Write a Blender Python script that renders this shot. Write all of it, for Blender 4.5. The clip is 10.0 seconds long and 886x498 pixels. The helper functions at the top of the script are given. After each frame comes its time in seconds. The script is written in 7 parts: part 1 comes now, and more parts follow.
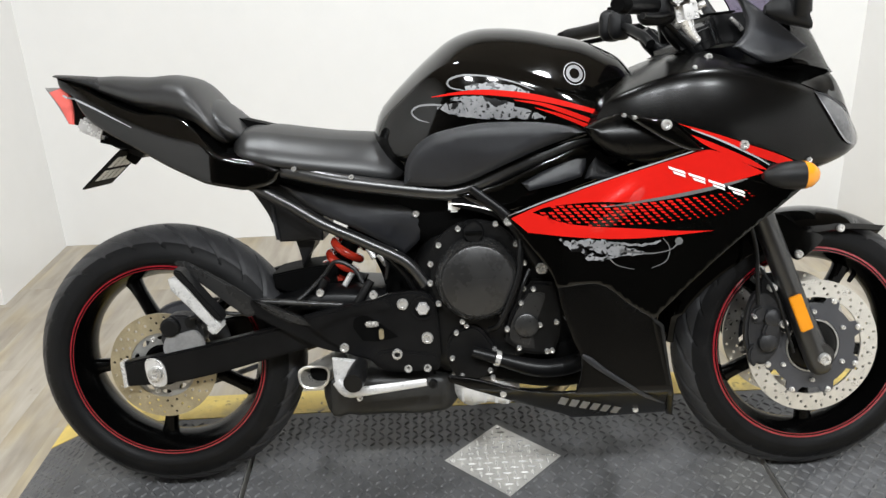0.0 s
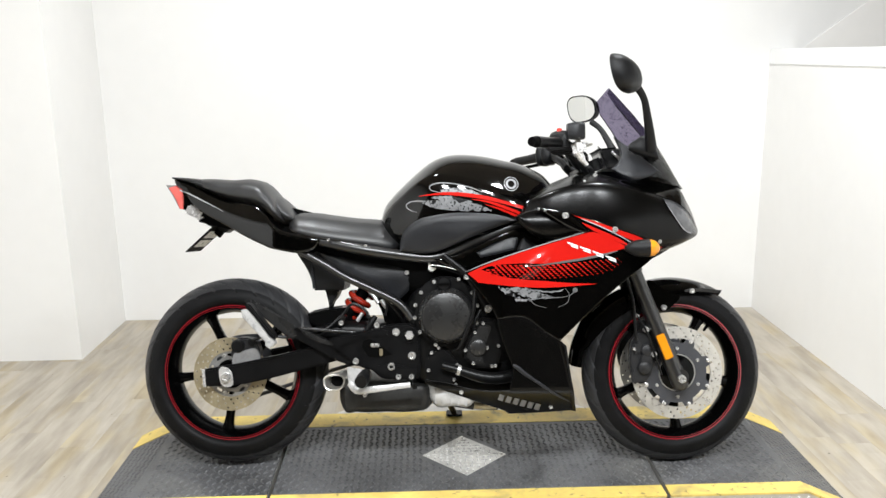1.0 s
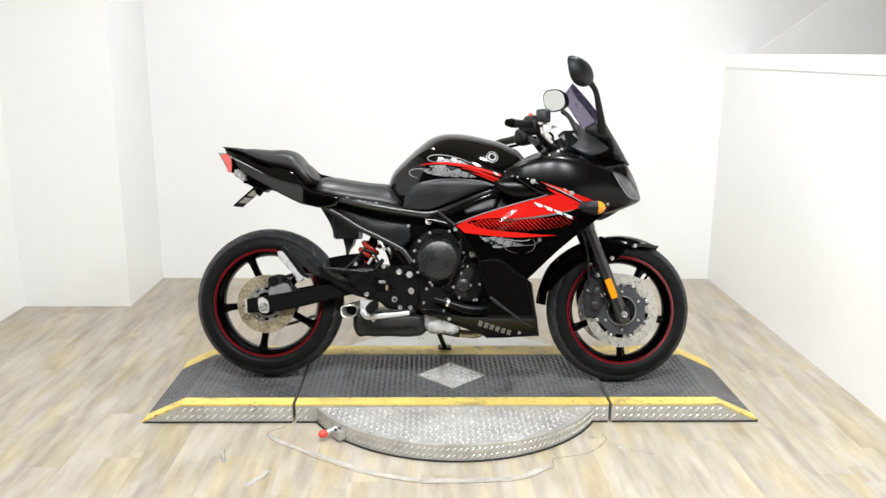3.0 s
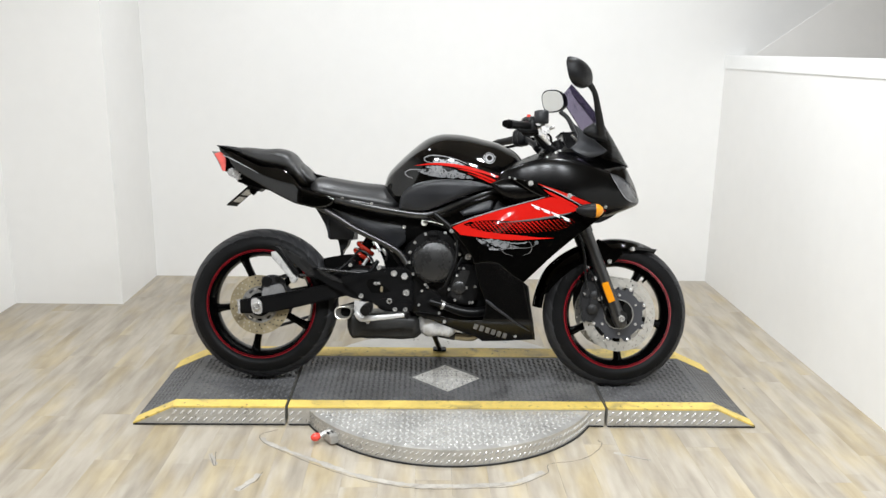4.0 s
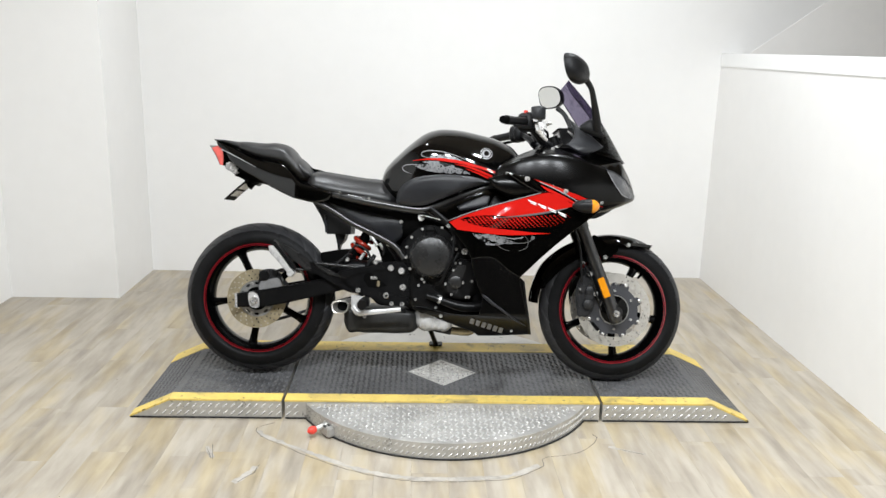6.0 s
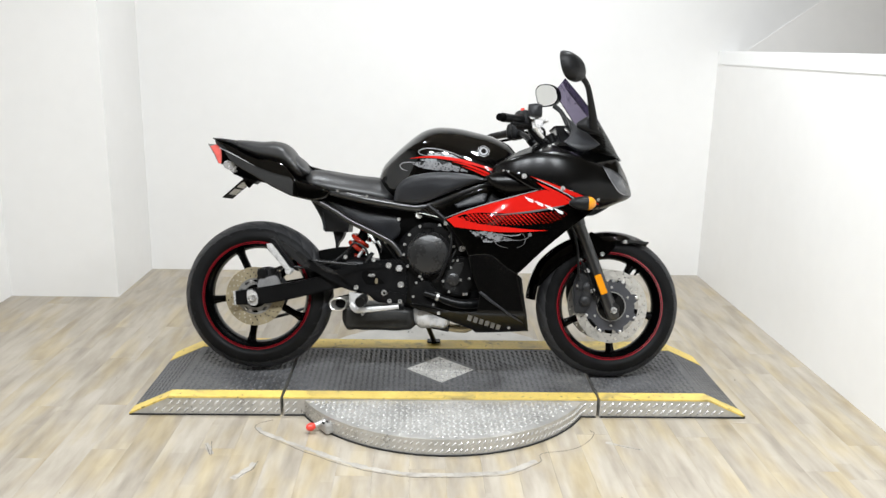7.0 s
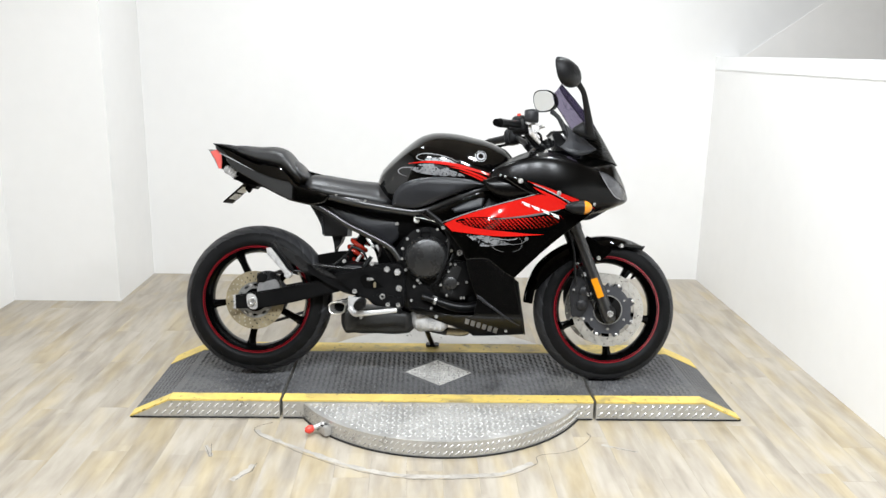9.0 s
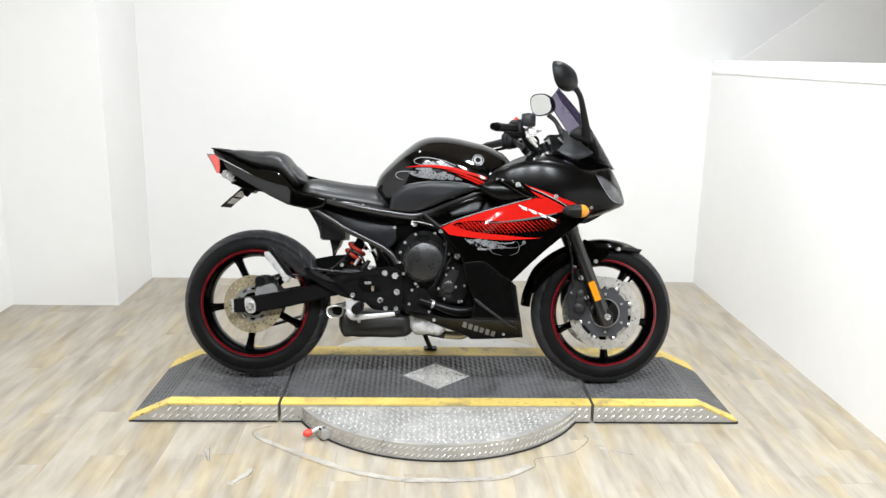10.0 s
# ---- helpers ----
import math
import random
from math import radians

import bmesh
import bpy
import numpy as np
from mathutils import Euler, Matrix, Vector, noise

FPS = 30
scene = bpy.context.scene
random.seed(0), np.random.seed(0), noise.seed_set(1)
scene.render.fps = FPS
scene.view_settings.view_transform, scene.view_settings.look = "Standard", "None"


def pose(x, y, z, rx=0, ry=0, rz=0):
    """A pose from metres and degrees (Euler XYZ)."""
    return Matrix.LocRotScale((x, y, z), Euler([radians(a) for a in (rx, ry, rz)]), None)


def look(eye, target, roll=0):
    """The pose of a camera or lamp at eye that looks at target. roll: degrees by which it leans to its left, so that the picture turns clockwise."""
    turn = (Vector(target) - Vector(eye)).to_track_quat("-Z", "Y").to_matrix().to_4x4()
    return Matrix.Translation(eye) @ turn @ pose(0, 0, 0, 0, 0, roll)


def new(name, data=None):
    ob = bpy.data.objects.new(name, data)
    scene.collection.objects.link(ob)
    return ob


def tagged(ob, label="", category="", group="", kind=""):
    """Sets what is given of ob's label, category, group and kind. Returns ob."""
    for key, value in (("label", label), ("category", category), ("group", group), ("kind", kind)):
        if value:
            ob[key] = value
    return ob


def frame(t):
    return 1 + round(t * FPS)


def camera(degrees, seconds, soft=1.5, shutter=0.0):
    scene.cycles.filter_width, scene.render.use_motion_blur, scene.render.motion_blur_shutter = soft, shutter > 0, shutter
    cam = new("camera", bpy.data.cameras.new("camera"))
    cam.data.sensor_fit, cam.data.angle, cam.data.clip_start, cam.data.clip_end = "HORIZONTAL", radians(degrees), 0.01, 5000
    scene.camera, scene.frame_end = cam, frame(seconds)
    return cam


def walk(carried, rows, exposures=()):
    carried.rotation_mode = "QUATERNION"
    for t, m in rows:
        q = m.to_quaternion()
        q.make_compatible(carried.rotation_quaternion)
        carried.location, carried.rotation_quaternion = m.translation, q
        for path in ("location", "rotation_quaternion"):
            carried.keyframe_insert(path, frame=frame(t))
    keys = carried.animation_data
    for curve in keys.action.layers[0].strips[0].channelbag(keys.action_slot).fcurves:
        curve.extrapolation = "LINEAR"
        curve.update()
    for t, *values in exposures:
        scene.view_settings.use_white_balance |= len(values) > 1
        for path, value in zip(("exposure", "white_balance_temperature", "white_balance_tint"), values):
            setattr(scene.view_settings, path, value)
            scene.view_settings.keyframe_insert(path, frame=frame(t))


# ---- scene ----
from mathutils.bvhtree import BVHTree
from mathutils.geometry import delaunay_2d_cdt

cam = camera(56.8, 10.0)
PATH = [
    (0, (-0.151, -1.643, 1.306), (-0.117, 0.207, 0.548), -2.4),
    (0.1, (-0.132, -1.734, 1.321), (-0.101, 0.107, 0.539), -3.2),
    (0.2, (-0.122, -1.824, 1.323), (-0.085, 0.02, 0.549), -3.1),
    (0.3, (-0.114, -1.908, 1.324), (-0.038, -0.044, 0.604), -2.5),
    (0.4, (-0.119, -2.005, 1.329), (-0.05, -0.132, 0.632), -3.5),
    (0.5, (-0.136, -2.091, 1.327), (-0.042, -0.208, 0.659), -3.9),
    (0.6, (-0.133, -2.177, 1.343), (-0.03, -0.289, 0.689), -3.1),
    (0.7, (-0.142, -2.258, 1.36), (-0.052, -0.356, 0.746), -2.6),
    (0.8, (-0.14, -2.346, 1.381), (-0.065, -0.421, 0.843), -2.0),
    (0.9, (-0.134, -2.447, 1.391), (-0.089, -0.506, 0.909), -1.7),
    (1, (-0.119, -2.533, 1.394), (-0.073, -0.588, 0.933), -0.8),
    (1.2, (-0.075, -2.709, 1.374), (-0.075, -0.777, 0.855), 0.2),
    (1.4, (-0.051, -2.838, 1.394), (-0.024, -0.915, 0.847), 0.6),
    (1.5, (-0.063, -2.891, 1.402), (-0.022, -0.961, 0.877), 1.0),
    (1.7, (-0.077, -2.996, 1.401), (-0.009, -1.064, 0.887), 0.4),
    (2, (-0.162, -3.135, 1.402), (-0.066, -1.197, 0.919), 0.9),
    (2.2, (-0.171, -3.201, 1.404), (-0.081, -1.254, 0.955), 0.6),
    (2.5, (-0.172, -3.239, 1.424), (-0.093, -1.29, 0.982), 0.2),
    (2.7, (-0.139, -3.24, 1.4), (-0.087, -1.294, 0.941), 0.1),
    (3.8, (-0.088, -3.194, 1.402), (-0.041, -1.252, 0.929), 0.9),
    (4, (-0.103, -3.192, 1.411), (-0.052, -1.25, 0.936), 1.0),
    (4.5, (-0.113, -3.191, 1.401), (-0.055, -1.249, 0.926), 1.3),
    (5, (-0.109, -3.186, 1.408), (-0.048, -1.246, 0.928), 1.3),
    (5.5, (-0.11, -3.197, 1.407), (-0.048, -1.257, 0.927), 1.4),
    (7, (-0.102, -3.225, 1.4), (-0.038, -1.285, 0.918), 1.2),
    (7.5, (-0.092, -3.235, 1.41), (-0.036, -1.292, 0.937), 1.1),
    (8, (-0.088, -3.243, 1.402), (-0.021, -1.302, 0.925), 1.2),
    (8.5, (-0.081, -3.252, 1.407), (-0.026, -1.311, 0.931), 1.2),
    (9, (-0.081, -3.257, 1.404), (-0.025, -1.314, 0.934), 1.1),
    (9.5, (-0.081, -3.259, 1.407), (-0.023, -1.315, 0.938), 1.0),
    (10, (-0.08, -3.265, 1.407), (-0.019, -1.32, 0.945), 1.0),
]
walk(cam, [(t, look(eye, target, roll)) for t, eye, target, roll in PATH],
     exposures=[(0, -0.12, 6500, 10), (1.0, 0.03, 6500, 10), (2.7, 0.03, 6500, 10), (4.0, -0.21, 6450, 10), (5.7, -0.21, 6420, 10), (7.0, -0.14, 6400, 10), (8.0, -0.06, 6350, 10), (10, -0.01, 6350, 10)])

# ---- light ----
world = bpy.data.worlds.new("world")
world.use_nodes = True
world.node_tree.nodes["Background"].inputs[0].default_value = (0.9, 0.95, 1.0, 1)
world.node_tree.nodes["Background"].inputs[1].default_value = 0.05
scene.world = world


def spot_lamp(x, y, z, power):
    data = bpy.data.lights.new("ceiling_lamp", "AREA")
    data.shape, data.size, data.energy = "DISK", 0.22, power
    data.color = (0.935, 0.975, 1.0)
    new("ceiling_lamp", data).matrix_world = pose(x, y, z)


LAMPS = [(-1.05, -2.1, 44.0), (-0.35, -2.1, 64.0), (0.45, -2.1, 62.0), (1.3, -2.1, 60.0), (-0.7, 0.35, 32.0), (0.95, 0.35, 40.0)]
for lx, ly, watts in LAMPS:
    spot_lamp(lx, ly, 2.845, watts)


# ---- materials ----
def mat(name, colour, rough=0.5, metal=0.0, vary=0.0, scale=20.0, bump=0.0, bump_scale=200.0, coat=0.0, rough_vary=0.0, dust=0.0, spec=0.5, grime=None):
    """Principled material with two scales of variation in colour, gloss and relief; grime: patches of colour, from, to, scale."""
    m = bpy.data.materials.new(name)
    m.use_nodes = True
    nt = m.node_tree
    bs = nt.nodes["Principled BSDF"]
    bs.inputs["Base Color"].default_value = (*colour, 1)
    bs.inputs["Roughness"].default_value, bs.inputs["Metallic"].default_value = rough, metal
    bs.inputs["Coat Weight"].default_value = coat
    bs.inputs["Specular IOR Level"].default_value = spec
    bs.inputs["Coat Roughness"].default_value = 0.04
    tc = nt.nodes.new("ShaderNodeTexCoord")
    if vary or rough_vary or dust:
        big = nt.nodes.new("ShaderNodeTexNoise")
        big.inputs["Scale"].default_value, big.inputs["Detail"].default_value = scale, 6.0
        nt.links.new(tc.outputs["Object"], big.inputs["Vector"])
        fine = nt.nodes.new("ShaderNodeTexNoise")
        fine.inputs["Scale"].default_value, fine.inputs["Detail"].default_value = scale * 9, 3.0
        nt.links.new(tc.outputs["Object"], fine.inputs["Vector"])
        both = nt.nodes.new("ShaderNodeMath")
        both.operation = "MULTIPLY_ADD"
        both.inputs[1].default_value = 0.45
        nt.links.new(fine.outputs["Fac"], both.inputs[0])
        nt.links.new(big.outputs["Fac"], both.inputs[2])
        span = nt.nodes.new("ShaderNodeMapRange")
        span.inputs["From Min"].default_value, span.inputs["From Max"].default_value = 0.45, 1.0
        nt.links.new(both.outputs[0], span.inputs["Value"])
        if vary:
            mix = nt.nodes.new("ShaderNodeMix")
            mix.data_type = "RGBA"
            mix.inputs["A"].default_value = (*[max(0, c * (1 - vary)) for c in colour], 1)
            mix.inputs["B"].default_value = (*[min(1, c * (1 + vary) + dust) for c in colour], 1)
            nt.links.new(span.outputs["Result"], mix.inputs["Factor"])
            last = mix.outputs["Result"]
            for soil, low, high, size in grime or ():
                spot = nt.nodes.new("ShaderNodeTexNoise")
                spot.inputs["Scale"].default_value, spot.inputs["Detail"].default_value, spot.inputs["Distortion"].default_value = size, 7.0, 0.4
                nt.links.new(tc.outputs["Object"], spot.inputs["Vector"])
                cut = nt.nodes.new("ShaderNodeMapRange")
                cut.inputs["From Min"].default_value, cut.inputs["From Max"].default_value = low, high
                nt.links.new(spot.outputs["Fac"], cut.inputs["Value"])
                over = nt.nodes.new("ShaderNodeMix")
                over.data_type = "RGBA"
                over.inputs["B"].default_value = (*soil, 1)
                nt.links.new(cut.outputs["Result"], over.inputs["Factor"])
                nt.links.new(last, over.inputs["A"])
                last = over.outputs["Result"]
            nt.links.new(last, bs.inputs["Base Color"])
        if rough_vary:
            rr = nt.nodes.new("ShaderNodeMapRange")
            rr.inputs["To Min"].default_value, rr.inputs["To Max"].default_value = max(0.02, rough - rough_vary), rough + rough_vary
            nt.links.new(span.outputs["Result"], rr.inputs["Value"])
            nt.links.new(rr.outputs["Result"], bs.inputs["Roughness"])
    if bump:
        nz = nt.nodes.new("ShaderNodeTexNoise")
        nz.inputs["Scale"].default_value, nz.inputs["Detail"].default_value = bump_scale, 4.0
        nt.links.new(tc.outputs["Object"], nz.inputs["Vector"])
        bp = nt.nodes.new("ShaderNodeBump")
        bp.inputs["Strength"].default_value, bp.inputs["Distance"].default_value = bump, 0.002
        nt.links.new(nz.outputs["Fac"], bp.inputs["Height"])
        nt.links.new(bp.outputs["Normal"], bs.inputs["Normal"])
    return m


WHITE = mat("white_wall_paint", (0.81, 0.80, 0.783), 0.55, vary=0.025, scale=1.3, bump=0.12, bump_scale=90)
CEIL = mat("ceiling_paint", (0.36, 0.31, 0.265), 0.8, vary=0.08, scale=2.0)
# dimness of the unseen room behind, put into a dark brown colour
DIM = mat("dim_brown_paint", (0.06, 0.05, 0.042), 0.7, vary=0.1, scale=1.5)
GREYWALL = mat("grey_soffit_paint", (0.88, 0.86, 0.83), 0.6, vary=0.03, scale=1.5)
CAP = mat("white_gloss_trim", (0.86, 0.86, 0.85), 0.35, vary=0.02, scale=4)
RUBBERMAT = mat("black_rubber_mat", (0.055, 0.055, 0.057), 0.42, vary=0.45, scale=4, bump=0.25, bump_scale=500, rough_vary=0.12, dust=0.03, spec=0.4, grime=[((0.13, 0.128, 0.122), 0.56, 0.78, 2.6), ((0.026, 0.026, 0.026), 0.60, 0.76, 6.5)])
YELLOW = mat("yellow_safety_rubber", (0.66, 0.49, 0.125), 0.5, vary=0.2, scale=7, bump=0.2, bump_scale=300, rough_vary=0.1, grime=[((0.30, 0.235, 0.10), 0.54, 0.72, 9.0), ((0.07, 0.06, 0.04), 0.62, 0.72, 42.0)])
PLATE = mat("aluminium_tread_plate", (0.47, 0.458, 0.434), 0.34, 0.5, vary=0.2, scale=9, rough_vary=0.09, bump=0.08, bump_scale=400)
# brighter copy of the plate metal: highlights of the lugs put into the colour
LUG = mat("polished_tread_lug", (0.64, 0.632, 0.612), 0.27, 0.55, vary=0.12, scale=30, rough_vary=0.06)
SEAMDARK = mat("dark_joint", (0.012, 0.012, 0.012), 0.8, vary=0.2)
TYRE = mat("tyre_sidewall_rubber", (0.006, 0.006, 0.0063), 0.46, vary=0.3, scale=14, bump=0.25, bump_scale=700, rough_vary=0.1, spec=0.09)
# paler than the sidewall: the sheen on the tread is put into the colour
TREAD = mat("dusty_tread_rubber", (0.023, 0.023, 0.0245), 0.46, vary=0.3, scale=20, bump=0.3, bump_scale=700, rough_vary=0.08, dust=0.005, spec=0.25)
GLOSS = mat("gloss_black_paint", (0.0008, 0.0008, 0.0007), 0.06, vary=0.15, scale=60, rough_vary=0.02, spec=0.42)
SATIN = mat("matt_black_cowl_paint", (0.0015, 0.0014, 0.0013), 0.25, vary=0.2, scale=9, rough_vary=0.03, bump=0.02, bump_scale=900, spec=0.2)
PLASTIC = mat("textured_black_plastic", (0.007, 0.007, 0.0075), 0.40, vary=0.25, scale=12, bump=0.25, bump_scale=1400, rough_vary=0.07, spec=0.2)
GREYPLASTIC = mat("charcoal_plastic", (0.0105, 0.011, 0.0132), 0.38, vary=0.25, scale=10, bump=0.25, bump_scale=1200, rough_vary=0.08, spec=0.38)
TUBE = mat("satin_black_tube_paint", (0.006, 0.006, 0.0064), 0.32, vary=0.2, scale=15, rough_vary=0.04, spec=0.8)
INK = mat("pale_grey_tank_ink", (0.20, 0.20, 0.205), 0.35, vary=0.25, scale=50, spec=0.2)
BROKENINK = mat("broken_silver_ink", (0.18, 0.182, 0.188), 0.3, vary=0.3, scale=50, spec=0.3, grime=[((0.001, 0.001, 0.001), 0.57, 0.60, 120.0), ((0.001, 0.001, 0.001), 0.59, 0.61, 40.0)])
CLEARLENS = mat("clear_grey_lens", (0.22, 0.215, 0.21), 0.12, coat=0.5, vary=0.3, scale=45)
FRAME = mat("satin_black_frame_paint", (0.004, 0.004, 0.0043), 0.34, vary=0.3, scale=15, rough_vary=0.07, bump=0.03, bump_scale=600, spec=0.17)
CASE = mat("dark_engine_casting", (0.0042, 0.0042, 0.0044), 0.36, 0.0, vary=0.35, scale=16, bump=0.25, bump_scale=800, rough_vary=0.1, spec=0.17)
COVERGREY = mat("grey_engine_cover", (0.016, 0.0158, 0.0157), 0.28, 0.0, vary=0.25, scale=14, bump=0.15, bump_scale=900, rough_vary=0.08, spec=0.45)
DARK = mat("deep_black_plastic", (0.001, 0.001, 0.001), 0.6, vary=0.3, scale=14, rough_vary=0.08, spec=0.05)
SEAT = mat("black_seat_vinyl", (0.007, 0.007, 0.0075), 0.42, vary=0.15, scale=10, bump=0.06, bump_scale=700, rough_vary=0.02, spec=0.65)
RED = mat("red_gloss_decal", (0.49, 0.011, 0.0075), 0.12, vary=0.07, scale=9, spec=0.4)
SILVERDECAL = mat("silver_grey_decal", (0.30, 0.305, 0.315), 0.3, 0.0, coat=0.2, vary=0.15, scale=40)
REDTAPE = mat("red_rim_tape", (0.20, 0.009, 0.015), 0.16, vary=0.2, scale=20, coat=0.6)
RIM = mat("gloss_black_rim", (0.001, 0.001, 0.001), 0.18, vary=0.2, scale=20, rough_vary=0.06, spec=0.12)
STEEL = mat("brushed_disc_steel", (0.60, 0.58, 0.54), 0.32, 0.85, vary=0.12, scale=30, rough_vary=0.08, bump=0.08, bump_scale=600)
GOLDSTEEL = mat("tarnished_disc_steel", (0.42, 0.36, 0.24), 0.36, 0.75, vary=0.2, scale=25, rough_vary=0.1)
BOLT = mat("zinc_bolt", (0.60, 0.59, 0.57), 0.28, 0.7, vary=0.2, scale=60, rough_vary=0.08)
ALU = mat("bare_aluminium", (0.70, 0.69, 0.68), 0.28, 0.6, vary=0.1, scale=25, rough_vary=0.08, bump=0.06, bump_scale=500)
PALEALU = mat("pale_cast_aluminium", (0.48, 0.476, 0.47), 0.3, 0.2, vary=0.25, scale=30, rough_vary=0.08, bump=0.12, bump_scale=400)
CARRIERGREY = mat("grey_disc_carrier", (0.30, 0.295, 0.28), 0.36, 0.5, vary=0.2, scale=30)
GREYCAST = mat("grey_cast_aluminium", (0.20, 0.20, 0.203), 0.4, 0.2, vary=0.25, scale=25, bump=0.2, bump_scale=600)
CALIPER = mat("grey_caliper_casting", (0.017, 0.017, 0.018), 0.42, 0.0, vary=0.25, scale=25, bump=0.25, bump_scale=700, spec=0.25)
SPLASHGREY = mat("grey_splash_ink", (0.10, 0.10, 0.10), 0.35, vary=0.15, scale=40, spec=0.3)
SPRING = mat("red_spring_paint", (0.45, 0.030, 0.014), 0.22, coat=0.5, vary=0.15, scale=40)
AMBER = mat("amber_lens", (0.66, 0.245, 0.008), 0.2, coat=0.3, vary=0.08, scale=30)
TAILRED = mat("red_tail_lens", (0.72, 0.14, 0.12), 0.15, coat=0.3, vary=0.2, scale=40)
GUNMETAL = mat("gunmetal_carrier", (0.045, 0.046, 0.052), 0.38, 0.2, vary=0.12, scale=30)
MUFFLER = mat("heat_stained_muffler", (0.015, 0.0147, 0.014), 0.45, 0.0, vary=0.4, scale=9, rough_vary=0.12, bump=0.2, bump_scale=300, dust=0.006, spec=0.3)
PLATEWHITE = mat("white_lettering", (0.84, 0.84, 0.82), 0.4, vary=0.05)
LENS = mat("smoked_headlamp_lens", (0.075, 0.075, 0.078), 0.06, 0.0, vary=0.5, scale=30, spec=0.6)
MIRROR = mat("mirror_glass", (0.86, 0.87, 0.86), 0.03, 1.0, vary=0.02, scale=10)
HOSE = mat("black_rubber_hose", (0.004, 0.004, 0.0042), 0.36, vary=0.2, scale=30, bump=0.1, bump_scale=500, spec=0.22)
PATCHGREY = mat("pale_floor_filler", (0.36, 0.335, 0.295), 0.6, vary=0.25, scale=9, bump=0.3, bump_scale=120, grime=[((0.25, 0.228, 0.195), 0.55, 0.7, 14.0)])
JOINTGREY = mat("dirty_floor_cut", (0.14, 0.125, 0.105), 0.8, vary=0.5, scale=30)
REDKNOB = mat("red_plastic_knob", (0.72, 0.06, 0.04), 0.35, vary=0.1, scale=40)


def tinted_glass():
    """Violet smoked acrylic: light passes through tinted, with a weak sheen on top."""
    m = bpy.data.materials.new("dark_tinted_screen")
    m.use_nodes = True
    nt = m.node_tree
    nt.nodes.remove(nt.nodes["Principled BSDF"])
    clear, sheen, mix = nt.nodes.new("ShaderNodeBsdfTransparent"), nt.nodes.new("ShaderNodeBsdfGlossy"), nt.nodes.new("ShaderNodeMixShader")
    clear.inputs["Color"].default_value = (0.23, 0.205, 0.29, 1)
    sheen.inputs["Roughness"].default_value = 0.06
    mix.inputs[0].default_value = 0.035
    nt.links.new(clear.outputs[0], mix.inputs[1])
    nt.links.new(sheen.outputs[0], mix.inputs[2])
    nt.links.new(mix.outputs[0], nt.nodes["Material Output"].inputs["Surface"])
    return m


SCREEN = tinted_glass()


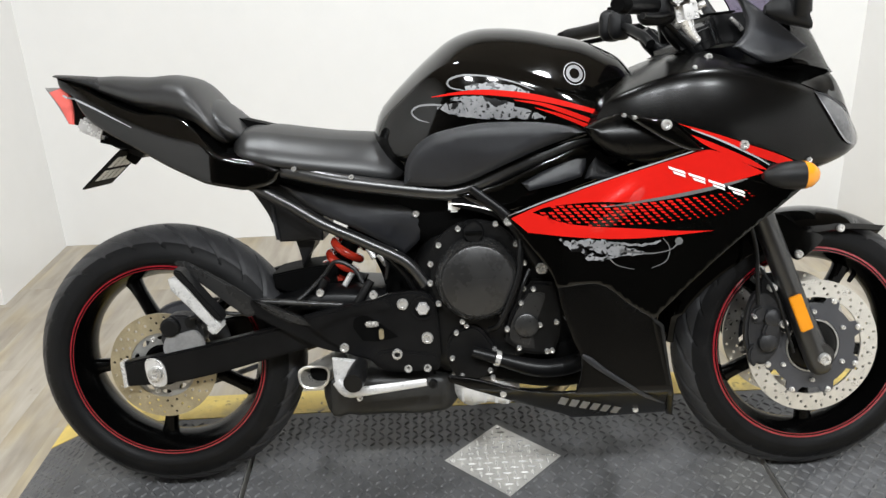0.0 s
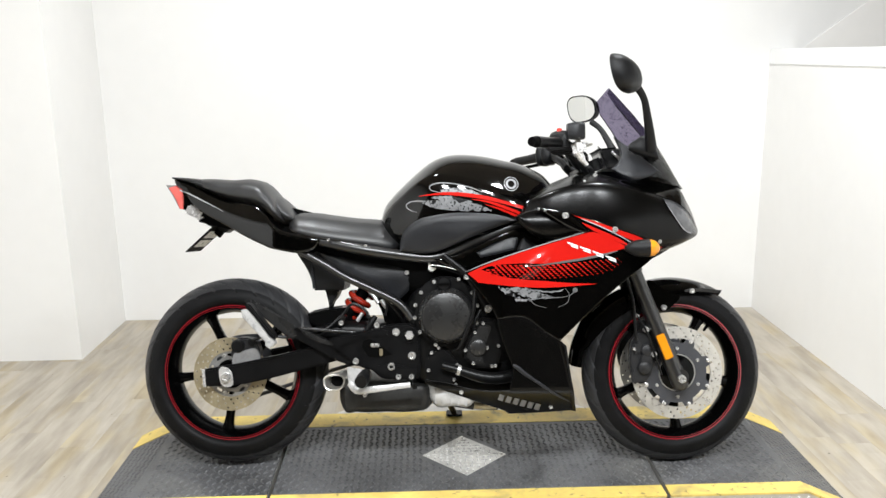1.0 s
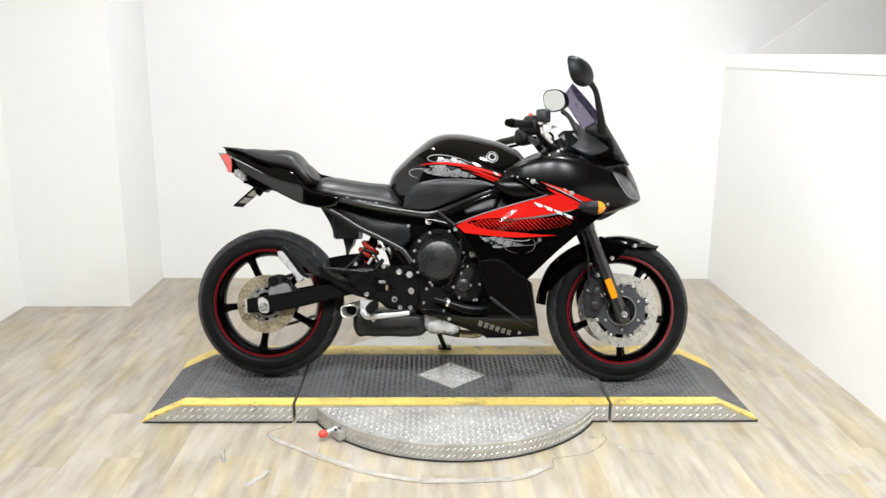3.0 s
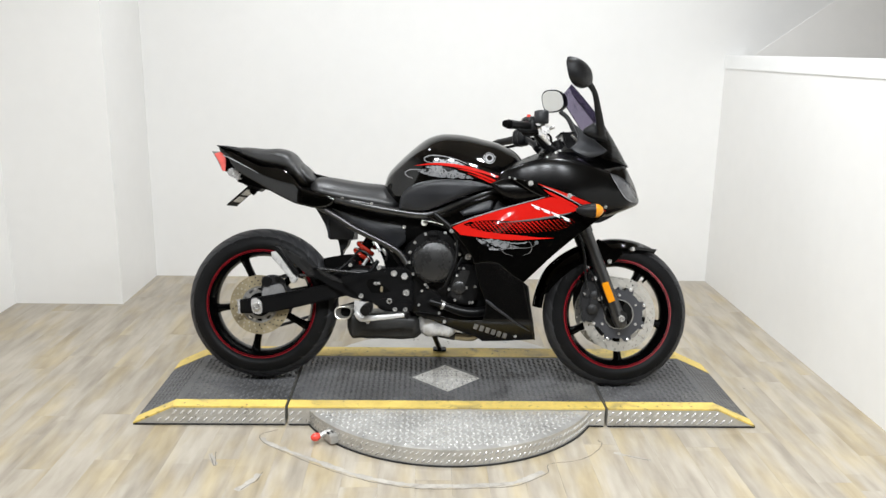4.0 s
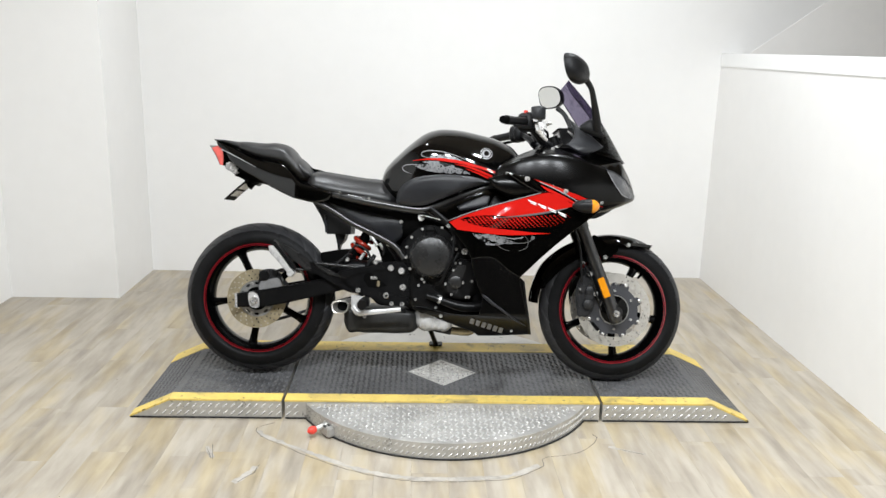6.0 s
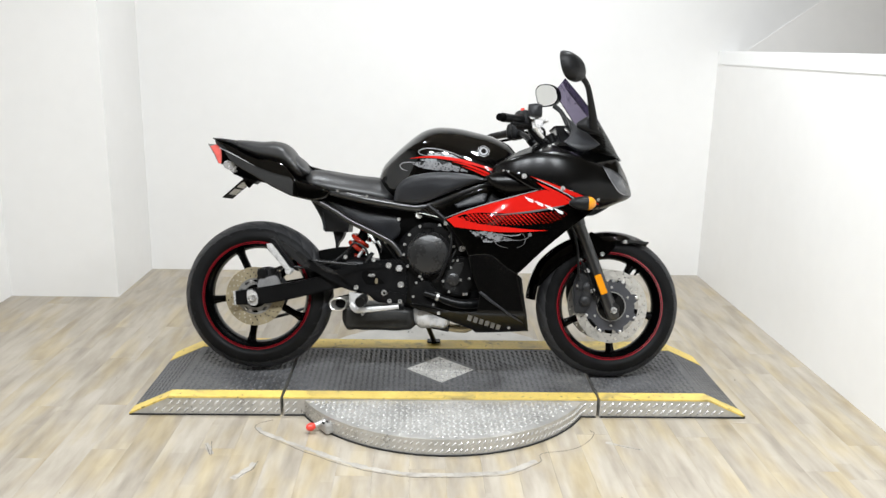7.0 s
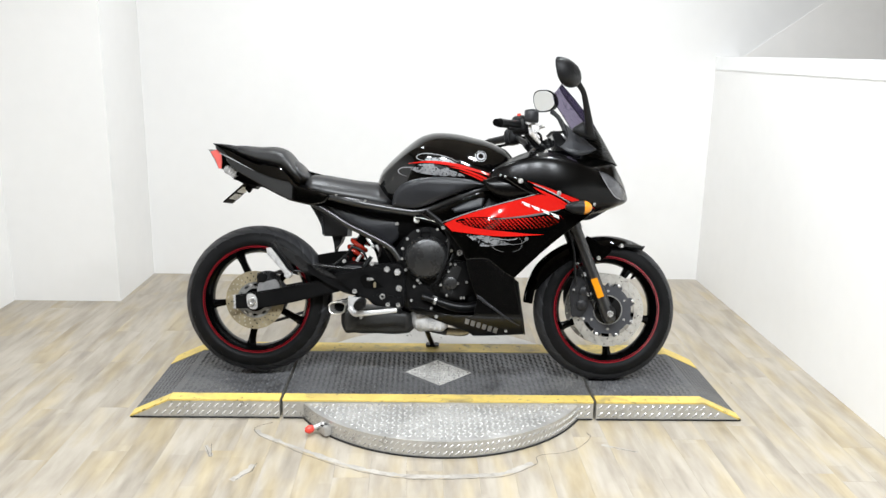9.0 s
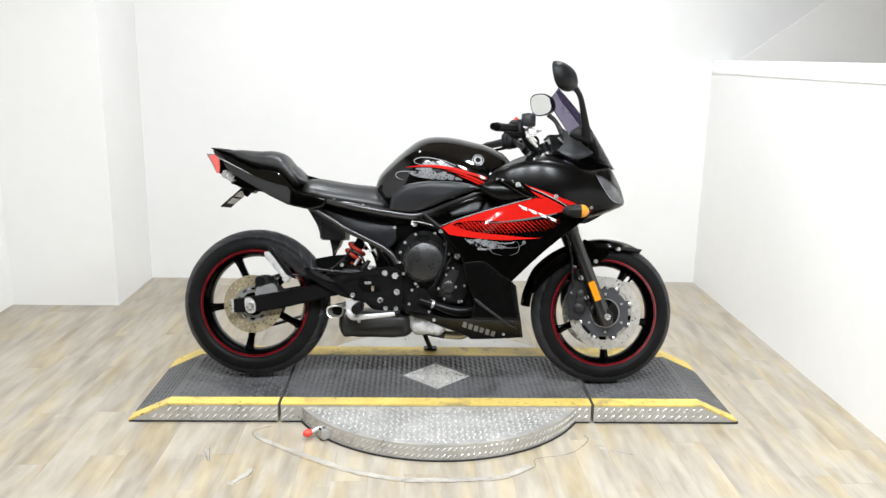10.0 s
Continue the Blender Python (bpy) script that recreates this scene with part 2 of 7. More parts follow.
def wood_material():
    """Greyed oak vinyl planks: long grain, tone changes from piece to piece."""
    m = bpy.data.materials.new("weathered_oak_plank")
    m.use_nodes = True
    nt = m.node_tree
    bs = nt.nodes["Principled BSDF"]
    tc = nt.nodes.new("ShaderNodeTexCoord")
    info = nt.nodes.new("ShaderNodeObjectInfo")
    shift = nt.nodes.new("ShaderNodeVectorMath")
    shift.operation = "MULTIPLY_ADD"
    shift.inputs[1].default_value = (1, 1, 1)
    geo = nt.nodes.new("ShaderNodeNewGeometry")
    vm = nt.nodes.new("ShaderNodeVectorMath")
    vm.operation = "SCALE"
    vm.inputs[0].default_value = (37.0, 53.0, 11.0)
    nt.links.new(info.outputs["Random"], vm.inputs["Scale"])
    nt.links.new(geo.outputs["Position"], shift.inputs[0])
    nt.links.new(vm.outputs["Vector"], shift.inputs[2])
    mp = nt.nodes.new("ShaderNodeMapping")
    mp.inputs["Scale"].default_value = (34.0, 6.0, 1.0)
    nt.links.new(shift.outputs["Vector"], mp.inputs["Vector"])
    grain = nt.nodes.new("ShaderNodeTexNoise")
    grain.inputs["Scale"].default_value, grain.inputs["Detail"].default_value, grain.inputs["Distortion"].default_value = 1.0, 7.0, 0.6
    nt.links.new(mp.outputs["Vector"], grain.inputs["Vector"])
    mp2 = nt.nodes.new("ShaderNodeMapping")
    mp2.inputs["Scale"].default_value = (15.0, 2.6, 1.0)
    nt.links.new(shift.outputs["Vector"], mp2.inputs["Vector"])
    broad = nt.nodes.new("ShaderNodeTexNoise")
    broad.inputs["Scale"].default_value, broad.inputs["Detail"].default_value = 1.3, 4.0
    nt.links.new(mp2.outputs["Vector"], broad.inputs["Vector"])
    add = nt.nodes.new("ShaderNodeMath")
    add.operation = "MULTIPLY_ADD"
    add.inputs[1].default_value = 0.42
    nt.links.new(grain.outputs["Fac"], add.inputs[0])
    nt.links.new(broad.outputs["Fac"], add.inputs[2])
    add2 = nt.nodes.new("ShaderNodeMath")
    add2.operation = "MULTIPLY_ADD"
    add2.inputs[1].default_value = 0.11
    nt.links.new(info.outputs["Random"], add2.inputs[0])
    nt.links.new(add.outputs[0], add2.inputs[2])
    # printed strips within each plank, half its width
    turn = nt.nodes.new("ShaderNodeMapping")
    turn.inputs["Rotation"].default_value = (0, 0, math.pi / 2)
    nt.links.new(shift.outputs["Vector"], turn.inputs["Vector"])
    strips = nt.nodes.new("ShaderNodeTexBrick")
    strips.inputs["Color1"].default_value, strips.inputs["Color2"].default_value = (0, 0, 0, 1), (1, 1, 1, 1)
    strips.inputs["Scale"].default_value, strips.inputs["Mortar Size"].default_value = 1.0, 0.0
    strips.inputs["Brick Width"].default_value, strips.inputs["Row Height"].default_value = 0.31, 0.062
    strips.offset, strips.squash = 0.37, 1.0
    nt.links.new(turn.outputs["Vector"], strips.inputs["Vector"])
    add3 = nt.nodes.new("ShaderNodeMath")
    add3.operation = "MULTIPLY_ADD"
    add3.inputs[1].default_value = 0.12
    nt.links.new(strips.outputs["Color"], add3.inputs[0])
    nt.links.new(add2.outputs[0], add3.inputs[2])
    span = nt.nodes.new("ShaderNodeMapRange")
    span.inputs["From Min"].default_value, span.inputs["From Max"].default_value = 0.40, 1.31
    nt.links.new(add3.outputs[0], span.inputs["Value"])
    ramp = nt.nodes.new("ShaderNodeValToRGB")
    e = ramp.color_ramp.elements
    e[0].position, e[0].color = 0.08, (0.225, 0.196, 0.156, 1)
    e[1].position, e[1].color = 0.92, (0.455, 0.420, 0.365, 1)
    mid = e.new(0.38)
    mid.color = (0.325, 0.287, 0.233, 1)
    mid = e.new(0.62)
    mid.color = (0.395, 0.354, 0.293, 1)
    nt.links.new(span.outputs["Result"], ramp.inputs["Fac"])
    # ochre heartwood streaks among the greyed wood
    mp3 = nt.nodes.new("ShaderNodeMapping")
    mp3.inputs["Scale"].default_value = (9.0, 2.2, 1.0)
    nt.links.new(shift.outputs["Vector"], mp3.inputs["Vector"])
    hue = nt.nodes.new("ShaderNodeTexNoise")
    hue.inputs["Scale"].default_value, hue.inputs["Detail"].default_value = 1.0, 3.0
    nt.links.new(mp3.outputs["Vector"], hue.inputs["Vector"])
    hs = nt.nodes.new("ShaderNodeMapRange")
    hs.inputs["From Min"].default_value, hs.inputs["From Max"].default_value, hs.inputs["To Max"].default_value = 0.46, 0.66, 1.0
    nt.links.new(hue.outputs["Fac"], hs.inputs["Value"])
    tint = nt.nodes.new("ShaderNodeMix")
    tint.data_type, tint.blend_type = "RGBA", "MULTIPLY"
    tint.inputs["B"].default_value = (1.02, 0.95, 0.76, 1)
    nt.links.new(hs.outputs["Result"], tint.inputs["Factor"])
    nt.links.new(ramp.outputs["Color"], tint.inputs["A"])
    nt.links.new(tint.outputs["Result"], bs.inputs["Base Color"])
    rr = nt.nodes.new("ShaderNodeMapRange")
    rr.inputs["To Min"].default_value, rr.inputs["To Max"].default_value = 0.32, 0.5
    nt.links.new(grain.outputs["Fac"], rr.inputs["Value"])
    nt.links.new(rr.outputs["Result"], bs.inputs["Roughness"])
    bp = nt.nodes.new("ShaderNodeBump")
    bp.inputs["Strength"].default_value, bp.inputs["Distance"].default_value = 0.15, 0.001
    nt.links.new(grain.outputs["Fac"], bp.inputs["Height"])
    nt.links.new(bp.outputs["Normal"], bs.inputs["Normal"])
    return m


WOOD = wood_material()


# ---- mesh tools ----
def link_mesh(name, me, material, parent=None, label="", smooth=True):
    if smooth:
        me.polygons.foreach_set("use_smooth", [True] * len(me.polygons))
        me.set_sharp_from_angle(angle=radians(38))
    me.materials.append(material)
    ob = new(name, me)
    ob.parent = parent
    return tagged(ob, label)


def part(name, bm, material, parent=None, label="", smooth=True):
    me = bpy.data.meshes.new(name)
    bmesh.ops.recalc_face_normals(bm, faces=bm.faces)
    bm.to_mesh(me)
    bm.free()
    return link_mesh(name, me, material, parent, label, smooth)


def raw(name, verts, faces, material, parent=None, label="", smooth=True):
    me = bpy.data.meshes.new(name)
    me.from_pydata([tuple(v) for v in verts], [], faces)
    return link_mesh(name, me, material, parent, label, smooth)


def spline(pts, closed=False, step=0.012):
    """Catmull-Rom through points; a point with a trailing "c" is a sharp corner."""
    sharp = [isinstance(p[-1], str) for p in pts]
    P = [np.array(p[:-1] if s else p, float) for p, s in zip(pts, sharp)]
    n, out = len(P), []
    for i in range(n if closed else n - 1):
        a, b = P[i], P[(i + 1) % n]
        before = P[i - 1] if (closed or i > 0) and not sharp[i] else a + (a - b) * 0.6
        after = P[(i + 2) % n] if (closed or i + 2 < n) and not sharp[(i + 1) % n] else b + (b - a) * 0.6
        k = max(1, int(math.ceil(np.linalg.norm(b - a) / step)))
        for j in range(k):
            t = j / k
            out.append(0.5 * (2 * a + (b - before) * t + (2 * before - 5 * a + 4 * b - after) * t * t + (3 * a - before - 3 * b + after) * t ** 3))
    if not closed:
        out.append(P[-1])
    return out


def polyline(pts, step=0.012):
    """Straight-sided closed outline, cut into short steps."""
    return spline([(*p[:2], "c") for p in pts], True, step)


def area(loop):
    return sum(a[0] * b[1] - b[0] * a[1] for a, b in zip(loop, loop[1:] + loop[:1]))


def gap(segs, x, z):
    """Least distance from a point to some segments."""
    d = segs[:, 2:] - segs[:, :2]
    u = np.clip(((x - segs[:, 0]) * d[:, 0] + (z - segs[:, 1]) * d[:, 1]) / (np.sum(d * d, 1) + 1e-12), 0, 1)
    return np.min(np.hypot(segs[:, 0] + u * d[:, 0] - x, segs[:, 1] + u * d[:, 1] - z))


def within(segs, x, z):
    s = segs[(segs[:, 1] > z) != (segs[:, 3] > z)]
    return len(s) > 0 and np.sum(s[:, 0] + (z - s[:, 1]) / (s[:, 3] - s[:, 1]) * (s[:, 2] - s[:, 0]) > x) % 2 == 1


def segments(loops):
    return np.array([(*a, *b) for loop in loops for a, b in zip(loop, loop[1:] + loop[:1])])


def tessellate(outline, step, holes=()):
    """Triangles inside a closed outline, with inner points on a grid; the outline's points come first."""
    ring = [(float(p[0]), float(p[1])) for p in outline]
    if area(ring) < 0:
        ring.reverse()
    loops, pts = [ring], []
    for h in holes:
        h = [(float(p[0]), float(p[1])) for p in h]
        loops.append(h[::-1] if area(h) > 0 else h)
    segs = segments(loops)
    xs, zs = [p[0] for p in ring], [p[1] for p in ring]
    grid, row, z = [], 0, min(zs) + step / 2
    while z < max(zs):
        x = min(xs) + (step / 2 if row % 2 else step)
        while x < max(xs):
            if within(segs, x, z) and gap(segs, x, z) > 0.42 * step:
                grid.append((x, z))
            x += step
        z += step * 0.87
        row += 1
    edges = []
    for loop in loops:
        k = len(pts)
        pts += loop
        edges += [(k + i, k + (i + 1) % len(loop)) for i in range(len(loop))]
    made = delaunay_2d_cdt([Vector(p) for p in pts + grid], edges, [], 0, 1e-7)
    spots, keep = [tuple(v) for v in made[0]], {}
    for f in made[2]:
        if within(segs, sum(spots[i][0] for i in f) / 3, sum(spots[i][1] for i in f) / 3):
            keep[tuple(sorted(f))] = list(f)
    return spots, list(keep.values())


def inner_ring(ring, inset):
    """The outline drawn in by an even margin, less where the shape is too narrow for it."""
    segs, n, out = segments([ring]), len(ring), []
    for i in range(n):
        d = np.array(ring[(i + 1) % n]) - np.array(ring[i - 1])
        d /= np.linalg.norm(d) + 1e-9
        r, spot = inset, None
        for _ in range(7):
            x, z = ring[i][0] - d[1] * r, ring[i][1] + d[0] * r
            if within(segs, x, z) and gap(segs, x, z) > 0.62 * r:
                spot = (x, z)
                break
            r *= 0.6
        out.append(spot or (ring[i][0] - d[1] * r * 0.3, ring[i][1] + d[0] * r * 0.3))
    return out


def sheet(name, outline, lateral, thick, material, parent, label="", step=0.016, roll=0.004, side=-1, holes=()):
    """A curved panel seen from the side: outline in x and z, lateral(x, z) its distance from the middle plane; the rim rolls in."""
    ring = [(float(p[0]), float(p[1])) for p in outline]
    if area(ring) < 0:
        ring.reverse()
    inner = inner_ring(ring, roll * 1.4)
    pts, faces = tessellate(inner, step, holes)
    n, m = len(ring), len(pts)
    half = [((a[0] * 0.55 + b[0] * 0.45), (a[1] * 0.55 + b[1] * 0.45)) for a, b in zip(ring, inner)]
    bm = bmesh.new()
    front = [bm.verts.new((x, side * lateral(x, z), z)) for x, z in pts]
    mid = [bm.verts.new((h[0], side * (lateral(*h) - roll * 0.32), h[1])) for h in half]
    rim = [bm.verts.new((p[0], side * (lateral(*p) - roll), p[1])) for p in ring]
    back_rim = [bm.verts.new((p[0], side * (lateral(*p) - thick - roll), p[1])) for p in ring]
    back = [bm.verts.new((x, side * (lateral(x, z) - thick - roll), z)) for x, z in pts]

    def face(*vs):
        if len(set(vs)) == len(vs):
            try:
                bm.faces.new(vs)
            except ValueError:
                pass
    for f in faces:
        face(*[front[i] for i in f])
        face(*[back[i] for i in f[::-1]])
    for i in range(n):
        j = (i + 1) % n
        face(rim[i], rim[j], mid[j], mid[i])
        face(mid[i], mid[j], front[j], front[i])
        face(rim[j], rim[i], back_rim[i], back_rim[j])
        face(back_rim[j], back_rim[i], back[i], back[j])
    return part(name, bm, material, parent, label)


def slab(name, outline, y0, y1, material, parent, label="", bevel=0.002):
    """A flat plate cut to an outline in x and z, from y0 to y1, with bevelled edges."""
    bm = bmesh.new()
    f = bm.faces.new([bm.verts.new((p[0], y0, p[1])) for p in outline])
    got = bmesh.ops.extrude_face_region(bm, geom=[f])
    for v in got["geom"]:
        if isinstance(v, bmesh.types.BMVert):
            v.co.y = y1
    bmesh.ops.recalc_face_normals(bm, faces=bm.faces)
    if bevel:
        rim = [e for e in bm.edges if abs(e.verts[0].co.y - e.verts[1].co.y) < 1e-6]
        bmesh.ops.bevel(bm, geom=rim, offset=bevel, segments=2, affect="EDGES")
    return part(name, bm, material, parent, label)


def box(name, x0, x1, y0, y1, z0, z1, material, parent=None, label="", bevel=0.0, m=None):
    bm = bmesh.new()
    bmesh.ops.create_cube(bm, size=1)
    for v in bm.verts:
        v.co = ((x0 + x1) / 2 + v.co.x * (x1 - x0), (y0 + y1) / 2 + v.co.y * (y1 - y0), (z0 + z1) / 2 + v.co.z * (z1 - z0))
    if bevel:
        bmesh.ops.bevel(bm, geom=list(bm.edges), offset=bevel, segments=2, affect="EDGES")
    if m is not None:
        bmesh.ops.transform(bm, matrix=m, verts=bm.verts)
    return part(name, bm, material, parent, label, bevel > 0)


def sweep(bm, path, radius, seg=12, flat=1.0):
    """A round bar along a path; radius is one number or one for each given point."""
    rad = radius if isinstance(radius, (list, tuple)) else [radius] * len(path)
    P = [np.array(p) for p in spline([(*p, r) for p, r in zip(path, rad)], False, 0.014)]
    rings, up = [], Vector((0, 1, 0))
    for i, p in enumerate(P):
        d = Vector([float(q) for q in P[min(i + 1, len(P) - 1)][:3] - P[max(i - 1, 0)][:3]]).normalized()
        s = d.cross(up)
        if s.length < 0.05:
            s = d.cross(Vector((0, 0, 1)))
        s.normalize()
        u = s.cross(d).normalized()
        r = float(p[3])
        rings.append([bm.verts.new(Vector([float(q) for q in p[:3]]) + r * (s * math.cos(a) + u * flat * math.sin(a))) for a in [2 * math.pi * k / seg for k in range(seg)]])
    for a, b in zip(rings, rings[1:]):
        for k in range(seg):
            bm.faces.new((a[k], a[(k + 1) % seg], b[(k + 1) % seg], b[k]))
    bm.faces.new(rings[0][::-1])
    bm.faces.new(rings[-1])
    return bm


def bar(name, path, radius, material, parent, label="", seg=12, flat=1.0):
    return part(name, sweep(bmesh.new(), path, radius, seg, flat), material, parent, label)


def turned(name, profile, cx, cz, material, parent, label="", seg=64, closed=True, y_shift=0.0):
    """A ring or disc turned round the crosswise axis at (cx, cz); profile in radius and y."""
    verts, faces, n = [], [], len(profile)
    for k in range(seg):
        a = 2 * math.pi * k / seg
        verts += [(cx + r * math.cos(a), y + y_shift, cz + r * math.sin(a)) for r, y in profile]
    for k in range(seg):
        b = (k + 1) % seg
        for j in range(n if closed else n - 1):
            faces.append((k * n + j, k * n + (j + 1) % n, b * n + (j + 1) % n, b * n + j))
    bm = bmesh.new()
    vs = [bm.verts.new(v) for v in verts]
    for f in faces:
        bm.faces.new([vs[i] for i in f])
    if not closed:
        bm.faces.new([vs[k * n] for k in range(seg)])
        bm.faces.new([vs[k * n + n - 1] for k in range(seg)])
    return part(name, bm, material, parent, label)


def bolt(x, z, y, r, parent, material=None, depth=0.008, name="bolt"):
    """A hexagon-socket screw with a domed rim, its head facing outwards on the right side."""
    prof = [(r, y + depth), (r, y - depth * 0.35), (r * 0.86, y - depth * 0.7), (r * 0.52, y - depth * 0.72), (r * 0.45, y - depth * 0.3), (0.0005, y - depth * 0.28)]
    return turned(name, prof, x, z, material or BOLT, parent, seg=12, closed=False)


def stations_between(st, step):
    """Stations filled in along x, smooth in every column."""
    A = np.array(st, float)
    x = A[:, 0]
    h = np.diff(x)
    d = np.diff(A, axis=0) / h[:, None]
    m = np.vstack([d[:1], (d[:-1] * h[1:, None] + d[1:] * h[:-1, None]) / (h[:-1] + h[1:])[:, None], d[-1:]])
    out = []
    for i in range(len(x) - 1):
        k = max(1, int(math.ceil(h[i] / step)))
        for j in range(k):
            t = j / k
            out.append((2 * t ** 3 - 3 * t * t + 1) * A[i] + (t ** 3 - 2 * t * t + t) * h[i] * m[i] + (3 * t * t - 2 * t ** 3) * A[i + 1] + (t ** 3 - t * t) * h[i] * m[i + 1])
    out.append(A[-1])
    return out


def creased(name, stations, material, parent, label="", step=0.012, dome=1.6):
    """A closed form along x with a soft ridge on either flank; a station is x, bottom, widest height, ridge height, top, half width, half width at the ridge."""
    bm, rings = bmesh.new(), []
    for x, zb, zw, zr, zt, w, wr in stations_between(stations, step):
        half = []
        for k in range(9):
            a = math.pi / 2 * k / 8
            half.append((w * math.sin(a) ** 0.6, zw - (zw - zb) * math.cos(a) ** 0.6))
        for t in (0.25, 0.5, 0.75, 0.9):
            half.append((w + (wr - w) * t * t, zw + (zr - zw) * t))
        for u in (0.985, 0.95, 0.9, 0.82, 0.72, 0.6, 0.48, 0.36, 0.24, 0.12):
            half.append((wr * u, zr + (zt - zr) * (1 - u ** dome)))
        ring = [(y, z) for y, z in half] + [(0.0, zt)] + [(-y, z) for y, z in half[:0:-1]]
        rings.append([bm.verts.new((x, y, z)) for y, z in ring])
    n = len(rings[0])
    for a, b in zip(rings, rings[1:]):
        for k in range(n):
            bm.faces.new((a[k], a[(k + 1) % n], b[(k + 1) % n], b[k]))
    bm.faces.new(rings[0])
    bm.faces.new(rings[-1])
    ob = part(name, bm, material, parent, label)
    ob.data.set_sharp_from_angle(angle=radians(70))
    return ob


def body(name, stations, material, parent, label="", seg=40, step=0.015, shift=0.0):
    """A closed form along x; a station is x, bottom, widest height, top, half width, roundness above, below."""
    S = stations_between(stations, step)
    bm, rings = bmesh.new(), []
    for x, zb, zw, zt, w, nt_, nb_ in S:
        ring = []
        for k in range(seg):
            a = 2 * math.pi * k / seg
            c, s = math.cos(a), math.sin(a)
            n, h = (nt_, zt - zw) if s >= 0 else (nb_, zw - zb)
            ring.append(bm.verts.new((x, shift + w * math.copysign(abs(c) ** (2 / n), c), zw + h * math.copysign(abs(s) ** (2 / n), s))))
        rings.append(ring)
    for a, b in zip(rings, rings[1:]):
        for k in range(seg):
            bm.faces.new((a[k], a[(k + 1) % seg], b[(k + 1) % seg], b[k]))
    bm.faces.new(rings[0])
    bm.faces.new(rings[-1])
    return part(name, bm, material, parent, label)


def tree_of(*obs):
    """A search tree over the meshes of some parts, in their shared local space."""
    verts, polys = [], []
    for o in obs:
        k = len(verts)
        verts += [v.co.copy() for v in o.data.vertices]
        polys += [[k + i for i in p.vertices] for p in o.data.polygons]
    return BVHTree.FromPolygons(verts, polys)


def decal(name, outline, tree, material, parent, label="", lift=0.0012, step=0.012, holes=()):
    """A thin applied film that follows the right-hand surface of the parts in the tree."""
    pts, faces = tessellate(outline, step, holes)
    verts = []
    for x, z in pts:
        hit = tree.ray_cast(Vector((x, -1.0, z)), Vector((0, 1, 0)))
        if hit[0] is None:
            near = tree.find_nearest(Vector((x, -0.3, z)))
            hit = near
        verts.append((x, hit[0].y - lift, z))
    bm = bmesh.new()
    vs = [bm.verts.new(v) for v in verts]
    for f in faces:
        bm.faces.new([vs[i] for i in f])
    return part(name, bm, material, parent, label)


def move(obs, dx=0.0, dy=0.0, dz=0.0):
    """Sets finished parts, with what they carry, a little way off."""
    for ob in obs:
        ob.data.transform(Matrix.Translation((dx, dy, dz)))
        move(ob.children, dx, dy, dz)


def ribbon(path, width):
    """Outline of a tapered stroke along a path in x and z; width is one number or one for each point."""
    wid = width if isinstance(width, (list, tuple)) else [width] * len(path)
    P = spline([(*p, w) for p, w in zip(path, wid)], False, 0.008)
    left, right = [], []
    for i, p in enumerate(P):
        d = P[min(i + 1, len(P) - 1)][:2] - P[max(i - 1, 0)][:2]
        d = d / (np.linalg.norm(d) + 1e-9)
        nrm = np.array((-d[1], d[0])) * max(p[2], 0.0006) / 2
        left.append(p[:2] + nrm)
        right.append(p[:2] - nrm)
    return left + right[::-1]


# ---- the room ----
BACK, LEFT, PILLAR, FAR_LEFT, RIGHT = 1.795, -1.762, 1.201, -2.35, 1.70
FRONT, TOP = -7.5, 2.9


def wall(name, x0, x1, y0, y1, z0, z1, material, label):
    return tagged(box(name, x0, x1, y0, y1, z0, z1, material), label, "wall", kind="structure")


sub = tagged(box("floor", FAR_LEFT - 0.2, 5.2, FRONT - 0.1, 5.2, -0.15, -0.004, SEAMDARK), "greyed oak plank floor with fine dark joints", "floor", kind="structure")
wall("wall_north", LEFT - 0.12, 5.2, BACK, BACK + 0.12, 0, TOP, WHITE, "plain white painted back wall")
wall("wall_pillar", FAR_LEFT, LEFT, PILLAR, BACK, 0, TOP, WHITE, "white boxed-out corner of the room")
wall("wall_west", FAR_LEFT - 0.12, FAR_LEFT, -2.4, BACK + 0.12, 0, TOP, WHITE, "plain white painted side wall")
# unseen walls, coloured dark so that the gloss parts reflect a dim room
wall("wall_west_far", FAR_LEFT - 0.12, FAR_LEFT, FRONT, -2.4, 0, TOP, DIM, "unseen wall, dark brown for the dim room behind")
wall("wall_south", FAR_LEFT - 0.12, 5.2, FRONT - 0.12, FRONT, 0, TOP, DIM, "unseen back wall, dark brown for the dim room")
wall("wall_east", RIGHT, RIGHT + 0.11, -2.6, BACK, 0, 1.322, WHITE, "low white partition wall beside the platform")
tagged(box("trim", RIGHT - 0.005, RIGHT + 0.12, -2.61, BACK - 0.002, 1.322, 1.402, CAP, bevel=0.004), "white cap board along the top of the low wall", "trim", kind="structure")
# unseen wall, kept white to bounce light towards the stair side
wall("wall_outer", 5.08, 5.2, FRONT, BACK, 0, TOP, WHITE, "unseen outer wall beyond the low partition, white to bounce light")
tagged(box("ceiling", FAR_LEFT - 0.12, 5.2, FRONT - 0.12, BACK + 0.4, TOP, TOP + 0.12, CEIL), "dim painted ceiling with long light fittings", "ceiling", kind="structure")

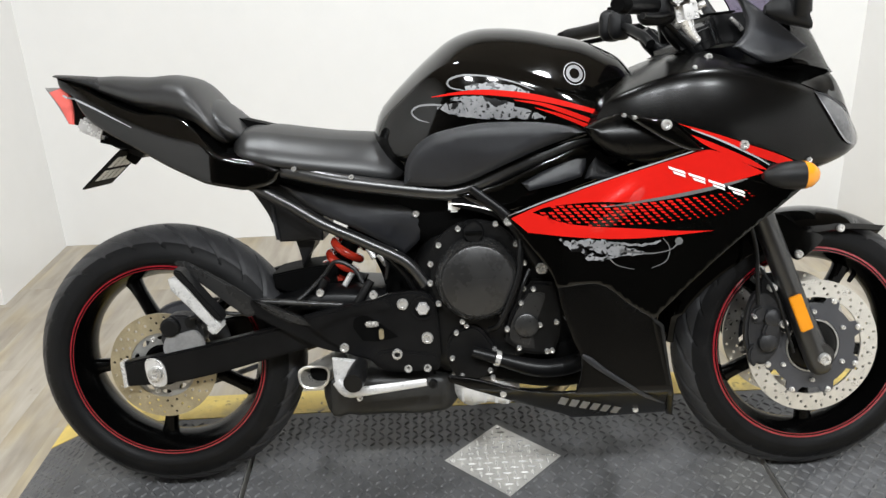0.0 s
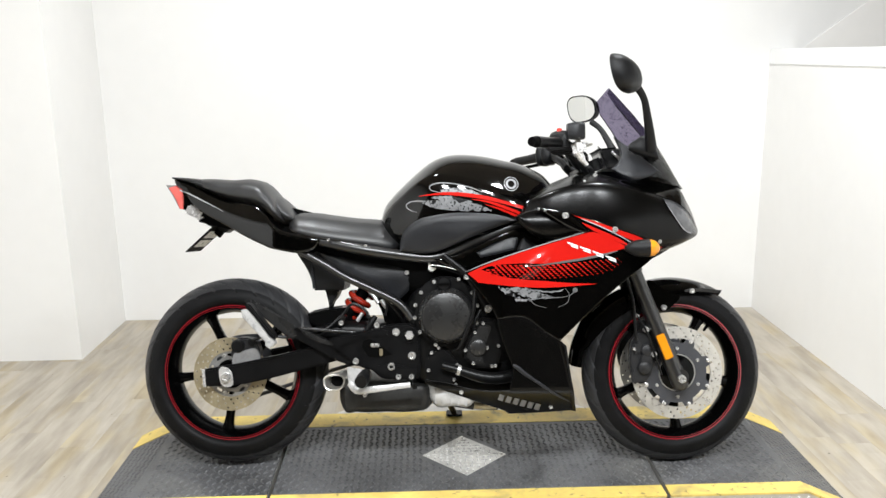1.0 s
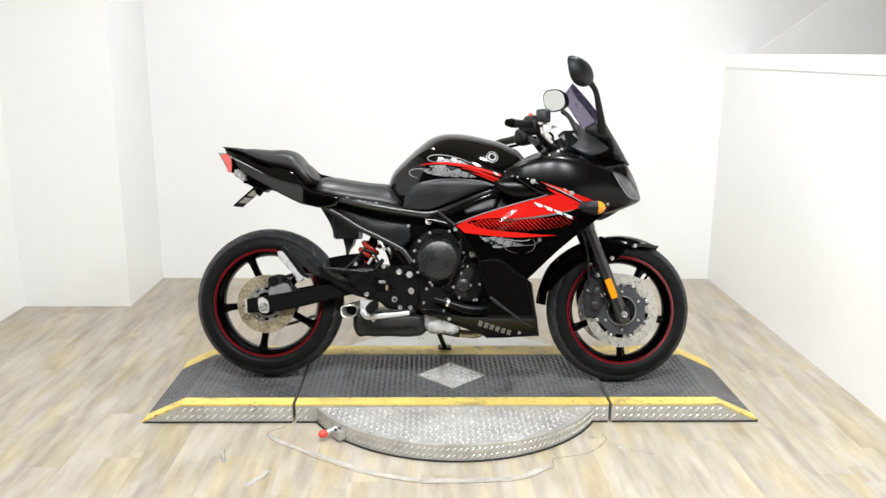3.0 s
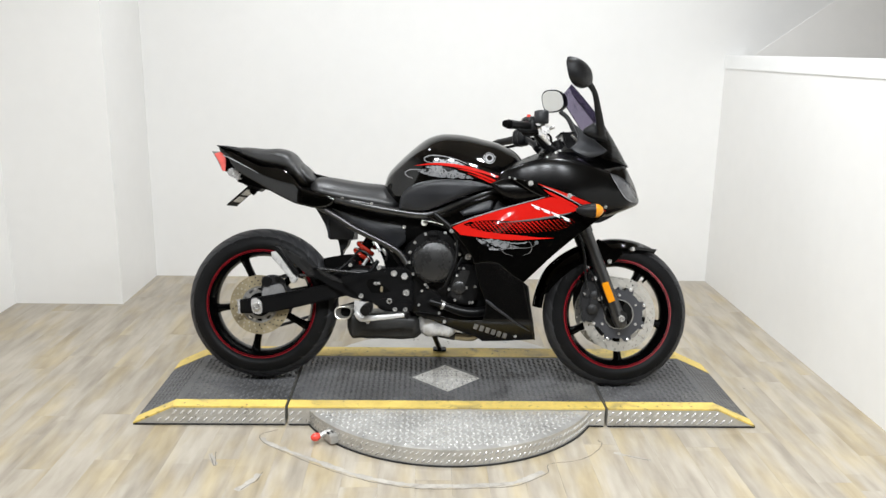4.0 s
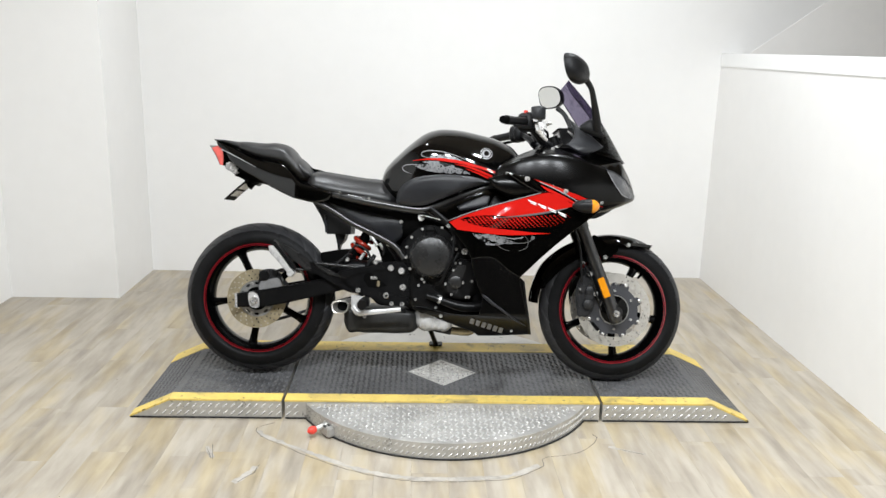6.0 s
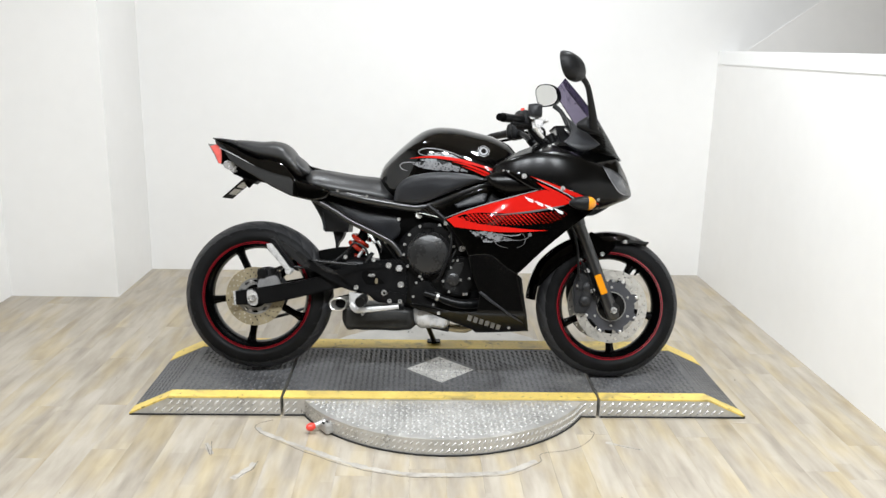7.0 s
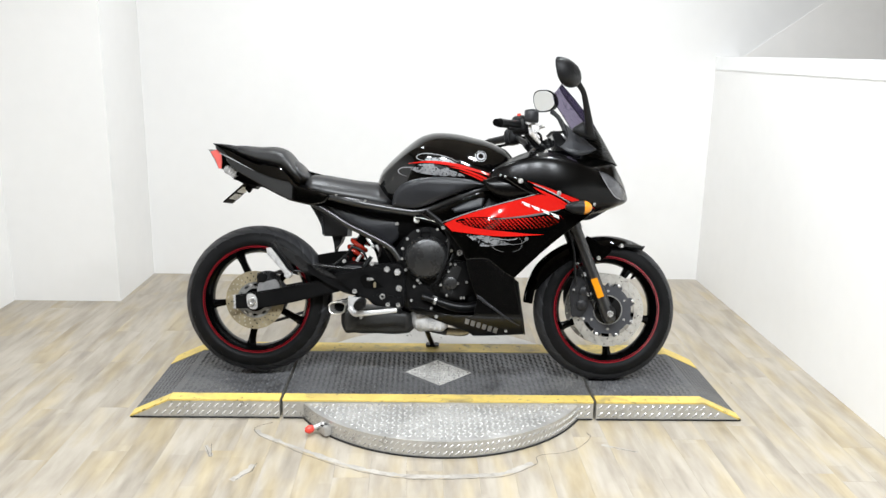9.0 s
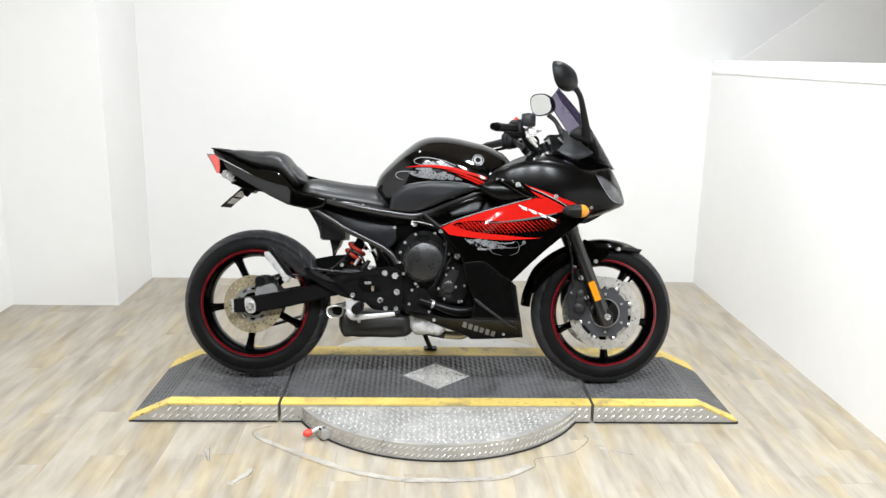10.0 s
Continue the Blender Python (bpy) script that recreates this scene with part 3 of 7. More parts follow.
# sloping boarded side of a stair against the back wall, beyond the partition
slab_pts = [(1.83, 1.38), (3.9, 2.86), (5.05, 2.86), (5.05, 0.0), (1.83, 0.0)]
bm = bmesh.new()
f = bm.faces.new([bm.verts.new((x, BACK - 0.007, z)) for x, z in slab_pts])
got = bmesh.ops.extrude_face_region(bm, geom=[f])
for v in got["geom"]:
    if isinstance(v, bmesh.types.BMVert):
        v.co.y = BACK - 0.003
tagged(part("stair_side", bm, GREYWALL, smooth=False), "sloping grey boarded side of a stair beyond the low wall", "stair", kind="structure")


def ceiling_light(x, y):
    """A round surface-mounted downlight: a flared ring under a base plate."""
    root = tagged(new("ceiling_light"), "round white surface-mounted ceiling downlight", "ceiling light", "ceiling lights")
    root.matrix_world = pose(x, y, TOP)
    bm = bmesh.new()
    prof = [(0.10, -0.002), (0.135, -0.004), (0.145, -0.05), (0.138, -0.056), (0.128, -0.05), (0.122, -0.02), (0.10, -0.016)]
    rows = [[bm.verts.new((r * math.cos(t), r * math.sin(t), z)) for r, z in prof] for t in [2 * math.pi * k / 40 for k in range(40)]]
    for k in range(40):
        p, q = rows[k], rows[(k + 1) % 40]
        for j in range(len(prof)):
            bm.faces.new((p[j], p[(j + 1) % len(prof)], q[(j + 1) % len(prof)], q[j]))
    part("ring", bm, CAP, root)
    bm = bmesh.new()
    bmesh.ops.create_cone(bm, cap_ends=True, segments=40, radius1=0.118, radius2=0.118, depth=0.01)
    bmesh.ops.translate(bm, verts=bm.verts, vec=(0, 0, -0.008))
    part("base_plate", bm, CAP, root)


for lx, ly, watts in LAMPS:
    ceiling_light(lx, ly)


# ---- the platform ----
DECK = 0.079          # height of the mat
HALF, BREAK, JOINT, DEEP, REAR = 1.197, 1.045, 0.613, 0.292, 0.348


def lugs(name, spots, material, parent, label, long=0.024, wide=0.0062, high=0.0014):
    """Raised almond-shaped lugs of a tread plate; spots: place, axis along, axis across and normal of each."""
    verts, faces = [], []
    for c, u, v, n in spots:
        k = len(verts)
        c, u, v, n = (np.array(q, float) for q in (c, u, v, n))
        for s, w in ((-1, 0.0), (-0.5, 1.0), (0.5, 1.0), (1, 0.0), (0.5, -1.0), (-0.5, -1.0)):
            verts.append(c + u * s * long / 2 + v * w * wide / 2)
        verts.append(c - u * long * 0.22 + n * high)
        verts.append(c + u * long * 0.22 + n * high)
        faces += [(k, k + 1, k + 6), (k, k + 6, k + 5), (k + 1, k + 2, k + 7, k + 6), (k + 5, k + 6, k + 7, k + 4), (k + 2, k + 3, k + 7), (k + 3, k + 4, k + 7)]
    return tagged(raw(name, verts, faces, material, parent, label, smooth=False), kind="stuff")


def checker(u0, u1, v0, v1, pitch, keep=lambda u, v: True):
    """Lug places in a plane, turned by turns to either diagonal."""
    out = []
    for i in range(int((u1 - u0) / pitch) + 1):
        for j in range(int((v1 - v0) / pitch) + 1):
            u, v = u0 + (i + 0.5) * pitch, v0 + (j + 0.5) * pitch
            if u < u1 and v < v1 and keep(u, v):
                a = math.pi / 4 if (i + j) % 2 else -math.pi / 4
                out.append((u, v, math.cos(a), math.sin(a)))
    return out


platform = tagged(new("turntable"), "round tread-plate motorcycle turntable with black-matted deck and yellow edges", "turntable")

# the round turntable that carries the deck
bm = bmesh.new()
ring = [(0.61 * math.cos(a), 0.61 * math.sin(a)) for a in [2 * math.pi * k / 160 for k in range(160)]]
lo, hi = [bm.verts.new((x + 0.01, y, 0.004)) for x, y in ring], [bm.verts.new((x + 0.01, y, 0.064)) for x, y in ring]
inner = [bm.verts.new((0.01 + x * 0.985, y * 0.985, 0.066)) for x, y in ring]
for k in range(160):
    j = (k + 1) % 160
    bm.faces.new((lo[k], lo[j], hi[j], hi[k]))
    bm.faces.new((hi[k], hi[j], inner[j], inner[k]))
bm.faces.new(inner)
bm.faces.new(lo[::-1])
disc = part("turntable_disc", bm, PLATE, platform, "round aluminium tread-plate turntable")
# black strip round the foot: rubber edge and contact shadow in one colour
bm = bmesh.new()
rows = [[bm.verts.new((0.01 + q * math.cos(2 * math.pi * k / 160), q * math.sin(2 * math.pi * k / 160), z)) for q, z in ((0.600, 0.0004), (0.6145, 0.0004), (0.6145, 0.0055), (0.600, 0.0055))] for k in range(160)]
for k in range(160):
    for j in range(4):
        bm.faces.new((rows[k][j], rows[k][(j + 1) % 4], rows[(k + 1) % 160][(j + 1) % 4], rows[(k + 1) % 160][j]))
part("base_edge", bm, SEAMDARK, disc, "black rubber base edge, deepening the contact shadow", smooth=False)
spots = [((u + 0.01, v, 0.0662), (c, s, 0), (-s, c, 0), (0, 0, 1)) for u, v, c, s in checker(-0.6, 0.6, -0.6, -0.28, 0.0215, lambda u, v: math.hypot(u, v) < 0.592 and v < -DEEP - 0.008)]
for i in range(int(2 * math.pi * 0.61 / 0.0215)):
    a = i * 0.0215 / 0.61
    for j in range(2):
        if math.sin(a) < -0.4:
            t = math.pi / 4
            along = (-math.sin(a) * math.cos(t), math.cos(a) * math.cos(t), math.sin(t))
            across = (math.sin(a) * math.sin(t), -math.cos(a) * math.sin(t), math.cos(t))
            spots.append(((0.01 + 0.6102 * math.cos(a), 0.6102 * math.sin(a), 0.02 + 0.026 * j), along, across, (math.cos(a), math.sin(a), 0)))
lugs("tread_pattern", spots, LUG, disc, "raised bright lugs", long=0.022, wide=0.0055, high=0.0026)
# solid dark ring, stands for the shade in the gap below the disc
bm = bmesh.new()
lo, hi = [bm.verts.new((0.01 + x * 1.006, y * 1.006, 0.0005)) for x, y in ring], [bm.verts.new((0.01 + x * 1.002, y * 1.002, 0.0045)) for x, y in ring]
for k in range(160):
    j = (k + 1) % 160
    bm.faces.new((lo[k], lo[j], hi[j], hi[k]))
bm.faces.new(lo[::-1])
bm.faces.new(hi)
part("base_ring", bm, SEAMDARK, disc, "dark ring for the shaded gap under the turntable")


def deck_piece(name, profile, label, parent):
    """One length of the deck: profile in x and z, extruded across the depth."""
    bm = bmesh.new()
    f = bm.faces.new([bm.verts.new((x, -DEEP, z)) for x, z in profile])
    got = bmesh.ops.extrude_face_region(bm, geom=[f])
    for v in got["geom"]:
        if isinstance(v, bmesh.types.BMVert):
            v.co.y = REAR
    return part(name, bm, PLATE, parent, label, smooth=False)


def top_z(x):
    """Height of the metal under the mat at x."""
    return 0.071 if abs(x) < BREAK else max(0.002, 0.071 * (HALF - abs(x)) / (HALF - BREAK))


def mat_strip(name, x0, x1, y0, y1, material, parent, thick, label=""):
    """Mat or edging laid on the deck between x0 and x1, following the slope of the ramps."""
    xs = sorted({x0, x1, *[x for x in (-BREAK, BREAK) if x0 < x < x1]})
    bm, rows = bmesh.new(), []
    for x in xs:
        z = top_z(x)
        rows.append([bm.verts.new(p) for p in ((x, y0, z + 0.0005), (x, y0, z + thick), (x, y1, z + thick), (x, y1, z + 0.0005))])
    for a, b in zip(rows, rows[1:]):
        for k in range(4):
            bm.faces.new((a[k], a[(k + 1) % 4], b[(k + 1) % 4], b[k]))
    bm.faces.new(rows[0])
    bm.faces.new(rows[-1])
    return part(name, bm, material, parent, label, smooth=False)


GAP = 0.006
for name, x0, x1 in (("ramp", -HALF, -JOINT - GAP), ("deck", -JOINT + GAP, JOINT - GAP), ("ramp", JOINT + GAP, HALF)):
    if name == "deck":
        prof = [(x0, 0.003), (x1, 0.003), (x1, 0.071), (x0, 0.071)]
    elif x0 < 0:
        prof = [(x0, 0.001), (x1, 0.001), (x1, 0.071), (-BREAK, 0.071), (x0, 0.003)]
    else:
        prof = [(x0, 0.001), (x1, 0.001), (x1, 0.003), (BREAK, 0.071), (x0, 0.071)]
    piece = deck_piece(name, prof, "aluminium tread-plate deck", platform if name == "deck" else None)
    if name == "ramp":
        tagged(piece, "low tread-plate ramp with black mat and yellow edges beside the turntable", "ramp", "ramps at the ends of the turntable")
    # same black strip along the foot, also stands for the contact shadow
    box("base_edge", x0 + 0.002, x1 - 0.002, -DEEP - 0.004, -DEEP + 0.008, 0.0004, 0.0062, SEAMDARK, piece, "black rubber base edge, deepening the contact shadow", bevel=0.001)
    mat_strip("mat", x0 + 0.001, x1 - 0.001, -0.232, 0.24, RUBBERMAT, piece, 0.006, "worn black rubber mat")
    for s in (-1, 1):
        mat_strip("edge_strip", x0, x1, -DEEP - 0.002 if s < 0 else 0.2405, -0.2325 if s < 0 else REAR + 0.002, YELLOW, piece, 0.0075, "scuffed yellow edge strip")
    spots = []
    for u, v, c, s in checker(x0, x1, -0.228, 0.228, 0.0215, lambda u, v: abs(u) + abs(v) > 0.155):
        z = top_z(u) + 0.006
        tilt = 0 if abs(u) < BREAK else -math.copysign(0.071 / (HALF - BREAK), u)
        if abs(abs(u) - BREAK) > 0.012:
            spots.append(((u, v, z + 0.0001), (c, s, c * tilt), (-s, c, -s * tilt), (0, 0, 1)))
    lugs("lug_field", spots, RUBBERMAT, piece, "small raised lugs of the mat", long=0.0215, wide=0.0066, high=0.0034)
    if name == "ramp":
        spots = [((u, -DEEP - 0.0001, v), (0.7, 0, 0.714), (-0.714, 0, 0.7), (0, -1, 0)) for u, v, c, s in checker(x0, x1, 0.008, 0.072, 0.029, lambda u, v: v + 0.012 < top_z(u))]
        lugs("side_tread", spots, LUG, piece, "raised bright lugs", long=0.031, wide=0.0075, high=0.003)
    else:
        spots = [((u, -DEEP - 0.0001, v), (0.7, 0, 0.714), (-0.714, 0, 0.7), (0, -1, 0)) for u, v, c, s in checker(x0, x1, 0.008, 0.066, 0.028, lambda u, v: abs(u) > 0.54)]
        lugs("side_tread", spots, LUG, piece, "raised bright lugs", long=0.031, wide=0.0075, high=0.003)

# bright square inset, set on its corner
bm = bmesh.new()
bmesh.ops.create_cube(bm, size=1)
for v in bm.verts:
    x, y = v.co.x * 0.196, v.co.y * 0.203
    v.co = ((x - y) * 0.7071 + 0.003, (x + y) * 0.7071, 0.0735 + v.co.z * 0.008)
inset = part("inset_plate", bm, PLATE, platform, "bright square tread plate set on its corner", smooth=False)
spots = [((u + 0.003, v, 0.0776), (1, 0, 0) if s > 0 else (0, 1, 0), (0, 1, 0) if s > 0 else (-1, 0, 0), (0, 0, 1)) for u, v, c, s in checker(-0.15, 0.15, -0.15, 0.15, 0.0205, lambda u, v: abs(u) + abs(v) < 0.124)]
lugs("tread_pattern", spots, LUG, inset, "raised bright lugs", long=0.027, wide=0.0068, high=0.0024)
for sx, sy in ((-0.122, 0), (0.128, 0), (0.003, -0.125), (0.003, 0.125)):
    bm = bmesh.new()
    bmesh.ops.create_cone(bm, cap_ends=True, segments=12, radius1=0.006, radius2=0.0045, depth=0.003, matrix=Matrix.Translation((sx, sy, 0.0785)))
    part("screw", bm, BOLT, inset)

# locking pin with its red knob
bm = bmesh.new()
sweep(bm, [(-0.47, -0.44, 0.03), (-0.44, -0.42, 0.036), (-0.40, -0.395, 0.04)], 0.011)
pin_body = part("locking_pin", bm, PLATE, platform, "grey steel locking pin")
bm = bmesh.new()
bmesh.ops.create_uvsphere(bm, u_segments=20, v_segments=12, radius=0.016, matrix=pose(-0.482, -0.448, 0.03, 0, 0, 35) @ Matrix.Diagonal((1.25, 0.9, 0.95, 1)))
part("knob", bm, REDKNOB, pin_body, "red plastic knob")
box("bracket", -0.02, 0.02, -0.03, 0.03, -0.018, 0.018, PLATE, pin_body, "pierced steel bracket", bevel=0.004, m=pose(-0.425, -0.43, 0.024, 0, 0, 35))
for k in range(3):
    box("slot", -0.003, 0.003, -0.008, 0.008, -0.003, 0.0195, SEAMDARK, pin_body, m=pose(-0.437 + 0.012 * k, -0.438 + 0.008 * k, 0.024, 0, 0, 35))


# ---- the motorcycle ----
bike = tagged(new("motorcycle"), "black and red half-faired sports motorcycle leaning on its side stand", "motorcycle")
LEAN_DEG = 12.2
bike.matrix_world = pose(0.5, -0.05, DECK - 0.003, 0, 0, -1.9) @ pose(-0.5, 0, 0, -LEAN_DEG)
RX, RZ, FX, FZ = -0.752, 0.312, 0.688, 0.296     # wheel centres


def tyre(name, cx, cz, R, half, rim_r, parent, label, sipes, slope):
    """A road tyre with curved grooves cut into its tread."""
    seg = 720
    prof = []
    for k in range(73):
        a = math.pi * (k / 72.0)
        y = -half * math.cos(a)
        r = rim_r + 0.012 + (R - rim_r - 0.012) * math.sin(a) ** 0.95
        prof.append((r, y, math.sin(a)))
    prof = [(rim_r - 0.004, -half * 0.80, 0), (rim_r + 0.004, -half * 0.93, 0)] + prof[1:-1] + [(rim_r + 0.004, half * 0.93, 0), (rim_r - 0.004, half * 0.80, 0)]
    n = len(prof)
    ang = np.arange(seg) * 2 * math.pi / seg
    pitch = 2 * math.pi / sipes
    verts = np.zeros((seg, n, 3))
    for j, (r, y, s) in enumerate(prof):
        v = abs(y) / half
        rr = np.full(seg, r)
        if 0.12 < v < 0.93 and s > 0.3:
            side = 0.5 if y > 0 else 0.0
            ph = (ang / pitch + side + slope * (v ** 1.6)) % 1.0
            d = np.abs(ph - 0.5) * pitch * R
            w = 0.0042 * math.sin(math.pi * (v - 0.08) / 0.92) + 0.0012
            rr = rr - 0.006 * np.clip(1.5 - d / w, 0, 1)
        verts[:, j, 0], verts[:, j, 1], verts[:, j, 2] = cx + rr * np.cos(ang), y, cz + rr * np.sin(ang)
    faces = []
    for k in range(seg):
        b = (k + 1) % seg
        faces += [(k * n + j, b * n + j, b * n + j + 1, k * n + j + 1) for j in range(n - 1)]
        faces.append((k * n + n - 1, b * n + n - 1, b * n, k * n))
    ob = raw(name, verts.reshape(-1, 3), faces, TYRE, parent, label)
    ob.data.materials.append(TREAD)
    shade = [1 if 0.50 < prof[min(j, n - 1)][2] and j < n - 1 else 0 for j in range(n)]
    ob.data.polygons.foreach_set("material_index", shade * seg)
    return ob


def spoke(cx, cz, ang, r0, r1, parent):
    """A cast spoke, waisted in the middle and flared at both ends."""
    bm, rings = bmesh.new(), []
    for k in range(9):
        t = k / 8
        r = r0 + (r1 - r0) * t
        w = 0.0125 + 0.010 * (2 * t - 1) ** 4 + 0.004 * (1 - t)
        h = 0.019 - 0.004 * t
        c, s = math.cos(ang), math.sin(ang)
        ring = []
        for q in range(12):
            a = 2 * math.pi * q / 12
            u, v = w * math.copysign(abs(math.cos(a)) ** 0.6, math.cos(a)), h * math.copysign(abs(math.sin(a)) ** 0.6, math.sin(a))
            ring.append(bm.verts.new((cx + r * c - u * s, v, cz + r * s + u * c)))
        rings.append(ring)
    for a, b in zip(rings, rings[1:]):
        for q in range(12):
            bm.faces.new((a[q], a[(q + 1) % 12], b[(q + 1) % 12], b[q]))
    bm.faces.new(rings[0])
    bm.faces.new(rings[-1])
    return part("spoke", bm, RIM, parent)


def circle(cx, cz, r, n=48, a0=0.0):
    return [(cx + r * math.cos(a0 + 2 * math.pi * k / n), cz + r * math.sin(a0 + 2 * math.pi * k / n)) for k in range(n)]


def pierced(name, outer, holes, y, thick, material, parent, label):
    """A flat plate with holes through it, standing across the bike."""
    pts, faces = tessellate(outer, 0.05, holes)
    faces = list({tuple(sorted(f)): f for f in faces}.values())
    n = len(pts)
    bm = bmesh.new()
    vs = [bm.verts.new((x, y - thick / 2, z)) for x, z in pts] + [bm.verts.new((x, y + thick / 2, z)) for x, z in pts]
    seen = {(a, b) for f in faces for a, b in zip(f, f[1:] + f[:1])}
    for f in faces:
        bm.faces.new([vs[i] for i in f])
        bm.faces.new([vs[i + n] for i in f[::-1]])
    for a, b in seen:
        if (b, a) not in seen:
            bm.faces.new((vs[b], vs[a], vs[a + n], vs[b + n]))
    return part(name, bm, material, parent, label)


def brake_disc(cx, cz, r0, r1, y, material, parent, label, rows, count):
    """A drilled brake disc."""
    holes = [circle(cx, cz, r0, 72)]
    for i in range(count):
        for j in range(rows):
            a = 2 * math.pi * (i + 0.33 * j) / count
            r = r0 + (r1 - r0) * (0.2 + 0.6 * j / max(1, rows - 1))
            holes.append(circle(cx + r * math.cos(a), cz + r * math.sin(a), 0.0034, 8))
    return pierced("brake_disc", circle(cx, cz, r1, 120), holes, y, 0.005, material, parent, label)


def spider(name, cx, cz, r0, r1, r2, arms, first, y0, y1, parent, label):
    """A flat ring with arms that reach out to the floating disc."""
    bm, seg, rows = bmesh.new(), 160, []
    for k in range(seg):
        a = 2 * math.pi * k / seg
        near = abs(((a - radians(first)) * arms / (2 * math.pi) + 0.5) % 1.0 - 0.5)
        ro = r1 + (r2 - r1) * min(1, max(0, (0.24 - near) / 0.10))
        rows.append([bm.verts.new((cx + r * math.cos(a), y, cz + r * math.sin(a))) for r, y in ((r0, y0), (ro, y0), (ro, y1), (r0, y1))])
    for k in range(seg):
        a, b = rows[k], rows[(k + 1) % seg]
        for j in range(4):
            bm.faces.new((a[j], a[(j + 1) % 4], b[(j + 1) % 4], b[j]))
    return part(name, bm, GUNMETAL, parent, label)


def wheel(name, cx, cz, R, half, rim_r, first, parent, label):
    flange = half * 0.78
    prof = [(rim_r + 0.006, -flange), (rim_r + 0.004, -flange - 0.004), (rim_r - 0.0145, -flange - 0.004), (rim_r - 0.019, -flange + 0.006),
            (rim_r - 0.028, -flange * 0.55), (rim_r - 0.034, -flange * 0.2), (rim_r - 0.034, flange * 0.2), (rim_r - 0.028, flange * 0.55),
            (rim_r - 0.019, flange - 0.006), (rim_r - 0.0145, flange + 0.004), (rim_r + 0.004, flange + 0.004), (rim_r + 0.006, flange),
            (rim_r - 0.004, flange * 0.5), (rim_r - 0.02, 0.0), (rim_r - 0.004, -flange * 0.5)]
    w = turned(name, prof, cx, cz, RIM, parent, label, seg=128)
    for k in range(5):
        spoke(cx, cz, radians(first + 72 * k), 0.035, rim_r - 0.024, w)
    turned("hub", [(0.012, -0.055), (0.032, -0.055), (0.046, -0.03), (0.05, 0.0), (0.046, 0.03), (0.032, 0.055), (0.012, 0.055)], cx, cz, RIM, w, seg=40)
    for s in (-1, 1):
        for r, wide in ((rim_r - 0.0035, 0.0042), (rim_r - 0.0112, 0.0016)):
            turned("rim_tape", [(r - wide, s * (flange + 0.0038)), (r - wide, s * (flange + 0.0052)), (r, s * (flange + 0.0052)), (r, s * (flange + 0.0038))], cx, cz, REDTAPE, w, "red pinstripe on the rim", seg=128)
    return w


rear = wheel("rear_wheel", RX, RZ, 0.306, 0.08, 0.2255, -100, bike, "black five-spoke cast rear wheel")
tyre("tyre", RX, RZ, 0.304, 0.082, 0.2235, rear, "black road tyre with curved grooves", 26, 1.5)
brake_disc(RX, RZ, 0.074, 0.1185, -0.092, GOLDSTEEL, rear, "drilled rear brake disc with a golden tarnish", 3, 24)
slots = []
for k in range(10):
    a0 = radians(18 + 36 * k)
    slots.append([(RX + (0.062 + 0.0052 * math.sin(q)) * math.cos(a0 + 0.17 * math.cos(q)), RZ + (0.062 + 0.0052 * math.sin(q)) * math.sin(a0 + 0.17 * math.cos(q))) for q in [2 * math.pi * i / 14 for i in range(14)]])
pierced("disc_carrier", circle(RX, RZ, 0.0738, 80), [circle(RX, RZ, 0.047, 48)] + slots, -0.0895, 0.004, CARRIERGREY, rear, "grey slotted disc carrier")
turned("carrier_hub", [(0.020, -0.060), (0.046, -0.060), (0.048, -0.086), (0.040, -0.087), (0.020, -0.075)], RX, RZ, DARK, rear, seg=40)
for k in range(5):
    bolt(RX + 0.062 * math.cos(radians(36 + 72 * k)), RZ + 0.062 * math.sin(radians(36 + 72 * k)), -0.09, 0.006, rear)
turned("sprocket", [(0.05, 0.085), (0.098, 0.086), (0.103, 0.089), (0.098, 0.092), (0.05, 0.093)], RX, RZ, GUNMETAL, rear, seg=90)

front = wheel("front_wheel", FX, FZ, 0.297, 0.061, 0.2245, -85, bike, "black five-spoke cast front wheel")
tyre("tyre", FX, FZ, 0.2965, 0.061, 0.2225, front, "black road tyre with curved grooves", 22, -1.6)
for s in (-1, 1):
    brake_disc(FX, FZ, 0.111, 0.149, s * 0.068, STEEL, front, "drilled steel front brake disc", 3, 24)
    spider("disc_carrier", FX, FZ, 0.062, 0.097, 0.115, 8, 20, s * 0.0655, s * 0.0705, front, "dark grey open disc carrier")
    for k in range(8):
        a = radians(20 + 45 * k)
        turned("bobbin", [(0.0068, s * 0.064), (0.0068, s * 0.0735), (0.005, s * 0.0745), (0.0005, s * 0.0745)], FX + 0.109 * math.cos(a), FZ + 0.109 * math.sin(a), BOLT, front, seg=12, closed=False)
for k in range(6):
    bolt(FX + 0.078 * math.cos(radians(30 + 60 * k)), FZ + 0.078 * math.sin(radians(30 + 60 * k)), -0.071, 0.0055, front)

va = radians(48)
bar("valve", [(FX + 0.200 * math.cos(va), 0, FZ + 0.200 * math.sin(va)), (FX + 0.172 * math.cos(va), -0.006, FZ + 0.172 * math.sin(va))], [0.007, 0.0045], DARK, front, "black tyre valve", seg=10)
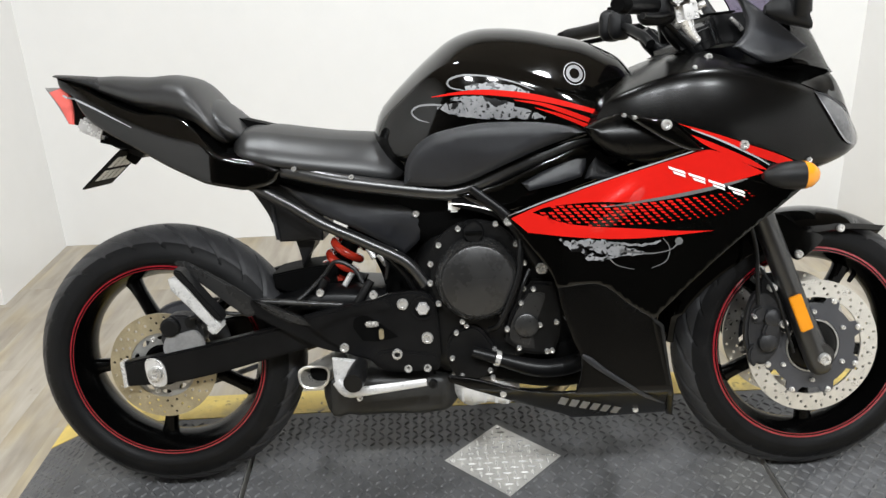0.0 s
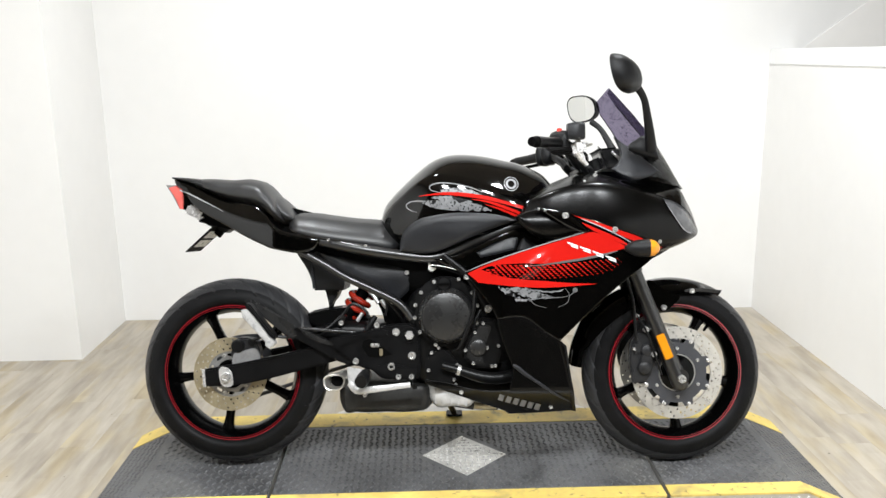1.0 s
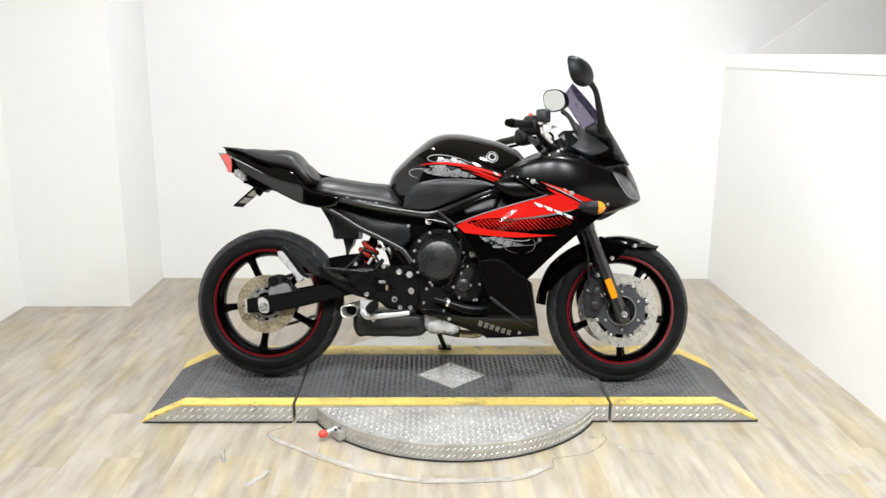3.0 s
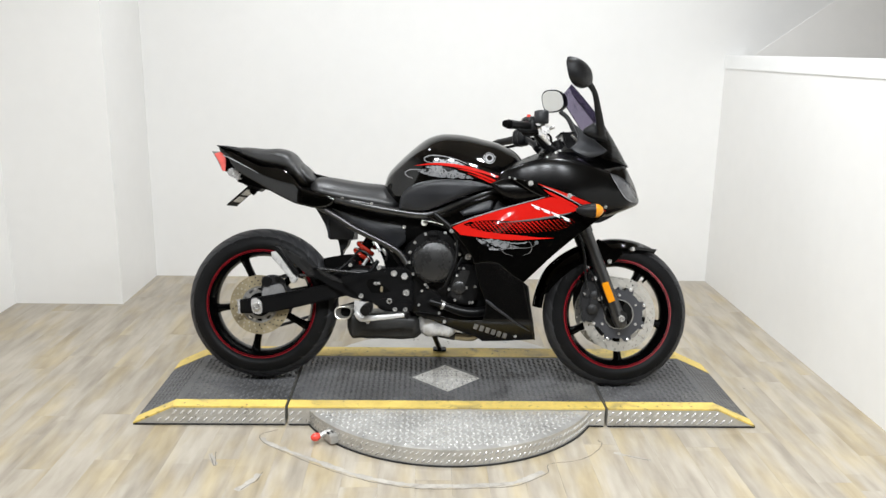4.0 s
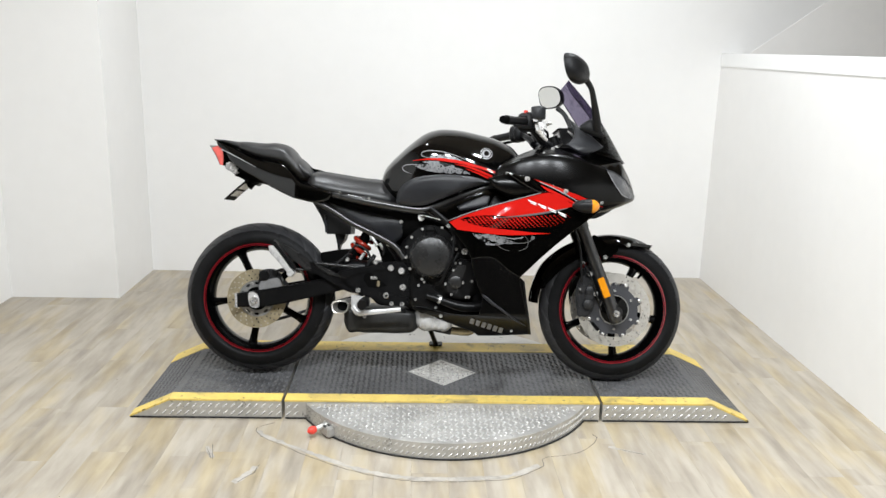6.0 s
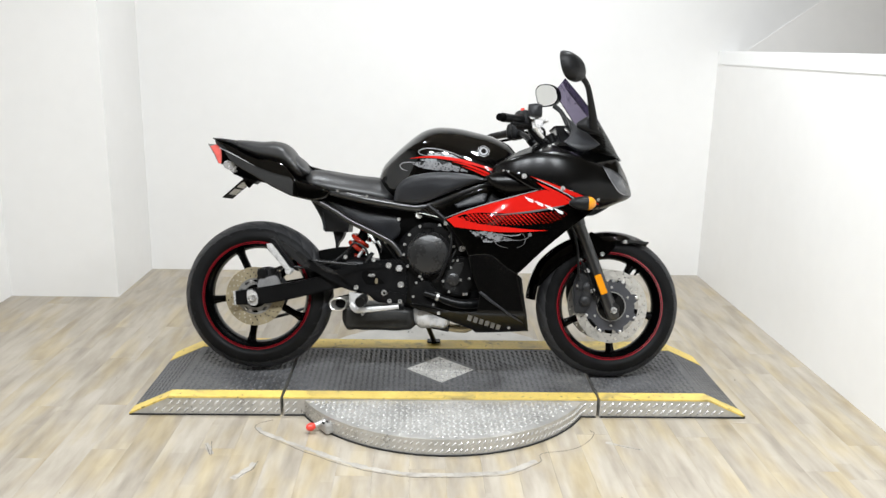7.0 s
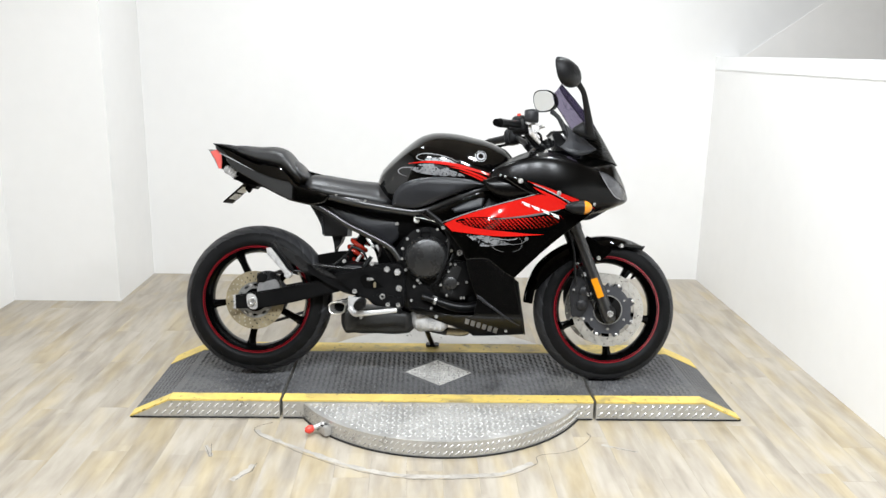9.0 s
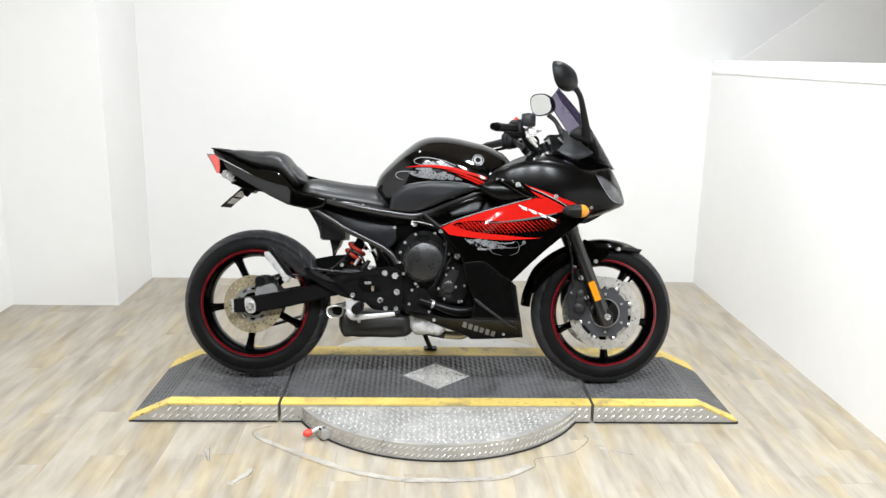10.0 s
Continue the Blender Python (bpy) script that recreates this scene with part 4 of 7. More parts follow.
for s in (-1, 1):
    cap = turned("hub_cover", [(0.0005, s * 0.080), (0.030, s * 0.080), (0.050, s * 0.076), (0.057, s * 0.068), (0.057, s * 0.060), (0.0005, s * 0.060)], FX, FZ, RIM, front, "black hub cover", seg=48, closed=False)
    turned("hub_ring", [(0.057, s * 0.066), (0.0605, s * 0.066), (0.0605, s * 0.0705), (0.057, s * 0.0705)], FX, FZ, CARRIERGREY, cap, "thin bright ring", seg=64)

# the bars are turned a little to the stand's side
hub = Matrix.Translation((FX, 0, FZ))
front.matrix_basis = hub @ Matrix.Rotation(radians(4.5), 4, Vector((-0.375, 0, 0.927))) @ hub.inverted()

# ---- fork, mudguard, front brake ----
AXIS_LOW, AXIS_HIGH = (0.686, 0.284), (0.450, 0.867)


def along(t):
    return (AXIS_LOW[0] + (AXIS_HIGH[0] - AXIS_LOW[0]) * t, AXIS_LOW[1] + (AXIS_HIGH[1] - AXIS_LOW[1]) * t)


for s in (-1, 1):
    y = s * 0.108
    pts = [(*along(t), r) for t, r in ((-0.055, 0.018), (-0.03, 0.026), (0.05, 0.0265), (0.2, 0.0245), (0.4, 0.0245), (0.58, 0.0245), (0.585, 0.0275), (0.63, 0.0275), (0.635, 0.0205), (0.8, 0.0205), (1.0, 0.0205))]
    leg = bar("fork_leg", [(x, y, z) for x, z, r in pts], [r for x, z, r in pts], TUBE, bike, "satin black fork leg", seg=24)
    u = Vector((AXIS_HIGH[0] - AXIS_LOW[0], 0, AXIS_HIGH[1] - AXIS_LOW[1])).normalized()
    mid = along(0.17)
    tilt = math.degrees(math.atan2(-(AXIS_HIGH[0] - AXIS_LOW[0]), AXIS_HIGH[1] - AXIS_LOW[1]))
    box("reflector", -0.0135, 0.0135, -0.005, 0.005, -0.041, 0.041, AMBER, leg, "amber side reflector", bevel=0.002, m=pose(along(0.185)[0] - 0.006, y + s * 0.027, along(0.185)[1], 0, -21.7, 0))
for s in (-1, 1):
    slab("axle_lug", spline([(0.668, 0.318), (0.690, 0.322), (0.712, 0.306), (0.714, 0.282), (0.700, 0.268), (0.678, 0.268)], True, 0.008), s * 0.090, s * 0.132, TUBE, bike, "cast axle lug at the foot of the fork leg", bevel=0.004)
bar("axle", [(FX, -0.139, FZ - 0.008), (FX, 0.139, FZ - 0.008)], 0.011, FRAME, bike, seg=16)
bolt(FX + 0.002, FZ - 0.008, -0.137, 0.0135, bike, depth=0.01, name="axle_nut")

bm, rings = bmesh.new(), []
N = 44
for k in range(N + 1):
    t = k / N
    a = radians(60 + (176 - 60) * t)
    skirt = 0.296 - 0.045 * math.sin(math.pi * min(1, t * 1.15)) ** 0.8 + (0.012 if t > 0.9 else 0)
    top = 0.304 + 0.031 * min(1, max(0, (t - 0.36) / 0.40)) ** 1.3
    w = 0.068 - 0.012 * max(0, 1 - 5 * t)
    prof = [(skirt, -w - 0.004), (skirt + 0.012, -w - 0.005), (top - 0.016, -w), (top - 0.003, -w * 0.7), (top + 0.002, -w * 0.3), (top + 0.003, 0), (top + 0.002, w * 0.3), (top - 0.003, w * 0.7), (top - 0.016, w), (skirt + 0.012, w + 0.005), (skirt, w + 0.004)]
    full = prof + [(r - 0.003, y * 0.95) for r, y in prof[::-1]]
    rings.append([bm.verts.new((FX + r * math.cos(a), y, FZ + r * math.sin(a))) for r, y in full])
m_ = len(rings[0])
for a, b in zip(rings, rings[1:]):
    for j in range(m_):
        bm.faces.new((a[j], a[(j + 1) % m_], b[(j + 1) % m_], b[j]))
bm.faces.new(rings[0])
bm.faces.new(rings[-1])
guard = part("front_mudguard", bm, GLOSS, bike, "gloss black front mudguard")
for s in (-1, 1):
    slab("mount", spline([(0.60, 0.60), (0.655, 0.565), (0.70, 0.545), (0.662, 0.505), (0.642, 0.498), (0.625, 0.515), (0.596, 0.56)], True, 0.01), s * 0.075, s * 0.086, GLOSS, guard)
bolt(0.647, 0.511, -0.088, 0.0095, guard)
bolt(0.742, 0.562, -0.071, 0.009, guard)


for s in (-1, 1):
    cal = slab("brake_caliper", spline([(0.552, 0.43), (0.575, 0.435), (0.60, 0.412), (0.612, 0.36), (0.602, 0.30), (0.572, 0.268), (0.545, 0.285), (0.532, 0.33), (0.535, 0.39)], True, 0.01), s * 0.078, s * 0.104, CALIPER, bike, "dark grey front brake caliper", bevel=0.006)
    if s < 0:
        for x, z, r in ((0.588, 0.377, 0.0185), (0.578, 0.322, 0.0185)):
            turned("piston_cover", [(r + 0.003, -0.100), (r + 0.002, -0.116), (r * 0.8, -0.121), (0.0005, -0.122)], x, z, CALIPER, cal, seg=28, closed=False)
        slab("bridge", spline([(0.572, 0.365), (0.60, 0.365), (0.594, 0.335), (0.566, 0.335)], True, 0.008), -0.10, -0.118, CALIPER, cal, bevel=0.004)
        slab("ear", spline([(0.54, 0.312), (0.552, 0.316), (0.556, 0.282), (0.548, 0.268), (0.536, 0.285)], True, 0.008), -0.10, -0.114, CALIPER, cal, bevel=0.004)
        slab("ear", spline([(0.545, 0.395), (0.568, 0.402), (0.57, 0.375), (0.55, 0.365)], True, 0.008), -0.10, -0.113, CALIPER, cal, bevel=0.004)
        bolt(0.607, 0.365, -0.118, 0.010, cal)
        bolt(0.585, 0.443, -0.108, 0.010, cal)
        bolt(0.557, 0.487, -0.108, 0.0065, cal)
        bolt(0.545, 0.382, -0.115, 0.005, cal)
bar("brake_hose", [(0.475, -0.12, 0.72), (0.535, -0.125, 0.56), (0.545, -0.125, 0.47), (0.55, -0.12, 0.41)], 0.005, HOSE, bike, "black brake hose", seg=8)
slab("caliper_bracket", spline([(0.57, 0.47), (0.615, 0.46), (0.64, 0.40), (0.622, 0.34), (0.60, 0.36), (0.565, 0.42)], True, 0.01), -0.10, -0.088, FRAME, bike)
bar("abs_cable", [(0.555, -0.11, 0.49), (0.585, -0.13, 0.43), (0.63, -0.12, 0.30)], 0.0035, HOSE, bike, seg=8)

# ---- seats, tail ----
body("passenger_seat", [(-0.865, 0.925, 0.93, 0.946, 0.055, 2, 2), (-0.810, 0.90, 0.918, 0.947, 0.09, 2.25, 2.2), (-0.729, 0.868, 0.895, 0.942, 0.115, 2.25, 2.2), (-0.658, 0.850, 0.885, 0.942, 0.128, 2.25, 2.2),
    (-0.619, 0.832, 0.875, 0.926, 0.138, 2.25, 2.2), (-0.595, 0.812, 0.855, 0.897, 0.142, 2.2, 2.2), (-0.577, 0.80, 0.836, 0.869, 0.145, 2.1, 2.2), (-0.562, 0.795, 0.82, 0.846, 0.138, 2.1, 2.2), (-0.55, 0.795, 0.806, 0.824, 0.122, 2.0, 2.2)], SEAT, bike, "black vinyl passenger seat pad", seg=56)
rider = creased("rider_seat", [(-0.550, 0.782, 0.79, 0.815, 0.825, 0.12, 0.09), (-0.536, 0.775, 0.783, 0.822, 0.834, 0.150, 0.105), (-0.49, 0.758, 0.766, 0.822, 0.838, 0.168, 0.118), (-0.42, 0.744, 0.752, 0.812, 0.829, 0.172, 0.12), (-0.34, 0.732, 0.74, 0.802, 0.818, 0.170, 0.116),
    (-0.275, 0.722, 0.73, 0.796, 0.813, 0.162, 0.108), (-0.235, 0.714, 0.722, 0.788, 0.808, 0.150, 0.098), (-0.212, 0.712, 0.722, 0.775, 0.794, 0.138, 0.09), (-0.196, 0.722, 0.73, 0.755, 0.768, 0.118, 0.08)], SEAT, bike, "black vinyl rider's seat with a rounded nose", dome=2.4)
body("seat_bolster", [(-0.612, 0.80, 0.85, 0.892, 0.10, 2, 2), (-0.588, 0.79, 0.84, 0.880, 0.122, 2, 2.4), (-0.562, 0.788, 0.825, 0.855, 0.128, 2, 2.4), (-0.541, 0.79, 0.812, 0.833, 0.122, 2, 2.2), (-0.530, 0.795, 0.806, 0.818, 0.105, 2, 2)], SEAT, bike, "padded black bolster before the passenger seat", seg=48)
# dark block set in the gap between the seats, stands for its shade
box("seat_gap", -0.58, -0.52, -0.11, 0.08, 0.755, 0.785, DARK, bike, bevel=0.01)


def tail_w(x, z):
    """Half width of the tail cowl."""
    u = (x + 0.92) / 0.48
    crease = 0.922 - 0.50 * (x + 0.92) + 0.115 * u ** 3
    d = z - crease
    return 0.052 + 0.118 * min(1, max(0, (x + 0.93) / 0.36)) ** 0.7 - 0.265 * d - 0.265 * (math.hypot(d, 0.014) - 0.014)


for s in (-1, 1):
    tail_side = sheet("tail_cowl", spline([(-0.923, 0.951, "c"), (-0.865, 0.930), (-0.810, 0.898), (-0.733, 0.866), (-0.682, 0.862), (-0.637, 0.852), (-0.607, 0.828), (-0.577, 0.795), (-0.546, 0.772), (-0.463, 0.754), (-0.430, 0.740, "c"),
        (-0.448, 0.714), (-0.500, 0.702), (-0.545, 0.709), (-0.587, 0.718, "c"), (-0.627, 0.736), (-0.671, 0.757), (-0.718, 0.783), (-0.761, 0.806, "c"), (-0.812, 0.834), (-0.850, 0.864), (-0.876, 0.905, "c"), (-0.911, 0.925)], True), tail_w, 0.012, GLOSS, bike, "gloss black tail cowl", side=s, step=0.009)
    if s < 0:
        decal("tail_seam", ribbon([(-0.888, 0.907), (-0.85, 0.890), (-0.80, 0.866), (-0.74, 0.836)], [0.004, 0.004, 0.003, 0.001]), tree_of(tail_side), SILVERDECAL, tail_side, "thin grey seam line", lift=0.0015)
box("tail_core", -0.86, -0.44, -0.06, 0.06, 0.745, 0.86, DARK, bike, bevel=0.02, m=Matrix.Translation((-0.6, 0, 0.8)) @ pose(0, 0, 0, 0, 14, 0) @ Matrix.Translation((0.6, 0, -0.8)))
body("grab_spoiler", [(-0.929, 0.946, 0.949, 0.954, 0.05, 2, 2), (-0.891, 0.935, 0.942, 0.951, 0.075, 2.4, 2), (-0.830, 0.91, 0.925, 0.944, 0.085, 2.4, 2), (-0.769, 0.88, 0.90, 0.925, 0.09, 2.4, 2)], PLASTIC, bike, "black tail spoiler")
tail_lamp = slab("tail_light", spline([(-0.948, 0.926, "c"), (-0.915, 0.925, "c"), (-0.906, 0.89), (-0.899, 0.85, "c"), (-0.905, 0.848, "c"), (-0.925, 0.888)], True, 0.01), -0.054, 0.054, CLEARLENS, bike, "red tail light with a clear rim", bevel=0.004)
slab("red_core", spline([(-0.937, 0.916, "c"), (-0.896, 0.928, "c"), (-0.890, 0.88), (-0.892, 0.846, "c"), (-0.902, 0.848, "c"), (-0.917, 0.884)], True, 0.01), -0.058, 0.058, TAILRED, tail_lamp, "red lens core", bevel=0.002)
slab("dark_frame", spline([(-0.896, 0.922, "c"), (-0.872, 0.91, "c"), (-0.868, 0.86), (-0.880, 0.842, "c"), (-0.892, 0.846, "c"), (-0.890, 0.88)], True, 0.01), -0.054, 0.054, GLOSS, tail_lamp, "gloss black lamp frame", bevel=0.003)
slab("plate_bracket", spline([(-0.880, 0.845, "c"), (-0.840, 0.838), (-0.794, 0.81), (-0.739, 0.785, "c"), (-0.761, 0.768, "c"), (-0.810, 0.79), (-0.860, 0.82)], True, 0.01), -0.035, 0.035, PLASTIC, bike)
box("lamp_bulb_housing", -0.03, 0.03, -0.02, 0.02, -0.016, 0.016, ALU, bike, "bright plate lamp", bevel=0.006, m=pose(-0.852, -0.045, 0.836, 0, 25, 0))
num = box("number_plate", -0.06, 0.06, -0.075, 0.075, -0.002, 0.002, DARK, bike, "black dealer plate with white lettering", bevel=0.001, m=pose(-0.832, -0.008, 0.748, 0, -42, 0))
for i in range(2):
    for j in range(4):
        box("white_bar", -0.016, 0.016, -0.011, 0.011, 0.0022, 0.0034, PLATEWHITE, num, m=pose(-0.832, -0.008, 0.748, 0, -42, 0) @ pose(-0.018 + 0.042 * i, -0.045 + 0.03 * j, 0))
        box("white_bar", -0.016, 0.016, -0.011, 0.011, -0.0034, -0.0022, PLATEWHITE, num, m=pose(-0.832, -0.008, 0.748, 0, -42, 0) @ pose(-0.018 + 0.042 * i, -0.045 + 0.03 * j, 0))
bar("plate_stem", [(-0.775, 0, 0.80), (-0.79, 0, 0.775), (-0.80, 0, 0.765)], 0.018, DARK, bike, seg=8)
TAIL = {"passenger_seat", "tail_cowl", "tail_core", "grab_spoiler", "tail_light", "plate_bracket", "lamp_bulb_housing", "number_plate", "plate_stem"}
move([o for o in bike.children if o.name.split(".")[0] in TAIL], dx=-0.016)
move([rider], dz=-0.007)
for s in (-1, 1):
    sheet("mudguard_box", spline([(-0.541, 0.712, "c"), (-0.502, 0.649), (-0.487, 0.613), (-0.476, 0.578, "c"), (-0.382, 0.578, "c"), (-0.376, 0.66, "c"), (-0.405, 0.70, "c")], True), lambda x, z: 0.085 + 0.02 * (z - 0.58), 0.08, PLASTIC, bike, "textured black rear mudguard box", side=s)
slab("fin", polyline([(-0.490, 0.66), (-0.482, 0.66), (-0.474, 0.584), (-0.482, 0.584)], 0.02), -0.092, -0.080, GREYPLASTIC, bike)
slab("mud_flap", spline([(-0.449, 0.58, "c"), (-0.402, 0.58, "c"), (-0.413, 0.55), (-0.426, 0.535), (-0.436, 0.512, "c"), (-0.439, 0.54)], True, 0.01), -0.05, 0.05, PLASTIC, bike, bevel=0.003)

# added dark filler, blocks the bright wall behind the gap above the side cover
body("under_seat_tray", [(-0.50, 0.69, 0.71, 0.745, 0.08, 3, 3), (-0.40, 0.655, 0.70, 0.748, 0.10, 3, 3), (-0.28, 0.62, 0.68, 0.735, 0.11, 3, 3), (-0.15, 0.60, 0.66, 0.72, 0.11, 3, 3)], DARK, bike, "black filler body under the seat", seg=24)

# ---- frame ----
for s in (-1, 1):
    y = s * 0.172
    bar("frame_tube", [(-0.445, y * 0.85, 0.738), (-0.363, y * 0.95, 0.720), (-0.304, y, 0.709), (-0.21, y, 0.694), (-0.125, y, 0.683), (-0.09, y, 0.683), (-0.055, y, 0.692), (0.02, y, 0.724), (0.09, y, 0.752), (0.18, y * 0.98, 0.785), (0.33, y * 0.7, 0.84)], 0.0165, TUBE, bike, "satin black frame tube", seg=20)
    bar("subframe_tube", [(-0.52, y * 0.8, 0.712), (-0.437, y * 0.88, 0.667), (-0.37, y * 0.92, 0.626), (-0.284, y * 0.95, 0.585), (-0.20, y * 0.95, 0.54), (-0.16, y * 0.95, 0.49)], 0.0125, TUBE, bike, "satin black subframe tube", seg=16)
    brace = bar("frame_brace", [(-0.06, s * 0.19, 0.69), (0.012, s * 0.198, 0.63), (0.05, s * 0.20, 0.57), (0.08, s * 0.20, 0.522)], [0.009, 0.011, 0.012, 0.012], FRAME, bike, seg=14, flat=0.6)
    bar("gusset_edge", [(-0.100, s * 0.186, 0.660), (-0.069, s * 0.188, 0.657), (-0.02, s * 0.192, 0.645), (0.022, s * 0.196, 0.630)], 0.0014, BOLT, brace, "thin bright edge", seg=8)
    slab("gusset", spline([(-0.10, 0.69, "c"), (0.02, 0.65, "c"), (0.08, 0.535), (0.062, 0.525), (0.0, 0.62), (-0.10, 0.655, "c")], True, 0.012), s * 0.165, s * 0.182, FRAME, bike)
for x, z, r in ((0.078, 0.524, 0.0125), (0.012, 0.622, 0.009), (-0.415, 0.742, 0.005), (-0.30, 0.722, 0.005)):
    bolt(x, z, -0.206 if x > 0 else -0.188, r, bike)
for s in (-1, 1):
    cover = sheet("side_cover", spline([(-0.47, 0.707, "c"), (-0.408, 0.697), (-0.322, 0.677), (-0.213, 0.656), (-0.130, 0.646), (-0.113, 0.634), (-0.128, 0.612), (-0.152, 0.60), (-0.178, 0.568), (-0.205, 0.545, "c"), (-0.284, 0.592), (-0.37, 0.634), (-0.43, 0.672)], True), lambda x, z: 0.108 + 0.05 * (x + 0.47) - 0.12 * abs(z - 0.62), 0.012, GREYPLASTIC, bike, "textured charcoal side cover", side=s, roll=0.008)
bolt(-0.176, 0.634, -0.124, 0.0075, cover)

# ---- tank ----
tank = creased("fuel_tank", [(-0.262, 0.74, 0.77, 0.795, 0.812, 0.075, 0.06), (-0.252, 0.73, 0.775, 0.815, 0.843, 0.10, 0.08), (-0.229, 0.72, 0.78, 0.84, 0.875, 0.128, 0.108), (-0.196, 0.71, 0.79, 0.868, 0.909, 0.15, 0.130), (-0.145, 0.71, 0.81, 0.91, 0.956, 0.174, 0.155),
    (-0.092, 0.71, 0.825, 0.935, 0.996, 0.19, 0.172), (-0.04, 0.71, 0.835, 0.934, 1.014, 0.20, 0.183), (0.02, 0.71, 0.835, 0.922, 1.016, 0.206, 0.191), (0.075, 0.72, 0.83, 0.903, 1.010, 0.207, 0.195), (0.136, 0.745, 0.825, 0.878, 0.997, 0.205, 0.195), (0.19, 0.765, 0.82, 0.852, 0.984, 0.198, 0.189),
    (0.235, 0.785, 0.82, 0.838, 0.965, 0.182, 0.173), (0.272, 0.80, 0.825, 0.84, 0.944, 0.155, 0.146), (0.297, 0.82, 0.84, 0.85, 0.917, 0.12, 0.11)], GLOSS, bike, "gloss black fuel tank with red stripes", dome=2.1)


def knee(x, z):
    return 0.172 + 0.022 * math.sin(max(0, min(1, (x + 0.2) / 0.38)) * math.pi) - 0.35 * max(0, 0.76 - z) * 0.5 + 0.034


for s in (-1, 1):
    sheet("tank_side_cover", spline([(-0.195, 0.702, "c"), (-0.188, 0.746), (-0.170, 0.776), (-0.136, 0.800), (-0.09, 0.812), (-0.024, 0.820), (0.063, 0.818), (0.129, 0.809), (0.172, 0.794, "c"), (0.09, 0.770), (0.02, 0.742), (-0.055, 0.710), (-0.10, 0.698), (-0.14, 0.698)], True), knee, 0.03, GREYPLASTIC, bike, "charcoal textured tank side cover", side=s, roll=0.010, step=0.014)

# ---- cowl and fairing ----
cowl = creased("upper_cowl", [(0.163, 0.79, 0.795, 0.80, 0.812, 0.19, 0.185), (0.199, 0.765, 0.80, 0.846, 0.857, 0.232, 0.222), (0.254, 0.735, 0.80, 0.874, 0.895, 0.262, 0.250), (0.308, 0.72, 0.80, 0.890, 0.923, 0.276, 0.262), (0.377, 0.705, 0.795, 0.900, 0.946, 0.282, 0.266),
    (0.42, 0.69, 0.79, 0.899, 0.951, 0.281, 0.264), (0.47, 0.68, 0.785, 0.891, 0.936, 0.275, 0.257), (0.559, 0.675, 0.775, 0.868, 0.915, 0.252, 0.23), (0.616, 0.685, 0.77, 0.848, 0.912, 0.228, 0.205), (0.665, 0.70, 0.765, 0.832, 0.912, 0.205, 0.180), (0.702, 0.715, 0.76, 0.818, 0.902, 0.180, 0.153),
    (0.721, 0.723, 0.758, 0.800, 0.872, 0.155, 0.130), (0.741, 0.731, 0.757, 0.783, 0.836, 0.125, 0.103), (0.757, 0.740, 0.757, 0.770, 0.800, 0.088, 0.073), (0.766, 0.748, 0.757, 0.762, 0.772, 0.048, 0.042)], SATIN, bike, "satin black upper cowl with a pointed nose", dome=3.2)


def fair(x, z):
    """Half width of the side fairing."""
    across, along_ = ((z - 0.659) * 0.80 - (x - 0.21) * 0.60), ((x - 0.21) * 0.80 + (z - 0.659) * 0.60)
    fold = 0.0095 * math.exp(-(across / 0.018) ** 2 - (along_ / 0.055) ** 4)
    return 0.288 + fold - 0.22 * max(0, 0.12 - x)


